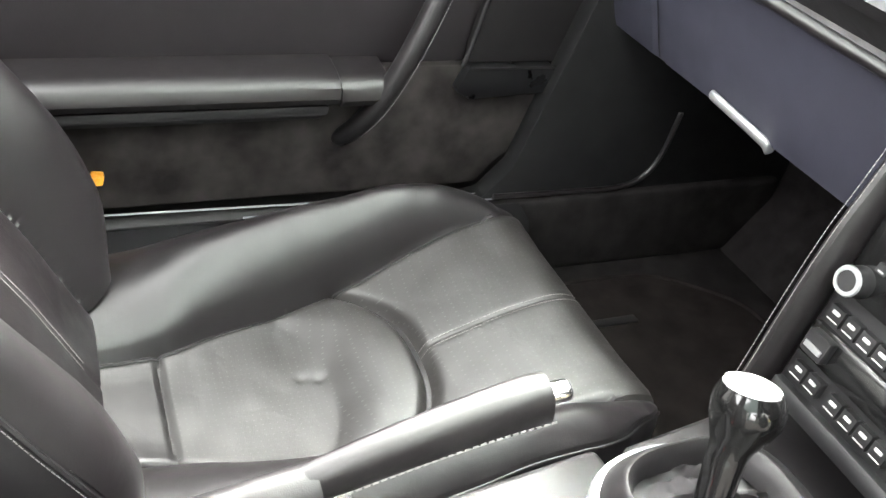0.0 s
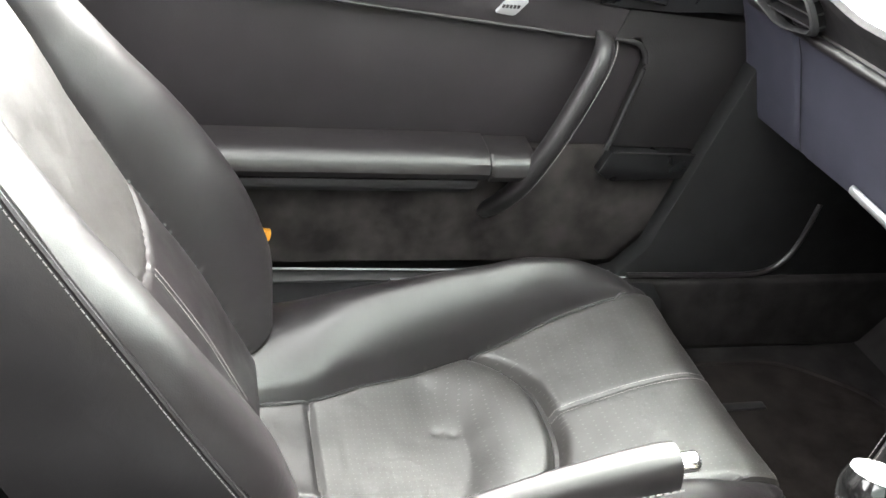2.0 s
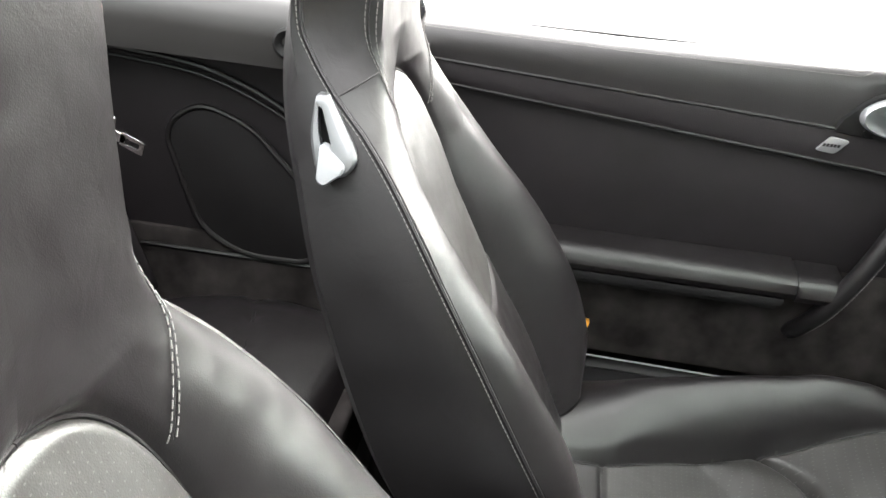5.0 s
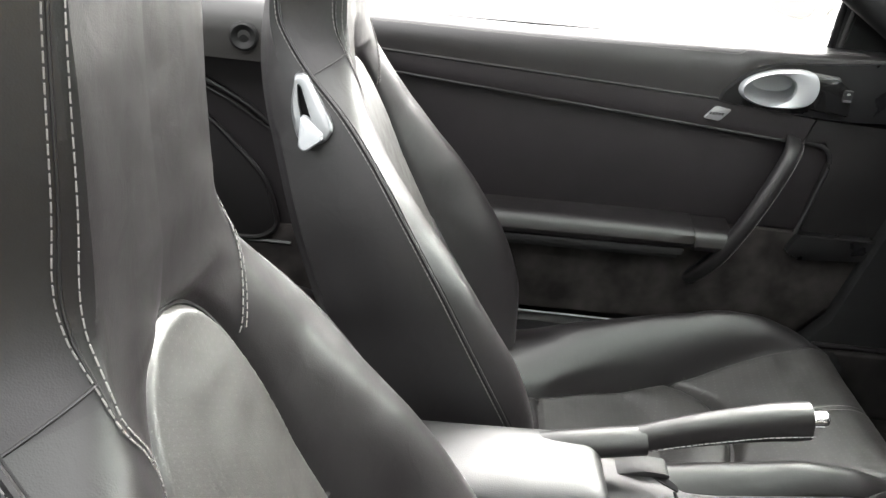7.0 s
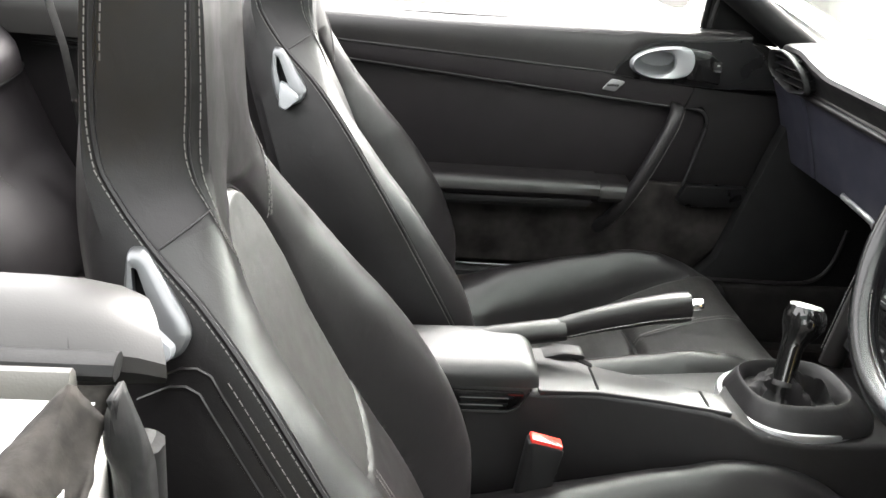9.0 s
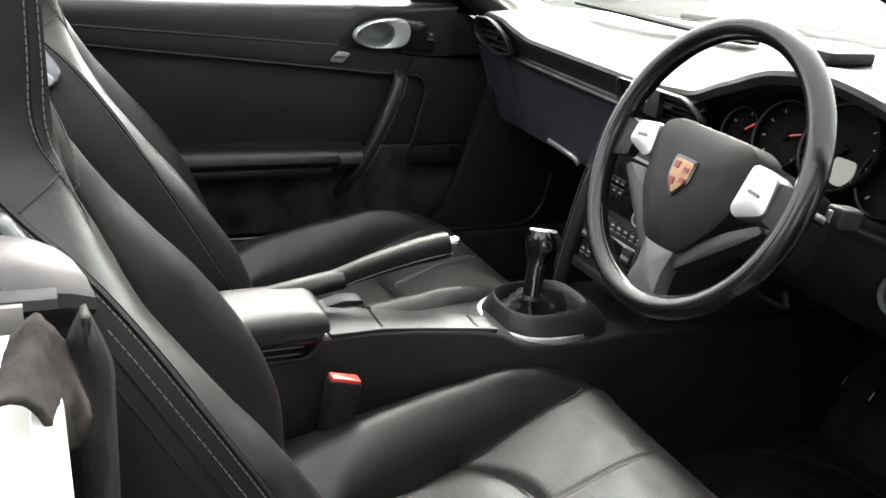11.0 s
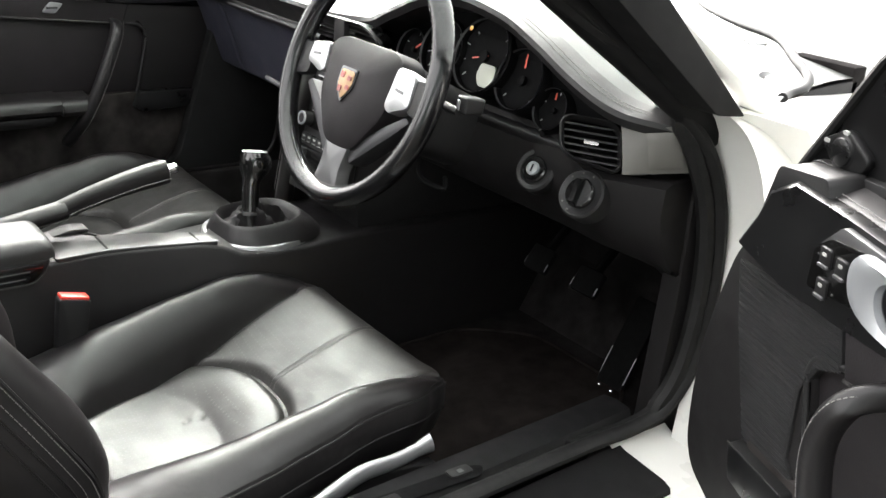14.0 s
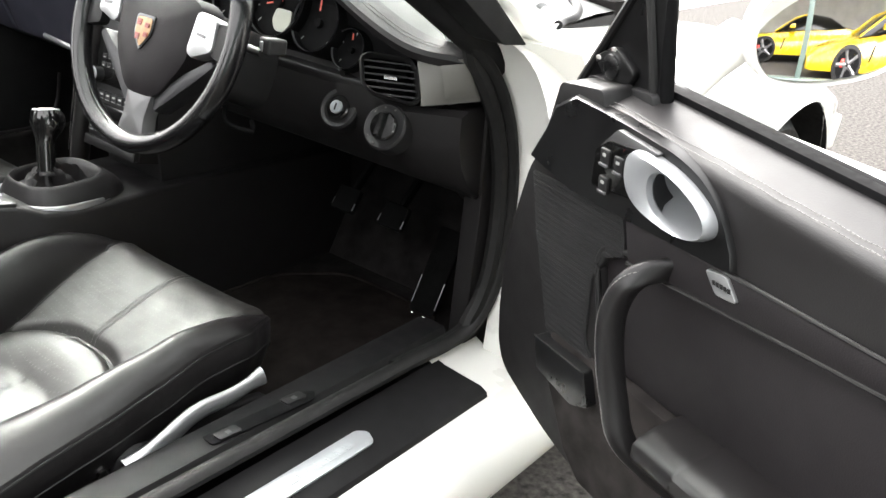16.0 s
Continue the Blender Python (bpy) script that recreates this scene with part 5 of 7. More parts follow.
    if sg < 0:
        plate("mirror_control", rounded([(0.607, 0.947), (0.568, 0.968), (0.530, 0.944), (0.550, 0.920), (0.572, 0.916)], 0.012, 4), 0.738, 0.749, SURROUND, 0.003)
        v, f = loft([[Vector((0.570 + r * math.cos(a), sg * (y + 0.005), 0.944 + r * math.sin(a))) for a in (2 * math.pi * j / 24 for j in range(24))] for r, y in ((0.0165, 0.735), (0.0165, 0.733), (0.0140, 0.7320), (0.0135, 0.7300), (0.012, 0.7290), (0.002, 0.7288))])
        mesh_object("mirror_knob", v, f, SURROUND, d)
        for x, z in ((0.595, 0.949), (0.569, 0.9635)):
            plate("control_mark", rounded([(x - 0.004, z - 0.002), (x + 0.004, z - 0.002), (x + 0.004, z + 0.002), (x - 0.004, z + 0.002)], 0.001, 2), 0.7372, 0.739, MARK, 0.0)
    # mirror: arm, white bowl-shaped housing, convex glass
    rings = []
    MC = (0.525, 1.008, 0.968) if sg < 0 else (0.520, 1.010, 0.985)

    def turned_in(p):
        """The mirror head is angled towards the driver."""
        c = V(MC[0], MC[1], 0)
        q = Matrix.Rotation(sg * radians(MIRROR_YAW), 3, "Z") @ (p - c)
        return q + c

    for k in range(12):
        u = k / 11
        x = MC[0] - 0.03 + 0.080 * u
        q = math.sqrt(max(0.0, 1 - (u * 0.98) ** 2.4))
        rings.append([V(x, MC[1] + 0.115 * q * math.copysign(abs(math.cos(a)) ** 0.75, math.cos(a)), MC[2] + 0.064 * q * math.copysign(abs(math.sin(a)) ** 0.75, math.sin(a))) for a in (2 * math.pi * j / 36 for j in range(36))])
    inner = [V(MC[0] - 0.022, MC[1] + 0.104 * math.copysign(abs(math.cos(a)) ** 0.75, math.cos(a)), MC[2] + 0.055 * math.copysign(abs(math.sin(a)) ** 0.75, math.sin(a))) for a in (2 * math.pi * j / 36 for j in range(36))]
    v, f = loft([[turned_in(p) for p in r] for r in [inner, *rings]])
    mirror = mesh_object("mirror_housing", v, f, WHITE, d, "white mirror housing")
    grid = []
    for i in range(17):
        row = []
        for j in range(17):
            a, b = 2 * i / 16 - 1, 2 * j / 16 - 1
            ee = math.sqrt(1 - 0.5 * b * b), math.sqrt(1 - 0.5 * a * a)
            yy, zz = 0.106 * a * (0.35 + 0.65 * ee[0]), 0.057 * b * (0.35 + 0.65 * ee[1])
            row.append(turned_in(V(MC[0] - 0.0275 + (yy * yy + zz * zz) / 2.2 + MIRROR_TILT * zz, MC[1] + yy, MC[2] + zz)))
        grid.append(row)
    sheet("mirror_glass", grid, MIRROR, mirror, "convex mirror glass")
    v, f = tube([V(0.565, 0.790, 0.885), V(0.575, 0.840, 0.905), V(0.578, 0.885, 0.930), V(0.570, 0.930, 0.955)], 0.034, 0.024, n=16)
    mesh_object("mirror_arm", v, f, WHITE, d)
    return d


MIRROR_TILT = 0.09
MIRROR_YAW = 10.0
left_door = car_door(1, (0.72, 0.905, 0.30), "white car door, shut, with black leather and suede inner panel")
right_door = car_door(-1, (0.72, -0.905, 0.30), "white car door, wide open, with black leather panel and silver release")
# the open door hangs on a slightly leaning hinge line
right_door.location = (0.813, -0.9646, 0.315)
lean = Vector((-5.879, -3.420, 65.717))
right_door.rotation_euler = Matrix.Rotation(radians(lean.length), 3, lean.normalized()).to_euler()
hinge = thing("door_hinge", "dark steel door hinge at the white pillar", "hinge", (0.76, -0.80, 0.72), "door hinges")
part("leaf", block(0.752, 0.776, -0.822, -0.79, 0.672, 0.702, 0.004), PLASTIC, hinge)
copy_thing(hinge, Matrix.Translation((0.76, -0.80, 0.48)))

# ---- dashboard ----
dash = thing("dashboard", "black leather dashboard with five dials, vents and a grey-blue glovebox", "dashboard", (0.8, 0, 0.27))
LIP_X = [(-0.70, 0.690), (-0.64, 0.640), (-0.57, 0.608), (-0.50, 0.600), (-0.335, 0.600), (-0.15, 0.608), (-0.05, 0.618), (0.05, 0.600), (0.30, 0.604), (0.58, 0.605), (0.70, 0.640)]
LIP_Z = [(-0.70, 0.868), (-0.64, 0.878), (-0.57, 0.912), (-0.50, 0.948), (-0.42, 0.975), (-0.335, 0.985), (-0.25, 0.975), (-0.15, 0.938), (-0.06, 0.905), (0.02, 0.900), (0.40, 0.898), (0.48, 0.908), (0.55, 0.921), (0.62, 0.918), (0.70, 0.895)]


def lip(y):
    return lerp_table(LIP_X, y), lerp_table(LIP_Z, y)


ys = [-0.70 + 1.40 * k / 140 for k in range(141)]
grid = []
for y in ys:
    lx, lz = lip(y)
    far = 0.955 - 0.05 * (abs(y) / 0.7) ** 2
    row = []
    for u, (dx, keep) in zip(range(9), ((0.006, None), (-0.002, None), (0.0, None), (0.012, None), (0.05, 0), (0.12, 0), (0.22, 0), (0.36, 0), (0.58, 0))):
        if u == 0:
            row.append(Vector((lx + 0.006, y, lz - 0.022)))
        elif u == 1:
            row.append(Vector((lx - 0.001, y, lz - 0.010)))
        elif u == 2:
            row.append(Vector((lx + 0.002, y, lz - 0.003)))
        elif u == 3:
            row.append(Vector((lx + 0.012, y, lz)))
        else:
            k = min(1.0, (dx - 0.012) / 0.40)
            k = k * k * (3 - 2 * k)
            z = lz + 0.004 + (far - lz - 0.004) * k
            row.append(Vector((lx + dx, y, z)))
    grid.append(row)
# lit top and shaded edge of one leather, told apart by base colour
sheet("dash_top", [row[4:] for row in grid], DASH_LEATHER_LIT, dash)
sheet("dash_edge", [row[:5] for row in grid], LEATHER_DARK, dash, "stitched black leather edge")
# stitched edge of the hood
line = [Vector((lip(y)[0] + 0.016, y, lip(y)[1] + 0.0012)) for y in [-0.66 + 0.60 * k / 100 for k in range(101)]]
stitches("stitching", line, dash, up=(0, 0, 1))
line = [Vector((lip(y)[0] + 0.024, y, lip(y)[1] + 0.0025)) for y in [-0.66 + 0.60 * k / 100 for k in range(101)]]
stitches("stitching", line, dash, up=(0, 0, 1))
# fascia under the lip, passenger's side
grid = []
for k in range(81):
    y = 0.70 - 0.80 * k / 80
    lx, lz = lip(y)
    grid.append([Vector((lx + 0.006, y, lz - 0.020)), Vector((lx + 0.018, y, lz - 0.035)), Vector((0.634, y, 0.848)), Vector((0.630, y, 0.842))])
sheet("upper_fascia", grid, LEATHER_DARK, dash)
v, f = tube([(0.630, 0.66 - 0.56 * k / 20, 0.840 - 0.004 * k / 20) for k in range(21)], 0.0065, 0.007, n=10)
mesh_object("fascia_bead", v, f, LEATHER, dash)
GB = [(0.634, 0.836), (0.652, 0.800), (0.676, 0.735), (0.694, 0.684), (0.700, 0.672), (0.720, 0.664)]


def fascia_band(name, y0, y1, prof, material, bow=0.0):
    grid = []
    n = 24
    for k in range(n + 1):
        y = y0 + (y1 - y0) * k / n
        e = 0.004 if k in (0, n) else 0.0
        grid.append([Vector((x + e + bow * 0, y, z)) for x, z in prof])
    return sheet(name, grid, material, dash)


fascia_band("glovebox_lid", 0.555, 0.098, GB, BLUE_GREY)
fascia_band("side_fascia", 0.700, 0.558, GB, BLUE_GREY)
part("dash_core", prism([(0.662, 0.80), (0.705, 0.670), (0.76, 0.640), (1.13, 0.60), (1.13, 0.88), (0.70, 0.88)], -0.02, 0.695, "y", 0.004), PLASTIC, dash)
part("dash_core", prism([(0.702, 0.84), (0.712, 0.668), (0.76, 0.645), (1.13, 0.60), (1.13, 0.88), (0.72, 0.88)], -0.66, -0.095, "y", 0.004), PLASTIC, dash)
v, f = tube(spline([(0.690, 0.425, 0.684), (0.688, 0.415, 0.684), (0.688, 0.380, 0.682), (0.689, 0.345, 0.679), (0.697, 0.325, 0.672), (0.703, 0.322, 0.664)], 20), 0.0042, 0.0062, n=12)
mesh_object("glovebox_handle", v, f, SILVER, dash, "silver glovebox handle")


def vent(outline_yz, place, slats, label=""):
    """A framed vent: a rim, dark throat, blades and a bright tab; place maps (y, z, depth) into the car."""
    c = sum((Vector(p) for p in outline_yz), Vector((0, 0))) / len(outline_yz)
    def ring(k, dpt):
        return [place(c.x + (p[0] - c.x) * k, c.y + (p[1] - c.y) * k, dpt) for p in outline_yz]
    v, f = loft([ring(1.06, 0.004), ring(1.05, -0.004), ring(1.0, -0.006), ring(0.93, -0.002), ring(0.90, 0.012)], caps=False)
    vt = mesh_object("vent", v, f, PLASTIC, dash, label)
    v, f = loft([ring(0.91, 0.010), ring(0.88, 0.035)], caps=False)
    f.append(tuple(len(outline_yz) + j for j in range(len(outline_yz))))
    o = mesh_object("throat", v, f, DIAL, vt)
    zs = [p[1] for p in outline_yz]
    y_all = [p[0] for p in outline_yz]
    z0, z1 = min(zs), max(zs)
    for k in range(slats):
        z = z0 + (z1 - z0) * (k + 1) / (slats + 1)
        # the blade's reach at this height
        cross = []
        m = len(outline_yz)
        for i in range(m):
            (ya, za), (yb, zb) = outline_yz[i], outline_yz[(i + 1) % m]
            if (za - z) * (zb - z) < 0:
                cross.append(ya + (yb - ya) * (z - za) / (zb - za))
        if len(cross) < 2:
            continue
        a, b = min(cross), max(cross)
        cm = (a + b) / 2
        a, b = cm + (a - cm) * 0.90, cm + (b - cm) * 0.90
        pts = [place(a, z - 0.0012, 0.004), place(b, z - 0.0012, 0.004), place(b, z + 0.0012, 0.004), place(a, z + 0.0012, 0.004), place(a, z + 0.004, 0.022), place(b, z + 0.004, 0.022), place(b, z + 0.0065, 0.022), place(a, z + 0.0065, 0.022)]
        mesh_object("blade", pts, [(0, 1, 2, 3), (4, 5, 6, 7), (0, 1, 5, 4), (3, 2, 6, 7), (0, 3, 7, 4), (1, 2, 6, 5)], PLASTIC, vt, smooth=False)
    zc = (z0 + z1) / 2
    w = (max(y_all) - min(y_all)) * 0.12
    tab = [place(c.x - w, zc - 0.002, 0.0), place(c.x + w, zc - 0.002, 0.0), place(c.x + w, zc + 0.003, 0.0), place(c.x - w, zc + 0.003, 0.0), place(c.x - w, zc - 0.002, 0.006), place(c.x + w, zc - 0.002, 0.006), place(c.x + w, zc + 0.003, 0.006), place(c.x - w, zc + 0.003, 0.006)]
    mesh_object("tab", tab, [(0, 1, 2, 3), (4, 5, 6, 7), (0, 1, 5, 4), (3, 2, 6, 7), (0, 3, 7, 4), (1, 2, 6, 5)], CHROME, vt, smooth=False)
    return vt


# left end vent, turned towards the passenger
def left_place(y, z, d):
    return Vector((0.598 - (y - 0.55) * 0.10 + (0.875 - z) * 0.35 + d, y, z))


vent(rounded([(0.622, 0.868), (0.606, 0.908), (0.550, 0.913), (0.498, 0.886), (0.486, 0.850), (0.555, 0.838)], 0.018, 5), left_place, 4, "oval dash vent with a bright tab")


def mid_place(y, z, d):
    return Vector((0.600 + (0.875 - z) * 0.35 + abs(y + 0.01) * 0.05 + d, y, z))


vent(rounded([(0.100, 0.850), (0.090, 0.890), (-0.085, 0.895), (-0.128, 0.868), (-0.100, 0.846)], 0.015, 5), mid_place, 4, "centre vents with dark blades")
part("vent_divider", prism(rounded([(0.010, 0.848), (-0.025, 0.848), (-0.025, 0.893), (0.010, 0.893)], 0.004, 3), 0.598, 0.612, "x", 0.003), PLASTIC, dash)

# centre stack: sloping face with radio and switches between two stitched side trims
SA, SB = Vector((0.612, 0, 0.800)), Vector((0.560, 0, 0.552))


def stack_point(y, h, n=0.0):
    """h: 0 at the top of the stack, 1 at its foot; n out of its face."""
    p = SA.lerp(SB, h)
    return Vector((p.x - n * 0.979, y, p.z + n * 0.205))


def stack_slab(name, y0, y1, h0, h1, n0, n1, material, parent=None, label="", r=0.004):
    out = rounded([(y0, h0), (y1, h0), (y1, h1), (y0, h1)], r, 3)
    c = Vector(((y0 + y1) / 2, (h0 + h1) / 2))
    rings = [[stack_point(y, h, n0) for y, h in out], [stack_point(y, h, n1 - 0.001) for y, h in out], [stack_point(c.x + (y - c.x) * 0.95, c.y + (h - c.y) * 0.95, n1) for y, h in out]]
    v, f = loft(rings)
    return mesh_object(name, v, f, material, parent or dash, label)


stack_slab("stack_face", 0.080, -0.080, 0.02, 0.98, -0.05, 0.0, PLASTIC)
part("stack_core", prism([(0.625, 0.83), (0.60, 0.60), (0.61, 0.50), (1.05, 0.50), (1.05, 0.86)], -0.085, 0.085, "y", 0.004), PLASTIC, dash)
stack_slab("radio", 0.078, -0.078, 0.10, 0.50, 0.0, 0.004, GLOSS, None, "gloss black radio panel")
stack_slab("display", 0.050, -0.050, 0.12, 0.24, 0.004, 0.005, DIAL)
for sy in (0.062, -0.062):
    c = stack_point(sy, 0.44, 0.004)
    v, f = loft(turned([(0.0, 0.0145), (0.016, 0.0135), (0.018, 0.012), (0.0182, 0.002)], c, Vector((-0.979, 0, 0.205)), 24))
    k = mesh_object("radio_knob", v, f, PLASTIC, dash)
    v, f = loft(turned([(0.0165, 0.0138), (0.0188, 0.0128), (0.0188, 0.0095), (0.0170, 0.0090)], c, Vector((-0.979, 0, 0.205)), 24), caps=False)
    mesh_object("knob_ring", v, f, SILVER, k)
for row, (h, cols, y0) in enumerate(((0.28, 3, 0.056), (0.34, 3, 0.056), (0.28, 3, -0.020), (0.34, 3, -0.020))):
    for cidx in range(cols):
        y = y0 - 0.016 * cidx
        b = stack_slab("radio_button", y, y - 0.012, h, h + 0.035, 0.004, 0.0075, PLASTIC, r=0.0015)
        stack_slab("button_mark", y - 0.003, y - 0.009, h + 0.022, h + 0.028, 0.0075, 0.0080, MARK, b, r=0.0005)
for h, y0, cols in ((0.55, 0.070, 8), (0.80, 0.070, 2), (0.80, 0.025, 4)):
    for cidx in range(cols):
        y = y0 - 0.0185 * cidx
        if y < -0.075:
            continue
        b = stack_slab("switch", y, y - 0.0165, h, h + 0.065, 0.0, 0.008, PLASTIC, r=0.002)
        stack_slab("switch_icon", y - 0.004, y - 0.0125, h + 0.016, h + 0.030, 0.008, 0.0085, MARK, b, r=0.003)
        stack_slab("switch_bar", y - 0.002, y - 0.0145, h + 0.052, h + 0.056, 0.008, 0.0088, MARK, b, r=0.001)
stack_slab("air_panel", 0.076, -0.076, 0.64, 0.77, -0.004, 0.006, GLOSS)
for y in (0.070, -0.046):
    b = stack_slab("rocker", y, y - 0.026, 0.655, 0.745, 0.006, 0.016, PLASTIC, r=0.004)
    stack_slab("rocker_bar", y - 0.003, y - 0.023, 0.70, 0.722, 0.016, 0.0175, SILVER, b, r=0.002)
stack_slab("lower_bar", 0.078, -0.078, 0.90, 0.97, -0.004, 0.010, PLASTIC)
for sg in (1, -1):
    path = spline([(0.622, sg * 0.092, 0.825), (0.603, sg * 0.092, 0.765), (0.586, sg * 0.092, 0.715), (0.572, sg * 0.093, 0.648), (0.563, sg * 0.094, 0.592)] + ([(0.552, 0.096, 0.520)] if sg > 0 else []), 40)
    v, f = tube(path, 0.012, 0.020, n=14, up=(-1, 0, 0.2))
    mesh_object("stack_trim", v, f, LEATHER, dash)
    for off in (-0.003, 0.004):
        stitches("stitching", [p + Vector((-0.0185, sg * (0.005 + off), 0.004)) for p in path[2:38]], dash, up=(-1, sg * 0.4, 0.2), lift=0.0008)

# ---- instruments ----
grid = []
for k in range(61):
    y = -0.085 - 0.495 * k / 60
    lx, lz = lip(y)
    grid.append([Vector((lx + 0.006, y, lz - 0.020)), Vector((lx + 0.030, y, lz - 0.026)), Vector((0.668, y, lz - 0.034)), Vector((0.690, y, lz - 0.036))])
sheet("hood_lining", grid, PLASTIC, dash)
part("gauge_panel", prism([(-0.07, 0.79), (-0.07, 0.90), (-0.15, 0.94), (-0.335, 0.975), (-0.50, 0.94), (-0.60, 0.89), (-0.60, 0.79)], 0.672, 0.70, "x", 0.003), DIAL, dash)


def gauge(y, z, r, ticks, needle_deg, display=False, start=-0.16, tip=0.8):
    nrm = Vector((-0.94, 0.0, 0.34)).normalized()
    c = Vector((0.662, y, z))
    up = Vector((0.34, 0, 0.94)).normalized()
    side = Vector((0, 1, 0))

    def gp(a, b, n):
        return c + side * a + up * b + nrm * n
    n = 48
    def ring(rr, dpt):
        return [gp(rr * math.cos(2 * math.pi * j / n), rr * math.sin(2 * math.pi * j / n), dpt) for j in range(n)]
    v, f = loft([ring(r * 1.06, -0.02), ring(r * 1.06, 0.012), ring(r * 1.02, 0.015), ring(r * 0.97, 0.012), ring(r * 0.95, 0.002)], caps=False)
    g = mesh_object("dial", v, f, DIAL, dash, "round dial with a red needle")
    v, f = loft([ring(r * 0.965, 0.0120), ring(r * 0.975, 0.0140), ring(r * 0.99, 0.0155)], caps=False)
    mesh_object("dial_ring", v, f, SPOKE, g)
    v, f = loft([ring(r * 0.96, -0.004), ring(r * 0.96, 0.0012)])
    mesh_object("dial_face", v, f, DIAL, g)
    for k in range(ticks):
        a = radians(225 - 270 * k / (ticks - 1))
        ca, sa = math.cos(a), math.sin(a)
        w = 0.0011
        pts = [gp(-ca * rr - sa * ww * -1, sa * rr + ca * ww * -1 * -1, 0.0020) for rr, ww in ((r * 0.74, -w), (r * 0.74, w), (r * 0.88, w), (r * 0.88, -w))]
        mesh_object("tick", pts, [(0, 1, 2, 3)], MARK, g, smooth=False)
    a = radians(needle_deg)
    ca, sa = -math.cos(a), math.sin(a)
    pts = [gp(ca * r * start - sa * 0.0013, sa * r * start + ca * 0.0013, 0.006), gp(ca * r * start + sa * 0.0013, sa * r * start - ca * 0.0013, 0.006), gp(ca * r * tip + sa * 0.0010, sa * r * tip - ca * 0.0010, 0.006), gp(ca * r * tip - sa * 0.0010, sa * r * tip + ca * 0.0010, 0.006)]
    mesh_object("needle", pts + [p - nrm * 0.0012 for p in pts], [(0, 1, 2, 3), (4, 5, 6, 7), (0, 1, 5, 4), (1, 2, 6, 5), (2, 3, 7, 6), (3, 0, 4, 7)], NEEDLE, g, smooth=False)
    v, f = loft([ring(r * 0.16, 0.002), ring(r * 0.15, 0.008), ring(r * 0.05, 0.009)])
    mesh_object("needle_hub", v, f, DIAL, g)
    if display:
        out = rounded([(0.018, -0.014), (-0.018, -0.014), (-0.022, -0.034), (-0.010, -0.050), (0.010, -0.050), (0.022, -0.034)], 0.006, 3)
        out = [(a_ * 0.95 - 0.016, b_ + 0.004) for a_, b_ in out]
        v, f = loft([[gp(a_, b_, 0.001) for a_, b_ in out], [gp(a_, b_, 0.004) for a_, b_ in out]])
        mesh_object("display", v, f, LCD, g, "pale grey display")
    return g


gauge(-0.155, 0.862, 0.034, 5, 40)
gauge(-0.238, 0.876, 0.050, 9, 20)
gauge(-0.337, 0.886, 0.060, 10, 196, True, -0.16, 0.42)
gauge(-0.428, 0.868, 0.048, 5, 100, False, 0.40, 0.85)
gauge(-0.500, 0.840, 0.032, 5, 100, False, 0.50, 0.80)
v, f = loft(turned([(0, 0.004), (0.0008, 0.004)], Vector((0.6505, -0.309, 0.927)), Vector((-0.94, 0, 0.34)).normalized(), 12))
mesh_object("warning_lamp", v, f, AMBER, dash)
part("cluster_sill", prism(rounded([(0.638, 0.803), (0.69, 0.815), (0.69, 0.785), (0.650, 0.778)], 0.008, 3), -0.545, -0.10, "y", 0.006), PLASTIC, dash)
v, f = loft(turned([(0, 0.004), (0.012, 0.0035), (0.013, 0.001)], Vector((0.642, -0.500, 0.806)), Vector((-0.6, 0, 0.8)).normalized(), 12))
mesh_object("trip_pin", v, f, PLASTIC, dash)

# ---- driver's lower panel, end vent, ignition and light switch ----
grid = []
for k in range(41):
    y = -0.10 - 0.60 * k / 40
    e = max(0.0, (-0.62 - y) / 0.08) - 0.30 * max(0.0, min(1.0, (-0.48 - y) / 0.12))
    drop = 0.030 * max(0.0, min(1.0, (-0.575 - y) / 0.04))
    grid.append([Vector((0.660 + 0.05 * e + 0.3 * drop, y, 0.815 - drop)), Vector((0.645 + 0.05 * e + 0.2 * drop, y, 0.790 - 0.4 * drop)), Vector((0.652 + 0.05 * e, y, 0.735)), Vector((0.672 + 0.04 * e, y, 0.695)), Vector((0.702 + 0.03 * e, y, 0.660)), Vector((0.740, y, 0.640)), Vector((0.90, y, 0.62))])
sheet("knee_panel", grid, TRIM, dash)
part("end_panel", prism(rounded([(0.687, 0.785), (0.690, 0.72), (0.725, 0.660), (0.79, 0.605), (0.80, 0.785)], 0.02, 4), -0.694, -0.650, "y", 0.014, 4), TRIM, dash)


VA, VB, VC = Vector((0.618, -0.559, 0.851)), Vector((0.667, -0.617, 0.848)), Vector((0.602, -0.586, 0.795))
VU, VW = (VB - VA).normalized(), (VA - VC).normalized()
VN = VU.cross(VW).normalized()
VN = VN if VN.x > 0 else -VN


def right_place(y, z, d):
    # the end vent faces back and outward: y along its width, z up its height
    return VA - VU * y + VW * z + VN * d


vent(rounded([(0.004, -0.006), (-0.008, 0.004), (-0.068, 0.003), (-0.079, -0.010), (-0.079, -0.056), (-0.068, -0.066), (-0.010, -0.056), (0.004, -0.044)], 0.012, 5), right_place, 6, "driver's side vent with dark blades")
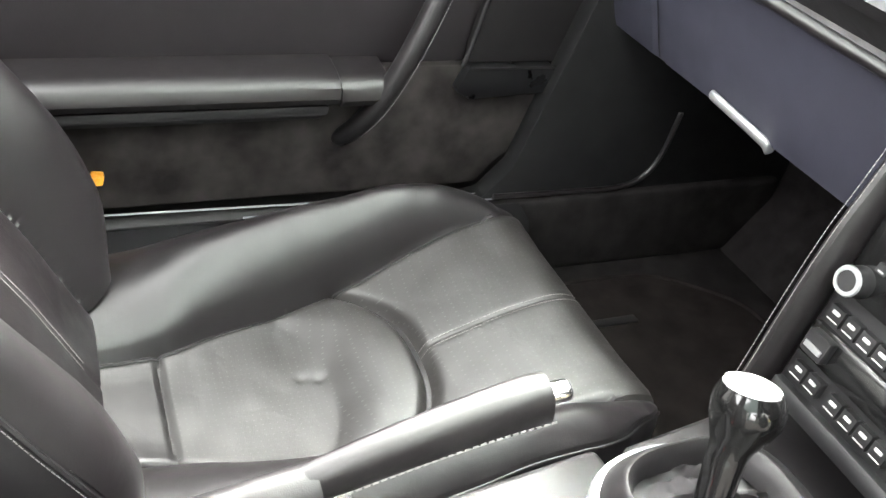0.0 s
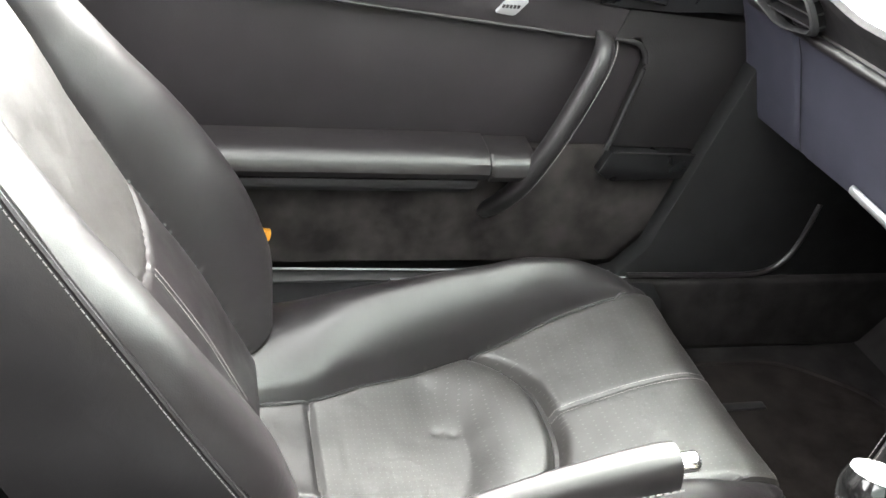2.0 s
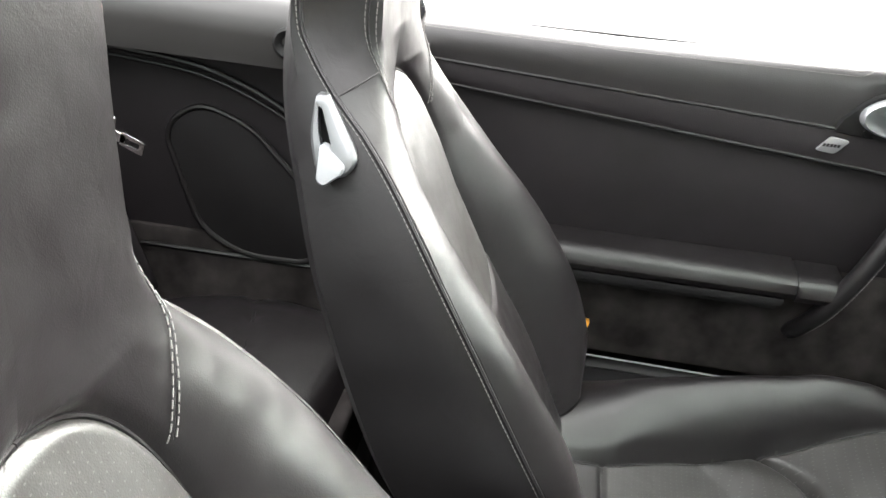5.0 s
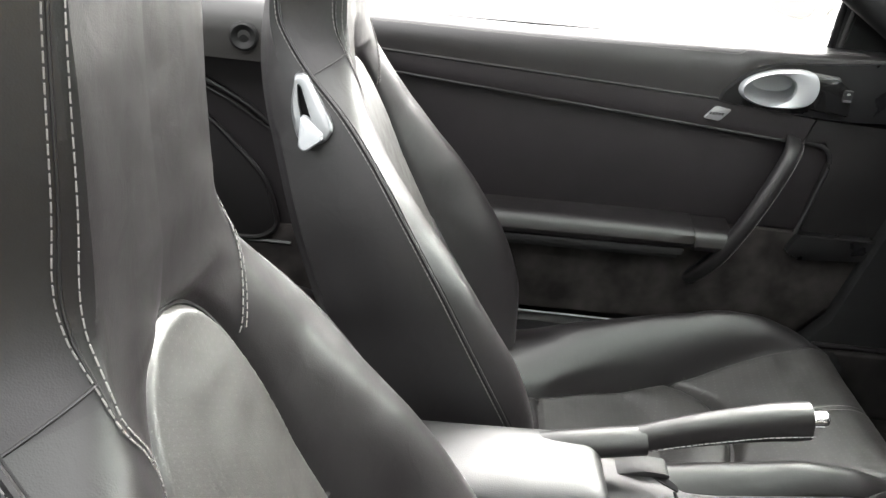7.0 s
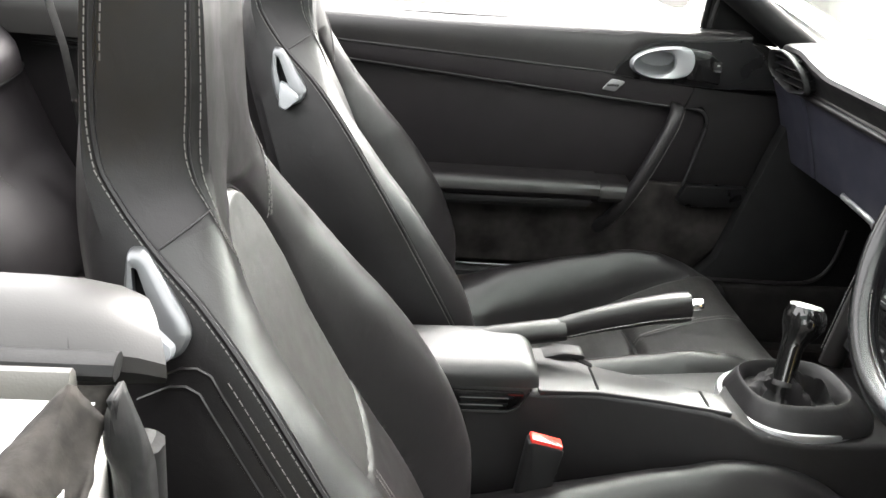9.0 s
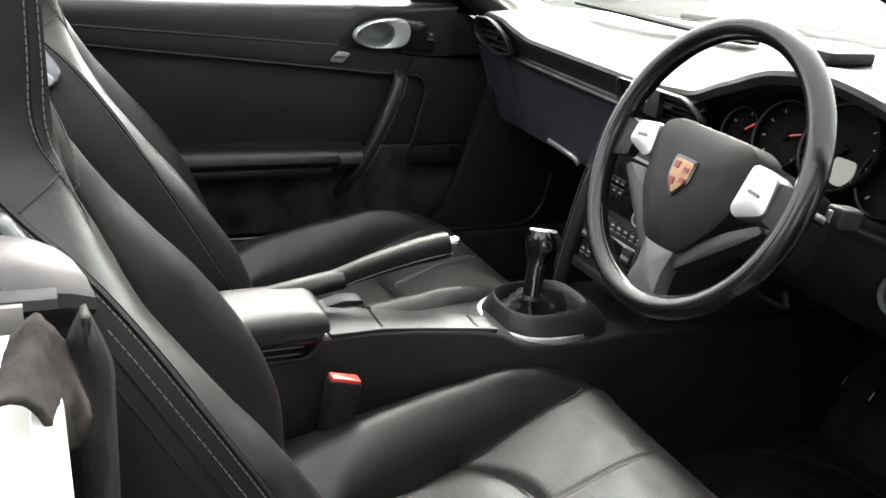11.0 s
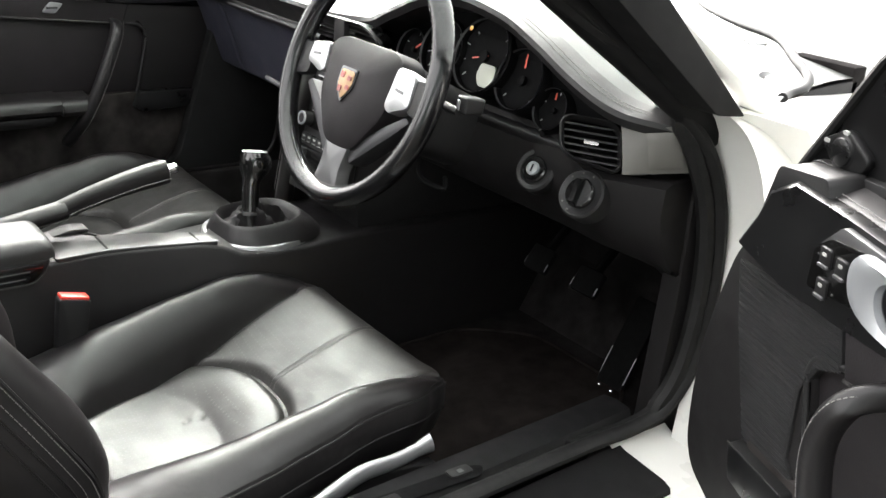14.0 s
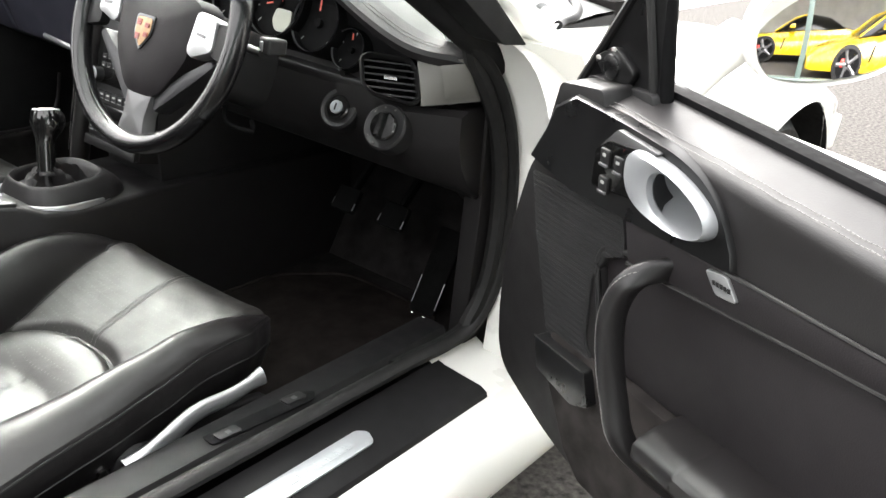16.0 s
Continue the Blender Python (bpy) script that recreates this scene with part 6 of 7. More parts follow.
# warm grey trim that wraps from the vent to the door opening
grid = []
for i in range(17):
    u = i / 16
    top = VB.lerp(Vector((0.700, -0.694, 0.866)), u) + Vector((-0.010, -0.012, 0.002))
    low = Vector((0.648, -0.651, 0.791)).lerp(Vector((0.722, -0.706, 0.800)), u)
    bow = Vector((-0.5, -0.8, 0.2)).normalized() * 0.010 * math.sin(math.pi * (0.25 + 0.75 * u))
    row = [top + Vector((0.030, 0.010, -0.004)), top + Vector((0.006, 0.004, 0.001))]
    for k in range(9):
        w = k / 8
        row.append(top.lerp(low, w) + bow * math.sin(math.pi * min(1.0, 0.12 + 0.8 * w)) ** 0.6)
    row += [low + Vector((0.006, 0.005, -0.002)), low + Vector((0.016, 0.012, 0.004))]
    grid.append(row)
sheet("end_trim", grid, GREY_TRIM, dash, "warm grey end trim")
grid = []
for i in range(9):
    u = 0.38 + 0.55 * i / 8
    top = VB.lerp(Vector((0.700, -0.694, 0.866)), u) + Vector((-0.008, -0.010, 0.002))
    low = Vector((0.649, -0.650, 0.791)).lerp(Vector((0.722, -0.705, 0.800)), u)
    out = Vector((-0.5, -0.8, 0.2)).normalized()
    row = []
    for k in range(9):
        w = 0.10 + 0.76 * k / 8
        edge = 1.0 if 0 < i < 8 and 0 < k < 8 else 0.0
        row.append(top.lerp(low, w) + out * (0.0095 * math.sin(math.pi * (0.25 + 0.75 * u)) * math.sin(math.pi * min(1.0, 0.12 + 0.8 * w)) ** 0.6 + 0.0015 + 0.002 * edge) + Vector((-0.003, -0.003, 0)))
    grid.append(row)
sheet("end_trim_panel", grid, GREY_TRIM, dash)


def dial_switch(c, rings_, material, name, label=""):
    axis = Vector((-0.88, -0.12, 0.46)).normalized()
    v, f = loft(turned(rings_, Vector(c), axis, 32))
    return mesh_object(name, v, f, material, dash, label)


dial_switch((0.640, -0.498, 0.752), [(-0.02, 0.034), (0.002, 0.034), (0.005, 0.031), (0.003, 0.025), (0.001, 0.024)], PLASTIC, "ignition_surround")
dial_switch((0.640, -0.498, 0.752), [(-0.01, 0.020), (0.006, 0.020), (0.008, 0.018)], GLOSS, "ignition_bezel")
ig2 = dial_switch((0.639, -0.498, 0.752), [(0.0, 0.0105), (0.0105, 0.0105), (0.0115, 0.0095)], SATIN, "ignition_lock", "bright ignition lock")
axis = Vector((-0.88, -0.12, 0.46)).normalized()
c = Vector((0.639, -0.498, 0.752)) + axis * 0.0113
sd, upv = axis.cross(Vector((0, 0, 1))).normalized(), axis.cross(Vector((0, 0, 1))).cross(axis).normalized()
pts = [c + sd * a + upv * b + axis * n for n in (0.0, 0.0012) for a, b in ((-0.0012, -0.0055), (0.0012, -0.0055), (0.0012, 0.0055), (-0.0012, 0.0055))]
mesh_object("key_slot", pts, [(0, 1, 2, 3), (4, 5, 6, 7), (0, 1, 5, 4), (1, 2, 6, 5), (2, 3, 7, 6), (3, 0, 4, 7)], DIAL, ig2, smooth=False)
ls = dial_switch((0.624, -0.607, 0.752), [(-0.03, 0.036), (0.002, 0.036), (0.005, 0.033), (0.003, 0.028), (0.002, 0.026)], PLASTIC, "light_switch_surround")
lk = dial_switch((0.624, -0.607, 0.752), [(0.0, 0.022), (0.008, 0.022), (0.010, 0.020)], GLOSS, "light_switch", "rotary light switch")
c = Vector((0.624, -0.607, 0.752)) + axis * 0.010
pts = []
for n, k in ((0.0, 1.0), (0.012, 0.8)):
    pts += [c + (sd * a + upv * b) * k + axis * n for a, b in ((-0.005, -0.021), (0.005, -0.021), (0.005, 0.021), (-0.005, 0.021))]
mesh_object("grip_bar", pts, [(3, 2, 1, 0), (4, 5, 6, 7), (0, 1, 5, 4), (1, 2, 6, 5), (2, 3, 7, 6), (3, 0, 4, 7)], GLOSS, lk)
for a in (40, 75, 110, 320, 290):
    p = c + (sd * math.cos(a * D) + upv * math.sin(a * D)) * 0.029 - axis * 0.006
    v, f = loft(turned([(0, 0.0016), (0.0008, 0.0014)], p, axis, 8))
    mesh_object("switch_mark", v, f, GREY_TRIM, ls)
# grilles and seams along the windscreen
part("screen_vent", prism(rounded([(0.80, -0.55), (0.86, -0.50), (0.86, -0.20), (0.82, -0.20)], 0.008, 3), 0.950, 0.9535, "z", 0.001), DIAL, dash)
part("screen_vent", prism(rounded([(0.80, 0.58), (0.86, 0.52), (0.90, 0.10), (0.86, 0.10)], 0.008, 3), 0.946, 0.951, "z", 0.001), DIAL, dash)
# upright pale sticker low on the windscreen, leaning with the glass
quad = rounded([(-0.024, -0.030), (0.024, -0.030), (0.024, 0.028), (-0.024, 0.028)], 0.012, 5)
sc, su, sv = Vector((0.700, -0.668, 0.906)), Vector((0.55, -0.80, 0.0)).normalized(), Vector((-0.45, -0.10, 0.88)).normalized()
sn = su.cross(sv).normalized()
v, f = loft([[sc + su * a + sv * b for a, b in quad], [sc + su * a + sv * b + sn * 0.0015 for a, b in quad]])
mesh_object("sticker", v, f, PAPER, dash, "pale sticker under the windscreen")
part("sensor_box", prism(rounded([(0.86, -0.02), (0.96, -0.02), (0.96, -0.10), (0.86, -0.10)], 0.01, 3), 0.950, 0.970, "z", 0.005), PLASTIC, dash)

# ---- pedals ----
def pedal(name, at, w, h, lean, label, arm=True, material=PLASTIC):
    p = thing(name, label, "pedal", at, "pedals")
    ca, sa = math.cos(lean), math.sin(lean)
    def pt(y, b, n):
        return Vector((at[0] + b * sa - n * ca, at[1] + y, at[2] + b * ca + n * sa))
    out = rounded([(-w, -h), (w, -h), (w, h), (-w, h)], 0.008, 4)
    v, f = loft([[pt(y, b, -0.006) for y, b in out], [pt(y, b, 0.004) for y, b in out], [pt(y * 0.93, b * 0.93, 0.006) for y, b in out]])
    mesh_object("pad", v, f, PEDAL_RUBBER, p)
    for k in (-1, 1):
        v, f = tube([pt(k * w * 0.98, b * h, 0.0045) for b in (-0.75, -0.45, -0.15)], 0.0011, n=6, up=(-1, 0, 0))
        mesh_object("edge_strip", v, f, SILVER, p)
    if arm:
        v, f = tube([pt(0, h * 0.6, -0.008), pt(0, h + 0.10, -0.03), (at[0] + 0.12, at[1], 0.66)], 0.008, 0.012, n=8)
        mesh_object("arm", v, f, PEDAL_RUBBER, p)
    return p


pedal("clutch_pedal", (0.905, -0.285, 0.470), 0.028, 0.026, radians(35), "black rubber clutch pedal with bright edges")
pedal("brake_pedal", (0.925, -0.395, 0.462), 0.030, 0.026, radians(35), "black rubber brake pedal with bright edges")
acc = pedal("accelerator_pedal", (0.985, -0.470, 0.345), 0.030, 0.095, radians(28), "long black accelerator pedal hinged at the floor", arm=False)
for dy in (-0.018, 0.012):
    v, f = loft(turned([(0, 0.006), (0.003, 0.005), (0.004, 0.001)], Vector((0.928, -0.470 + dy, 0.268)), Vector((-0.85, 0, 0.5)).normalized(), 12))
    mesh_object("bolt", v, f, CHROME, acc)

# ---- body: sills, pillars, front wing, bonnet, windscreen, rear quarters ----
body = thing("car_shell", "white convertible car body with the roof down", "car", (0.4, 0, 0.0), "", "structure")


def ribbon(name, path_profile, material, parent=None, label=""):
    """A skin over sections that are given as lists of points."""
    v, f = loft(path_profile, closed=False, caps=False)
    return mesh_object(name, v, f, material, parent or body, label)


for sg in (1, -1):
    # sill: inner cover, ridge, step and painted rocker, as one section swept along the car
    inner = [(0.604, 0.262), (0.606, 0.378), (0.614, 0.391), (0.640, 0.396), (0.668, 0.394)]
    ridge = [(0.668, 0.394), (0.674, 0.380), (0.684, 0.372)]
    step = [(0.700, 0.366), (0.715, 0.362), (0.790, 0.356), (0.803, 0.350), (0.806, 0.340)]
    rocker = [(0.806, 0.342), (0.830, 0.336), (0.862, 0.318), (0.880, 0.290), (0.885, 0.250), (0.870, 0.210), (0.835, 0.190), (0.76, 0.185)]

    def sweep(section, x0, x1, n=30, flare=0.0):
        rows = []
        for k in range(n + 1):
            x = x0 + (x1 - x0) * k / n
            rows.append([Vector((x, sg * (y + flare * max(0.0, x - 0.5)), z)) for y, z in section])
        return rows
    ribbon("sill_cover", sweep(inner, -0.55, 0.60 if sg > 0 else 0.745), SILL)
    ribbon("sill_ridge", sweep(ridge, -0.55, 0.745), RUBBER)
    ribbon("step_trim", sweep(step, -0.42, 0.690), SILL)
    ribbon("rocker", sweep(rocker, -0.60, 1.28), WHITE, None, "white painted sill")
    # painted jamb behind the step's end
    ribbon("jamb_floor", sweep([(0.690, 0.372), (0.720, 0.356), (0.806, 0.341)], 0.672, 0.800, 6), WHITE)
    # door seal: a loop from the pillar down, round the corner and along the sill
    loop = spline([(0.30, sg * 0.690, 1.105), (0.50, sg * 0.705, 0.998), (0.63, sg * 0.715, 0.921), (0.715, sg * 0.722, 0.850), (0.765, sg * 0.726, 0.780), (0.795, sg * 0.728, 0.690), (0.806, sg * 0.728, 0.580), (0.798, sg * 0.724, 0.480), (0.765, sg * 0.714, 0.412), (0.710, sg * 0.702, 0.388), (0.60, sg * 0.694, 0.386), (0.20, sg * 0.690, 0.388), (-0.20, sg * 0.690, 0.392), (-0.25, sg * 0.690, 0.42), (-0.275, sg * 0.688, 0.52), (-0.283, sg * 0.680, 0.70), (-0.285, sg * 0.672, 0.88)], 140)
    v, f = tube(loop, 0.011, 0.014, n=10, up=(0, 1, 0))
    mesh_object("door_seal", v, f, RUBBER, body)
    v, f = tube([p + Vector((-0.014 * max(0.0, min(1.0, (0.90 - p.z) / 0.08)) if p.x > 0.2 and p.z > 0.42 else 0.0, sg * -0.010, -0.006 if p.z < 0.88 else 0.004)) for p in loop[14:88]], 0.014, 0.014, n=8, up=(0, 1, 0))
    mesh_object("seal_lip", v, f, RUBBER, body)
    # front pillar's painted face behind the seal, with the shut line of the wing
    face = []
    for k in range(31):
        u = k / 30
        z = 0.345 + (0.905 - 0.345) * u
        x = lerp_table([(0.345, 0.795), (0.45, 0.800), (0.60, 0.812), (0.70, 0.806), (0.78, 0.778), (0.85, 0.738), (0.89, 0.705), (0.905, 0.690)], z)
        face.append([Vector((x - 0.004, sg * 0.722, z)), Vector((x + 0.004, sg * 0.765, z)), Vector((x + 0.020, sg * 0.80, z)), Vector((x + 0.035, sg * 0.86, z - 0.004))])
    ribbon("door_jamb", face, WHITE, None, "white painted door jamb")
    # windscreen pillar: black inner trim and painted outer skin
    spine = spline([(0.770, sg * 0.712, 0.850), (0.66, sg * 0.711, 0.914), (0.52, sg * 0.697, 1.000), (0.36, sg * 0.685, 1.095), (0.20, sg * 0.650, 1.180), (0.06, sg * 0.58, 1.240)], 40)
    v, f = tube(spine, 0.027, 0.027, n=16)
    mesh_object("pillar_trim", v, f, PILLAR, body)
    skin = [p + Vector((0.10, sg * 0.040, -0.004)) for p in spine[6:]]
    v, f = tube(skin, 0.022, 0.014, n=14)
    mesh_object("pillar_skin", v, f, WHITE, body, "white painted windscreen pillar")
    foot = prism(rounded([(0.699, 0.902), (0.640, 0.908), (0.30, 1.130), (0.36, 1.165), (0.44, 1.100)], 0.008, 4), sg * 0.735, sg * 0.788, "y", 0.008, 3)
    part("pillar_foot", foot, PILLAR, body)
v, f = tube(spline([(0.06, 0.59, 1.240), (0.02, 0.40, 1.262), (0.0, 0.0, 1.275), (0.02, -0.40, 1.262), (0.06, -0.59, 1.240)], 40), 0.045, 0.026, n=14)
mesh_object("windscreen_header", v, f, PLASTIC, body)
# windscreen glass
grid = []
for i in range(13):
    u = i / 12
    row = []
    for j in range(25):
        w = 2 * j / 24 - 1
        y = w * (0.72 + (0.57 - 0.72) * u)
        x0 = 1.18 - 0.40 * abs(w) ** 2.2
        x1 = 0.04 + 0.04 * abs(w) ** 2
        row.append(Vector((x0 + (x1 - x0) * u, y, 0.925 + (1.245 - 0.925) * (u ** 0.93) - 0.025 * abs(w) ** 2)))
    grid.append(row)
glass = sheet("windscreen", grid, GLASS, body, "clear curved windscreen")
glass.visible_shadow = False
sol = glass.modifiers.new("thick", "SOLIDIFY")
sol.thickness = 0.005

# bonnet and wings: one skin over the front, with wheel arches cut in its sides
AX, AZ, AR = 1.705, 0.335, 0.365


def front_z(x, y):
    a = abs(y)
    base = lerp_table([(0.70, 0.905), (0.95, 0.880), (1.3, 0.835), (1.7, 0.765), (2.1, 0.66), (2.35, 0.52)], x)
    wing = lerp_table([(0.70, 0.0), (0.95, 0.008), (1.3, 0.035), (1.7, 0.055), (2.1, 0.02), (2.35, 0.0)], x)
    k = math.exp(-((a - 0.68) / 0.13) ** 2)
    return base + wing * k - 0.018 * math.exp(-((a - 0.50) / 0.06) ** 2)


for sg in (1, -1):
    rows = []
    for i in range(60):
        x = 0.80 + 1.55 * i / 59
        row = []
        for j in range(20):
            y = 0.72 * j / 19
            row.append(Vector((x, sg * y, front_z(x, y))))
        top = front_z(x, 0.72)
        wide = 0.868 + 0.045 * math.exp(-((x - AX) / 0.36) ** 2) - 0.16 * max(0.0, (x - 2.1) / 0.25) ** 2
        low = 0.24
        dx = abs(x - AX)
        if dx < AR:
            low = max(low, AZ + math.sqrt(AR * AR - dx * dx))
        mid = max(0.62, low)
        for k in range(1, 13):
            a = k / 12 * math.pi / 2
            y = 0.72 + (wide - 0.72) * math.sin(a)
            z = max(mid, top - (top - 0.62) * (1 - math.cos(a)) ** 1.4)
            row.append(Vector((x, sg * y, z)))
        for k in range(1, 9):
            row.append(Vector((x, sg * (wide + 0.004 * math.sin(k / 8 * math.pi)), mid + (low - mid) * k / 8)))
        rows.append(row)
    ribbon("front_wing", rows, WHITE, None, "white painted wing and bonnet")
    # the wing's rear end, over the door hinges
    rows = []
    for i in range(9):
        x = 0.690 + 0.125 * i / 8
        top = front_z(x, 0.72)
        rows.append([Vector((x, sg * (0.72 + 0.148 * math.sin(a)), top - (top - 0.62) * (1 - math.cos(a)) ** 1.4)) for a in (math.pi / 2 * k / 16 for k in range(13))])
    ribbon("wing_end", rows, WHITE)
    # arch lining and wheel
    rings = []
    for k in range(25):
        a = math.pi * k / 24
        cx, cz = AX + AR * math.cos(a), AZ + AR * math.sin(a)
        rings.append([Vector((cx, sg * 0.905, cz)), Vector((AX + (AR + 0.01) * math.cos(a), sg * 0.80, AZ + (AR + 0.01) * math.sin(a))), Vector((AX + (AR + 0.01) * math.cos(a), sg * 0.60, AZ + (AR + 0.01) * math.sin(a)))])
    ribbon("arch_lining", rings, RUBBER)
    whl = thing("road_wheel", "alloy road wheel with a black tyre on the ground", "wheel", (AX, sg * 0.78, 0.0), "road wheels")

    def wring(r, y, n=48, tread=0.0):
        return [Vector((AX + (r + (tread if j % 2 else 0)) * math.cos(2 * math.pi * j / n), sg * y, 0.325 + (r + (tread if j % 2 else 0)) * math.sin(2 * math.pi * j / n))) for j in range(n)]
    v, f = loft([wring(0.235, 0.685), wring(0.300, 0.680), wring(0.322, 0.700, tread=0.004), wring(0.325, 0.775, tread=0.004), wring(0.322, 0.850, tread=0.004), wring(0.300, 0.872), wring(0.235, 0.866)], caps=False)
    mesh_object("tyre", v, f, RUBBER, whl)
    v, f = loft([wring(0.238, 0.690), wring(0.238, 0.862), wring(0.222, 0.866), wring(0.218, 0.820), wring(0.218, 0.70)], caps=False)
    mesh_object("rim", v, f, SILVER, whl)
    for k in range(5):
        a = 2 * math.pi * k / 5 + 0.3
        sp = [(0.05, 0.835, 0.035), (0.13, 0.845, 0.026), (0.222, 0.855, 0.030)]
        rr = []
        for r, y, w in sp:
            c, s = math.cos(a), math.sin(a)
            rr.append([Vector((AX + r * c - w * s, sg * y, 0.325 + r * s + w * c)), Vector((AX + r * c, sg * (y + 0.012), 0.325 + r * s)), Vector((AX + r * c + w * s, sg * y, 0.325 + r * s - w * c)), Vector((AX + r * c, sg * (y - 0.03), 0.325 + r * s))])
        v, f = loft(rr)
        mesh_object("spoke", v, f, SILVER, whl)
# shut line of the bonnet and scuttle
v, f = tube([(0.96 + 0.02 * math.cos(k / 20 * math.pi), -0.60 + 1.20 * k / 20, front_z(0.97, abs(-0.60 + 1.20 * k / 20)) + 0.0015) for k in range(21)], 0.004, 0.003, n=6)
mesh_object("bonnet_gap", v, f, RUBBER, body)
part("scuttle", prism(rounded([(0.84, -0.60), (0.96, -0.52), (1.20, -0.10), (1.20, 0.10), (0.96, 0.52), (0.84, 0.60), (1.14, 0.10), (1.14, -0.10)], 0.02, 3), 0.906, 0.918, "z", 0.003), RUBBER, body)
side_lamp = tagged(part("side_lamp", prism(rounded([(2.105, 0.505), (2.165, 0.500), (2.185, 0.590), (2.110, 0.600)], 0.012, 4), -0.885, -0.855, "y", 0.008, 3), PAPER), "pale side lamp in the white front wing", "lamp")

# bright edges along the left sill, between the seat and the shut door
for a, b in (((-0.05, 0.697, 0.402), (0.575, 0.676, 0.402)), ((0.19, 0.668, 0.3985), (0.575, 0.665, 0.3985))):
    v, f = tube([tuple(p + (q - p) * k / 12 for p, q in zip(a, b)) for k in range(13)], 0.0018, 0.0014, n=8)
    mesh_object("sill_bead", v, f, SATIN, body, "thin bright sill edge")
# dark closing panel where the left sill meets the footwell
part("sill_end", prism(rounded([(0.47, 0.262), (0.47, 0.385), (0.56, 0.396), (1.10, 0.400), (1.10, 0.262)], 0.01, 3), 0.650, 0.705, "y", 0.008, 3), FOOTWELL, body)
# wiper
wiper = thing("windscreen_wiper", "black wiper with a silver-grey arm, over the white scuttle", "wiper", (0.9, -0.70, 0.93))
arm_path = spline([(0.700, -0.802, 0.958), (0.765, -0.752, 0.963), (0.825, -0.710, 0.966), (0.904, -0.625, 0.966), (1.04, -0.462, 0.964)], 24)
v, f = tube(arm_path, 0.0085, 0.005, n=10)
mesh_object("arm", v, f, SILVER, wiper, "silver-grey wiper arm")
v, f = tube(spline([(0.655, -0.856, 0.946), (0.688, -0.843, 0.944), (0.722, -0.842, 0.948), (0.761, -0.823, 0.956), (0.803, -0.778, 0.965), (0.891, -0.692, 0.974), (0.966, -0.582, 0.972), (1.07, -0.455, 0.968), (1.20, -0.33, 0.962)], 48), 0.0065, 0.006, n=10)
mesh_object("blade", v, f, RUBBER, wiper)
v, f = tube(spline([(0.735, -0.780, 0.958), (0.690, -0.818, 0.952), (0.655, -0.856, 0.944)], 14), 0.006, 0.004, n=8)
mesh_object("blade_hook", v, f, PAPER, wiper, "pale plastic hook")
v, f = loft(turned([(0, 0.0085), (0.004, 0.0080), (0.005, 0.004)], Vector((0.830, -0.705, 0.970)), Vector((0, 0, 1)), 18))
mesh_object("pivot_cap", v, f, SILVER, wiper)
w2 = thing("windscreen_wiper", "black wiper resting along the foot of the windscreen", "wiper", (1.1, 0.2, 0.93))
v, f = tube(spline([(1.02, 0.48, 0.948), (1.12, 0.28, 0.956), (1.19, 0.05, 0.960), (1.22, -0.15, 0.960)], 24), 0.010, 0.008, n=8)
mesh_object("blade", v, f, RUBBER, w2)
v, f = tube(spline([(1.10, 0.40, 0.950), (1.17, 0.20, 0.968), (1.20, 0.02, 0.972)], 16), 0.008, 0.006, n=8)
mesh_object("arm", v, f, RUBBER, w2)

# sill plates, boxes and buttons on the sill covers
for sg in (1, -1):
    pl = thing("sill_plate", "brushed metal entry plate with faint lettering on the black step", "sill plate", (0.3, sg * 0.752, 0.36), "sill plates")
    part("plate", prism(rounded([(0.12, sg * 0.738), (0.450, sg * 0.738), (0.462, sg * 0.752), (0.450, sg * 0.776), (0.12, sg * 0.776)], 0.010, 4), 0.3585, 0.3625, "z", 0.001, 2), ENTRY, pl)
    for k in range(7):
        part("letter_bar", prism([(0.30 + 0.018 * k, sg * 0.751), (0.312 + 0.018 * k, sg * 0.751), (0.314 + 0.018 * k, sg * 0.763), (0.302 + 0.018 * k, sg * 0.763)], 0.3622, 0.3634, "z", 0.0), ENTRY, pl)
    rec = thing("release_recess", "black recess with bonnet and boot release catches in the sill", "release catch", (0.34, sg * 0.655, 0.396))
    wide = 0.0 if sg < 0 else 0.5

    def along(x):
        # the left recess is longer
        return x + wide * (x - 0.255) if x > 0.30 else x - 0.13 * wide
    part("tray", prism(rounded([(along(0.255), sg * 0.636), (along(0.430), sg * 0.650), (along(0.445), sg * 0.660), (along(0.430), sg * 0.676), (along(0.255), sg * 0.662)], 0.008, 4), 0.3925, 0.3970, "z", 0.002, 2), DIAL, rec)
    for x in (0.285, 0.405):
        part("catch", prism(rounded([(x - 0.018, sg * 0.645), (x + 0.018, sg * 0.648), (x + 0.018, sg * 0.666), (x - 0.018, sg * 0.663)], 0.005, 3), 0.396, 0.400, "z", 0.002, 2), PLASTIC, rec)
        part("catch_mark", prism([(x - 0.004, sg * 0.653), (x + 0.004, sg * 0.653), (x + 0.004, sg * 0.660), (x - 0.004, sg * 0.660)], 0.3998, 0.4004, "z", 0.0), SPOKE, rec)

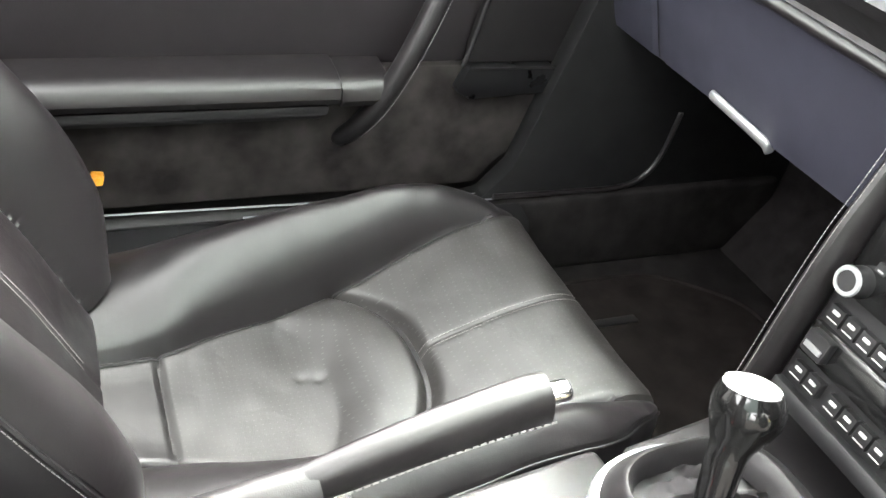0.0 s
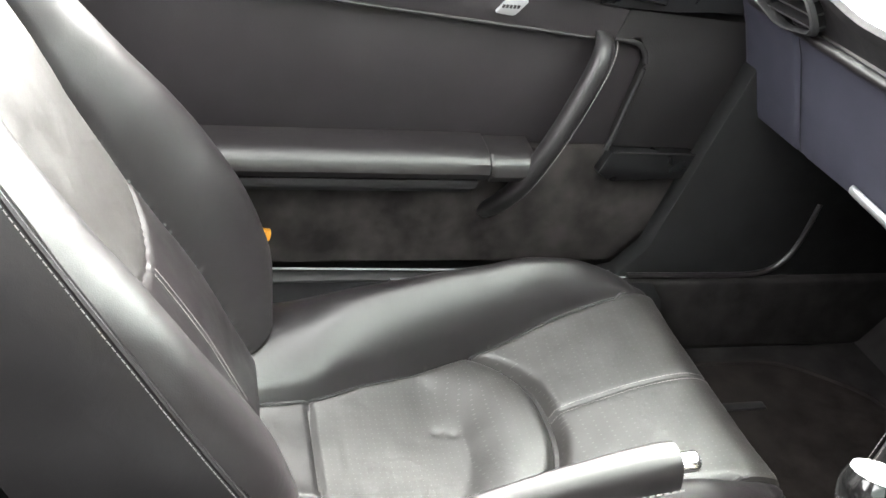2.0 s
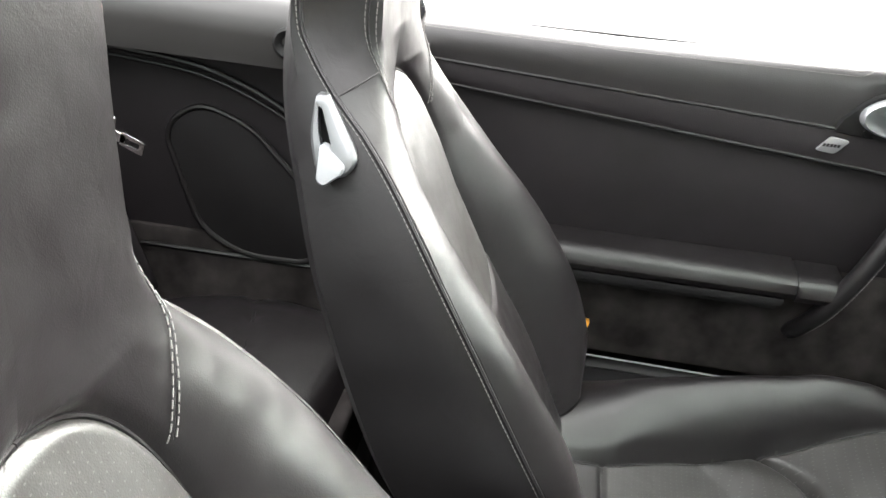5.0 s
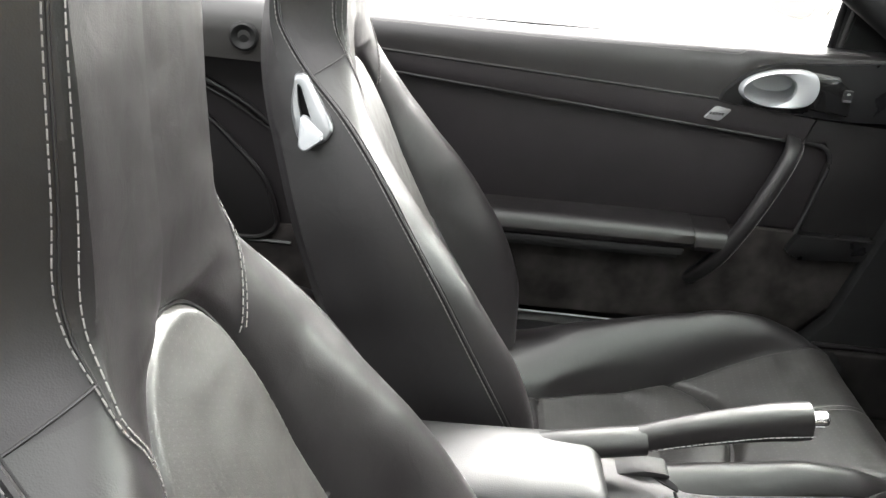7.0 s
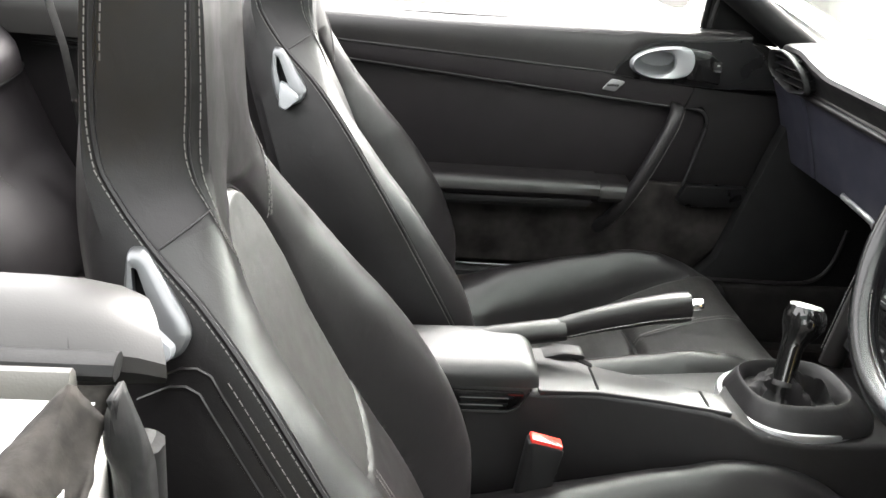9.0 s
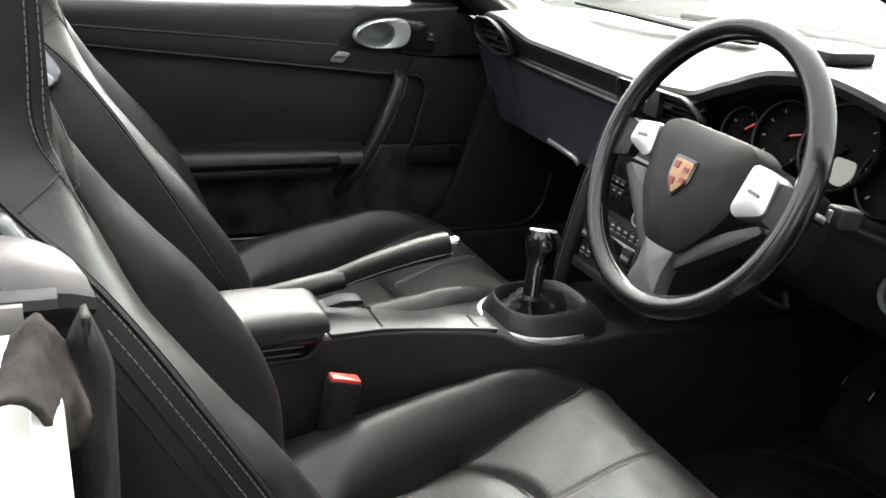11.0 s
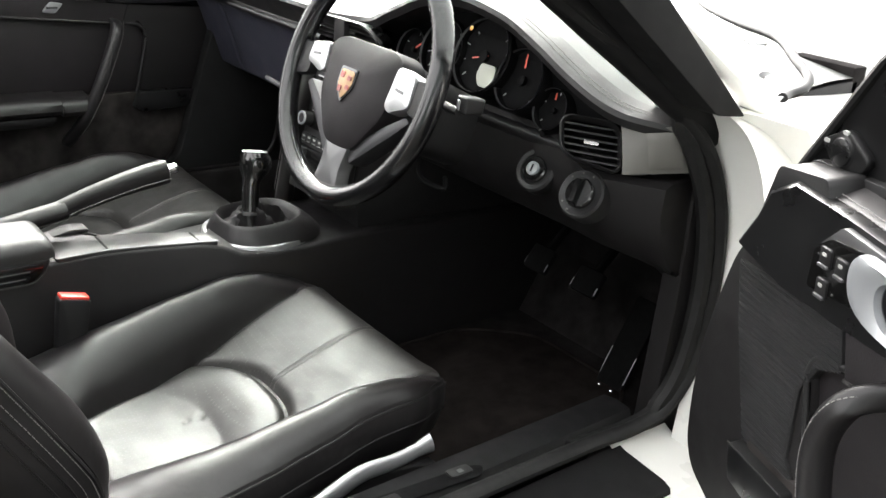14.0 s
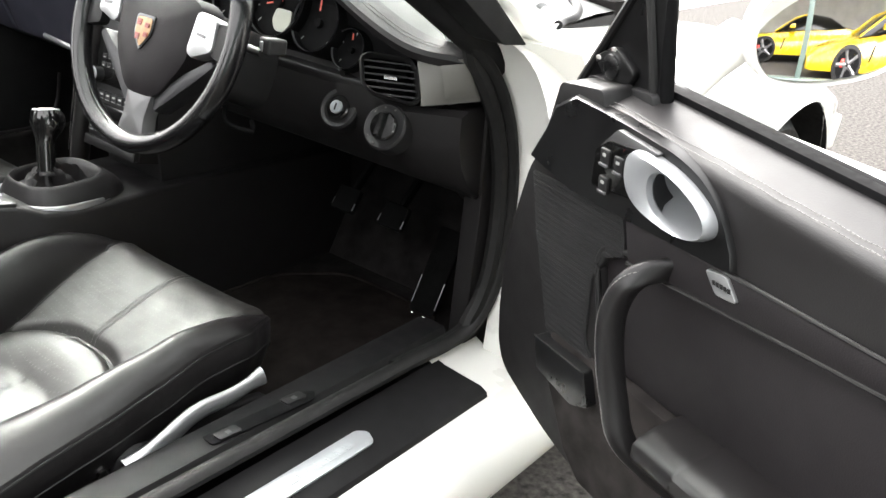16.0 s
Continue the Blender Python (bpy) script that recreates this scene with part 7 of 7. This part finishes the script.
# driver's seat-height lever and bolt
lv = thing("seat_lever", "silver seat-height lever beside the driver's cushion", "lever", (0.26, -0.565, 0.34))
path = spline([(0.195, -0.572, 0.338), (0.235, -0.578, 0.365), (0.290, -0.583, 0.392), (0.345, -0.590, 0.398), (0.400, -0.596, 0.412)], 30)
v, f = tube(path, 0.0085, 0.015, n=12, taper=lambda u: (1.15 - 0.4 * u + 0.9 * max(0.0, 1 - u / 0.22) ** 1.5) if u < 0.9 else 0.8 + 0.6 * (u - 0.9) * 10 * 0.5)
mesh_object("arm", v, f, SILVER, lv)
v, f = loft(turned([(0.0, 0.036), (0.010, 0.036), (0.016, 0.030), (0.018, 0.010)], Vector((0.205, -0.552, 0.335)), Vector((0, -1, 0)), 28))
mesh_object("boss", v, f, PLASTIC, lv)
v, f = loft(turned([(0.0, 0.008), (0.006, 0.008), (0.008, 0.005)], Vector((0.155, -0.560, 0.350)), Vector((0, -1, 0)), 16))
mesh_object("bolt", v, f, CHROME, lv)
part("valance", prism(rounded([(-0.10, 0.275), (0.44, 0.275), (0.455, 0.335), (0.30, 0.365), (0.10, 0.350), (-0.10, 0.345)], 0.015, 4), -0.556, -0.535, "y", 0.006, 3), PLASTIC, lv)

# ---- rear cabin ----
for sg in (1, -1):
    q = thing("rear_quarter_trim", "black leather rear side trim with speaker and carpeted foot", "side trim", (-0.6, sg * 0.62, 0.45), "rear side trims")
    upper = rounded([(-0.34, 0.900), (-0.34, 0.60), (-0.40, 0.520), (-1.00, 0.520), (-1.00, 0.900)], 0.04, 5)
    part("panel", prism(upper, sg * 0.625, sg * 0.680, "y", 0.012, 3), SOFT, q)
    part("carpet_foot", prism([(-0.30, 0.262), (-0.30, 0.56), (-1.00, 0.56), (-1.00, 0.262)], sg * 0.618, sg * 0.660, "y", 0.006, 2), SUEDE, q)
    grille = rounded([(-0.655, 0.725), (-0.600, 0.770), (-0.520, 0.745), (-0.420, 0.640), (-0.400, 0.560), (-0.430, 0.535), (-0.530, 0.533), (-0.600, 0.570)], 0.04, 6)
    part("speaker", prism(grille, sg * 0.612, sg * 0.630, "y", 0.006, 3), TRIM, q)
    v, f = tube([Vector((p[0], sg * 0.6125, p[1])) for p in grille] + [Vector((grille[0][0], sg * 0.6125, grille[0][1]))], 0.0045, n=8, up=(0, 1, 0.1))
    mesh_object("speaker_rim", v, f, LEATHER, q)
    for off in (0.0, 0.012):
        v, f = tube(spline([(-0.78, sg * 0.622, 0.836 - off), (-0.70, sg * 0.620, 0.832 - off), (-0.60, sg * 0.618, 0.822 - off), (-0.52, sg * 0.618, 0.797 - off), (-0.46, sg * 0.620, 0.765 - off), (-0.42, sg * 0.622, 0.735 - off)], 30), 0.005 if off == 0 else 0.003, n=8, up=(0, 1, 0.1))
        mesh_object("roll", v, f, LEATHER, q)
    v, f = tube([(-0.70, sg * 0.617, 0.528), (-0.38, sg * 0.617, 0.528)], 0.004, n=6)
    mesh_object("edge_bead", v, f, LEATHER, q)
    # padded top rail that ends at the door opening
    rings = []
    for k in range(22):
        x = -0.278 - 0.74 * (k / 21) ** 1.3
        e = min(1.0, 0.78 + 0.22 * math.sqrt(min(1.0, (-0.278 - x) / 0.045)))
        ring = []
        for y, z in ((0.562, 0.845), (0.556, 0.885), (0.558, 0.908), (0.570, 0.927), (0.590, 0.936), (0.615, 0.937), (0.635, 0.930), (0.646, 0.919), (0.647, 0.909), (0.640, 0.900)):
            # the end runs back on its inner side
            skew = 0.36 * (0.647 - y) * (1 - (k / 21) ** 1.3)
            ring.append(Vector((x - skew, sg * (0.615 + (y - 0.615) * (0.7 + 0.3 * e)), 0.885 + (z - 0.885) * e + 0.012 * (-0.278 - x))))
        rings.append(ring)
    v, f = loft(rings)
    mesh_object("top_rail", v, f, RAIL, q)
    v, f = tube([Vector((-0.328 - 0.25 * (0.6475 - y), sg * y, z + 0.0018)) for y, z in ((0.557, 0.905), (0.570, 0.922), (0.590, 0.931), (0.615, 0.932), (0.635, 0.9255), (0.6465, 0.915), (0.6475, 0.907))], 0.0018, n=6, up=(1, 0, 0))
    mesh_object("rail_seam", v, f, LEATHER_DARK, q)
    lift = 0.0 if sg > 0 else 0.042
    v, f = tube([(-0.300, sg * 0.658, 0.876 + lift), (-0.50, sg * 0.660, 0.878 + lift), (-1.0, sg * 0.668, 0.888 + lift)], 0.011, 0.007, n=8)
    mesh_object("window_seal", v, f, RUBBER, q)
    # rubber moulding; the sky it reflects is put into a grey base colour
    v, f = tube([(-0.318, sg * 0.676, 0.872 + lift), (-0.50, sg * 0.680, 0.874 + lift), (-1.0, sg * 0.690, 0.884 + lift)], 0.008, 0.012, n=10)
    mesh_object("waist_moulding", v, f, GREY_TRIM, q, "rubber waist moulding, its sky reflection put in as grey")
    # painted quarter outside, with the door opening's rear face
    rows = []
    for k in range(25):
        x = -0.305 - 1.30 * k / 24
        hip = 0.05 * math.sin(min(1.0, (-0.305 - x) / 0.9) * math.pi / 2)
        rise = 0.0 if sg > 0 else 0.044
        rows.append([Vector((x, sg * 0.684, 0.868 + rise + 0.02 * k / 24)), Vector((x, sg * (0.700 + 0.2 * hip), 0.866 + rise + 0.02 * k / 24)), Vector((x, sg * (0.745 + 0.4 * hip), 0.845 + 0.8 * rise)), Vector((x, sg * (0.80 + hip), 0.78)), Vector((x, sg * (0.845 + hip), 0.66)), Vector((x, sg * (0.860 + hip), 0.48)), Vector((x, sg * (0.850 + hip), 0.30)), Vector((x, sg * (0.80 + hip), 0.20))])
    ribbon("rear_quarter", rows, WHITE, None, "white painted rear quarter")
    part("shut_face", prism([(-0.312, 0.345), (-0.296, 0.345), (-0.302, 0.868 if sg > 0 else 0.905), (-0.318, 0.868 if sg > 0 else 0.905)], sg * 0.680, sg * 0.845, "y", 0.003, 2), WHITE, body)
    part("shut_strip", prism([(-0.30, 0.20), (-0.268, 0.20), (-0.278, 0.882), (-0.30, 0.882)], sg * 0.655, sg * 0.690, "y", 0.008, 3), RUBBER, body)
# torn rubber flap on the right door opening
flap = thing("rubber_flap", "loose dusty black rubber flap hanging at the door opening", "rubber flap", (-0.30, -0.69, 0.86))
top_edge = spline([(-0.3287, 0.9196, 0), (-0.3173, 0.9309, 0), (-0.3119, 0.9294, 0), (-0.3000, 0.9110, 0)], 17)
low_edge = spline([(-0.3374, 0.8886, 0), (-0.3223, 0.8867, 0), (-0.3131, 0.8749, 0), (-0.3031, 0.8579, 0), (-0.2958, 0.8743, 0)], 17)
grid = []
for i in range(15):
    u = i / 14
    row = []
    for j in range(17):
        w = j / 16
        q = top_edge[j].lerp(low_edge[j], u)
        # it hangs out over the painted edge
        y = -0.693 - 0.070 * u - 0.006 * math.sin(math.pi * w) + 0.004 * noise.noise(Vector((u * 3, w * 4, 1.0)))
        row.append(Vector((q.x + 0.0035 + 0.001 * noise.noise(Vector((u * 9, w * 9, 5.0))), y, q.y + 0.48 * (-0.70 - y) + 0.0012 * noise.noise(Vector((w * 12, u * 3, 8.0))))))
    grid.append(row)
fl = sheet("flap", grid, FLAP, flap)
sm = fl.modifiers.new("thick", "SOLIDIFY")
sm.thickness = 0.003
seal_l = spline([(-0.2895, 0.9320, 0), (-0.2990, 0.9050, 0), (-0.2945, 0.8800, 0), (-0.2932, 0.8000, 0), (-0.2900, 0.7000, 0)], 25)
seal_r = spline([(-0.2868, 0.9325, 0), (-0.2750, 0.9000, 0), (-0.2735, 0.8700, 0), (-0.2735, 0.8000, 0), (-0.2720, 0.7000, 0)], 25)
grid = []
for i in range(25):
    row = []
    for j in range(9):
        w = j / 8
        q = seal_l[i].lerp(seal_r[i], w)
        row.append(Vector((q.x, -0.697 - 0.016 * math.sin(math.pi * w) + 0.003 * math.sin(9 * w + 0.4 * i), q.y)))
    grid.append(row)
fl = sheet("seal_end", grid, RUBBER, flap)
sm = fl.modifiers.new("thick", "SOLIDIFY")
sm.thickness = 0.003
# rear seats
BACK_FORM = [(0.0, 0.0), (0.10, 0.032), (0.30, 0.048), (0.42, 0.034), (0.52, 0.008), (0.70, 0.004), (0.79, 0.010), (0.83, 0.038), (0.92, 0.050), (1.0, 0.015)]


def back_form(u, w, y):
    return Vector((-0.66 - 0.16 * u + (1 - w ** 4) * lerp_table(BACK_FORM, u), y + 0.225 * w, 0.47 + 0.40 * u))


def rear_seat(y, label, folded=False):
    s = thing("bench_seat", label, "rear seat", (-0.50, y, 0.27), "rear seats")
    grid = []
    for i in range(25):
        u = i / 24
        row = []
        for j in range(25):
            w = 2 * j / 24 - 1
            x = -0.28 - 0.42 * u
            z = 0.470 + 0.035 * math.sin(math.pi * min(1, u * 1.1)) - 0.06 * max(0.0, abs(w) - 0.72) ** 2 / 0.08 * 0.4 - 0.16 * max(0.0, 0.12 - u) ** 2 / 0.0144
            z += groove(u - 0.42 - 0.10 * w * w, 0.02, 0.010)
            row.append(Vector((x, y + 0.215 * w, z)))
        grid.append(row)
    sheet("cushion", grid, LEATHER, s)
    part("base", block(-0.70, -0.29, y - 0.205, y + 0.205, 0.268, 0.46, 0.01), SUEDE, s)
    if folded:
        # the backrest lies forward, its carpeted back upwards
        part("backrest", block(-0.76, -0.39, y - 0.21, y + 0.25, 0.50, 0.700, 0.02, 4), LEATHER, s)
        part("backrest_carpet", block(-0.755, -0.395, y - 0.205, y + 0.252, 0.60, 0.712, 0.012, 3), PILE, s, "grey carpeted back")
    else:
        sheet("backrest", [[back_form(i / 40, 2 * j / 24 - 1, y) for j in range(25)] for i in range(41)], SOFT, s)
        v, f = tube([back_form(0.815, w / 20, y) + Vector((0.002, 0, 0)) for w in range(-19, 20)], 0.003, n=6)
        mesh_object("roll_seam", v, f, LEATHER_DARK, s)
        stitches("back_stitching", [back_form(0.47 + 0.33 * k / 20, -0.25, y) + Vector((0.001, 0, 0)) for k in range(21)], s, up=(1, 0, 0.2))
    v, f = tube([Vector((-0.28 - 0.42 * (0.42 + 0.10 * w * w), y + 0.215 * w, 0.4965 - 0.002 * w * w)) for w in [-0.70 + 1.40 * k / 24 for k in range(25)]], 0.0035, n=6)
    mesh_object("cushion_seam", v, f, LEATHER_DARK, s)
    return s


rear_seat(0.36, "small black leather rear seat beside the carpeted side trim")
rear_seat(-0.36, "small rear seat with its carpeted back folded forward", True)
tagged(part("rear_bulkhead", prism([(-0.84, 0.27), (-0.70, 0.45), (-0.86, 0.90), (-1.02, 0.95), (-1.05, 0.27)], -0.665, 0.665, "y", 0.02, 4), CARPET), "black carpeted rear bulkhead", "wall", kind="structure")
hd = thing("roof_cover", "black padded cover over the folded roof", "roof cover", (-1.15, 0, 0.93))
part("pad", prism(rounded([(-0.95, 0.92), (-1.00, 1.00), (-1.45, 0.99), (-1.55, 0.88)], 0.03, 4), -0.66, 0.66, "y", 0.03, 4), SOFT, hd)
shelf = tagged(part("tunnel_carpet", block(-0.80, -0.30, -0.13, 0.13, 0.262, 0.50, 0.02, 3), CARPET), "grey-black carpet between the rear seats", "carpet", kind="structure")
tail = thing("rear_deck", "white painted rear deck behind the cabin", "rear deck", (-1.6, 0, 0.7))
rows = []
for k in range(20):
    x = -1.45 - 0.75 * k / 19
    rows.append([Vector((x, -0.80 + 1.60 * j / 20, 0.93 - 0.28 * (k / 19) ** 1.8 - 0.10 * abs(2 * j / 20 - 1) ** 4)) for j in range(21)])
ribbon("deck", rows, WHITE, tail)
# belt tongue hanging at the left rear
belt = thing("rear_belt", "black rear seat belt with a bright metal tongue", "seat belt", (-0.63, 0.42, 0.75))
v, f = tube([(-0.69, 0.44, 0.95), (-0.665, 0.435, 0.86), (-0.650, 0.425, 0.78), (-0.625, 0.42, 0.60)], 0.018, 0.002, n=8, up=(1, 0, 0.2))
mesh_object("webbing", v, f, PEDAL_RUBBER, belt)
neck = [(-0.655, 0.776), (-0.640, 0.782), (-0.630, 0.800), (-0.624, 0.798), (-0.626, 0.782), (-0.612, 0.776), (-0.614, 0.766), (-0.640, 0.770)]
part("tongue_neck", prism(rounded(neck, 0.003, 3), 0.412, 0.416, "y", 0.001, 1), CHROME, belt, "bright metal belt tongue")
ring_o = rounded([(-0.618, 0.781), (-0.588, 0.768), (-0.592, 0.752), (-0.622, 0.764)], 0.003, 3)
ring_i = [(-0.605 + (x + 0.605) * 0.62, 0.7662 + (z - 0.7662) * 0.5) for x, z in ring_o]
v, f = loft([[Vector((x, 0.412, z)) for x, z in ring_o], [Vector((x, 0.412, z)) for x, z in ring_i], [Vector((x, 0.416, z)) for x, z in ring_i], [Vector((x, 0.416, z)) for x, z in ring_o], [Vector((x, 0.412, z)) for x, z in ring_o]], caps=False)
mesh_object("tongue_ring", v, f, CHROME, belt)
# front belts' guides and the amber reflector low on the left side
ring_b = thing("belt_guide", "round black rubber button on the pillar trim behind the seat", "button", (-0.447, 0.556, 0.884))
v, f = loft(turned([(0.0, 0.022), (0.006, 0.022), (0.009, 0.018), (0.006, 0.011), (0.003, 0.009), (0.004, 0.002)], Vector((-0.447, 0.560, 0.884)), Vector((0, -1, 0)), 28))
mesh_object("button", v, f, RUBBER, ring_b)
amber = tagged(part("amber_reflector", prism(rounded([(0.000, 0.450), (0.016, 0.450), (0.019, 0.464), (0.003, 0.466)], 0.003, 3), 0.690, 0.702, "y", 0.002, 2), AMBER), "small amber reflector on the suede door lining", "reflector")
guide = thing("belt_guide", "bright belt guide beside the passenger's headrest", "belt guide", (-0.29, 0.66, 0.92))
v, f = tube(spline([(-0.290, 0.655, 0.885), (-0.285, 0.650, 0.915), (-0.292, 0.645, 0.945), (-0.305, 0.645, 0.965)], 14), 0.006, 0.010, n=8)
mesh_object("bracket", v, f, CHROME, guide)

# ---- outside: yellow cars behind a glazed front, pale wall beyond the bonnet ----
shop = thing("showroom_front", "glazed showroom front with grey-green frames", "showroom", (2.0, -6.2, 0.0))
for x in (-4.06, -1.66, 0.74, 3.14, 5.54):
    part("post", block(x - 0.05, x + 0.05, -6.25, -6.15, 0.0, 2.9, 0.008, 2), GREEN_GREY, shop)
part("plinth", block(-4.0, 5.6, -6.28, -6.12, 0.0, 0.24, 0.01, 2), GREEN_GREY, shop)
part("beam", block(-16.0, 12.0, -6.27, -6.13, 2.82, 3.0, 0.01, 2), GREEN_GREY, shop)
# Unseen upper and side walls, added to block low sky from the car's right.
part("sky_block_upper", block(-16.0, 12.0, -6.6, -6.2, 3.0, 5.6, 0.01, 2), GREEN_GREY, shop)
part("sky_block_side", block(-16.0, -4.0, -6.5, -6.22, 0.0, 3.0, 0.01, 1), GREEN_GREY, shop)
part("sky_block_side", block(5.6, 12.0, -6.5, -6.22, 0.0, 3.0, 0.01, 1), GREEN_GREY, shop)
# unseen roof slab, added to dim the far part of the showroom
part("roof", block(-5.0, 8.0, -14.0, -9.6, 3.25, 3.4, 0.01, 1), CONCRETE, shop)
part("back_wall", block(-4.5, 7.5, -14.2, -14.0, 0.0, 3.2, 0.01, 1), CONCRETE, shop)


def yellow_car(at, turn):
    c = thing("sports_car", "yellow sports car with dark wheels, parked in the showroom", "car", at, "parked cars")
    made = []
    prof = [(-2.1, 0.45, 0.55), (-1.9, 0.60, 0.80), (-1.3, 0.86, 0.92), (-0.6, 0.90, 0.88), (0.2, 0.90, 0.86), (0.9, 0.90, 0.80), (1.5, 0.90, 0.72), (2.0, 0.75, 0.60), (2.15, 0.55, 0.45)]
    rings = []
    for x, w, h in prof:
        rings.append([Vector((x, w * cy, 0.22 + (h - 0.22) * cz)) for cy, cz in ((-1, 0.0), (-1.02, 0.35), (-0.98, 0.7), (-0.85, 0.95), (-0.4, 1.0), (0.4, 1.0), (0.85, 0.95), (0.98, 0.7), (1.02, 0.35), (1, 0.0))])
    v, f = loft(rings)
    made.append(mesh_object("body", v, f, YELLOW))
    cab = [(-1.25, 0.60, 0.90, 0.90), (-0.7, 0.68, 0.88, 1.18), (0.0, 0.70, 0.86, 1.27), (0.45, 0.66, 0.84, 1.15), (1.05, 0.60, 0.78, 0.80)]
    rings = [[Vector((x, w * cy, z0 + (z1 - z0) * cz)) for cy, cz in ((-1.1, 0.0), (-0.95, 0.6), (-0.7, 0.95), (0.0, 1.02), (0.7, 0.95), (0.95, 0.6), (1.1, 0.0))] for x, w, z0, z1 in cab]
    v, f = loft(rings)
    made.append(mesh_object("cabin", v, f, GLOSS))
    for x in (-1.25, 1.25):
        for s in (-1, 1):
            def cr(r, y, n=32):
                return [Vector((x + r * math.cos(2 * math.pi * j / n), s * y, 0.34 + r * math.sin(2 * math.pi * j / n))) for j in range(n)]
            v, f = loft([cr(0.25, 0.70), cr(0.335, 0.72), cr(0.340, 0.86), cr(0.335, 0.930), cr(0.27, 0.940), cr(0.255, 0.92)], caps=False)
            made.append(mesh_object("tyre", v, f, RUBBER))
            v, f = loft([cr(0.262, 0.86), cr(0.262, 0.924)])
            made.append(mesh_object("disc", v, f, DIAL))
            for k in range(5):
                a = 2 * math.pi * k / 5
                ca, sa = math.cos(a), math.sin(a)
                rr = []
                for r, w in ((0.03, 0.05), (0.14, 0.025), (0.255, 0.035)):
                    rr.append([Vector((x + r * ca - w * sa, s * 0.928, 0.34 + r * sa + w * ca)), Vector((x + r * ca, s * 0.942, 0.34 + r * sa)), Vector((x + r * ca + w * sa, s * 0.928, 0.34 + r * sa - w * ca)), Vector((x + r * ca, s * 0.90, 0.34 + r * sa))])
                v, f = loft(rr)
                made.append(mesh_object("spoke", v, f, SPOKE))
            part_c = part("caliper", block(x + 0.08, x + 0.16, s * 0.90, s * 0.930, 0.30, 0.44, 0.01, 2), RED)
            made.append(part_c)
    for s in (-1, 1):
        # dark intake behind the front wheel, and the door mirror
        made.append(part("side_intake", prism(rounded([(0.72, 0.38), (0.78, 0.36), (0.70, 0.66), (0.66, 0.66)], 0.02, 3), s * 0.895, s * 0.925, "y", 0.006, 2), DIAL))
        made.append(part("side_mirror", prism(rounded([(0.42, 0.90), (0.60, 0.90), (0.57, 1.00), (0.42, 1.01)], 0.03, 4), s * 0.84, s * 1.02, "y", 0.02, 3), YELLOW))
        v, f = tube([(1.05, s * 0.66, 0.80), (0.75, s * 0.67, 0.98), (0.45, s * 0.68, 1.15), (0.0, s * 0.69, 1.26)], 0.03, 0.022, n=8)
        made.append(mesh_object("window_frame", v, f, YELLOW))
    for o in made:
        o.parent = c
    c.rotation_euler = (0, 0, turn)
    return c


yellow_car((0.75, -11.2, 0.0), radians(178))
yellow_car((3.0, -8.1, 0.0), radians(179))
far_wall = tagged(part("boundary_wall", block(-6.0, 22.0, 16.0, 16.3, 0.0, 2.2, 0.02, 1), CONCRETE), "pale rendered boundary wall across the yard", "wall", kind="structure")
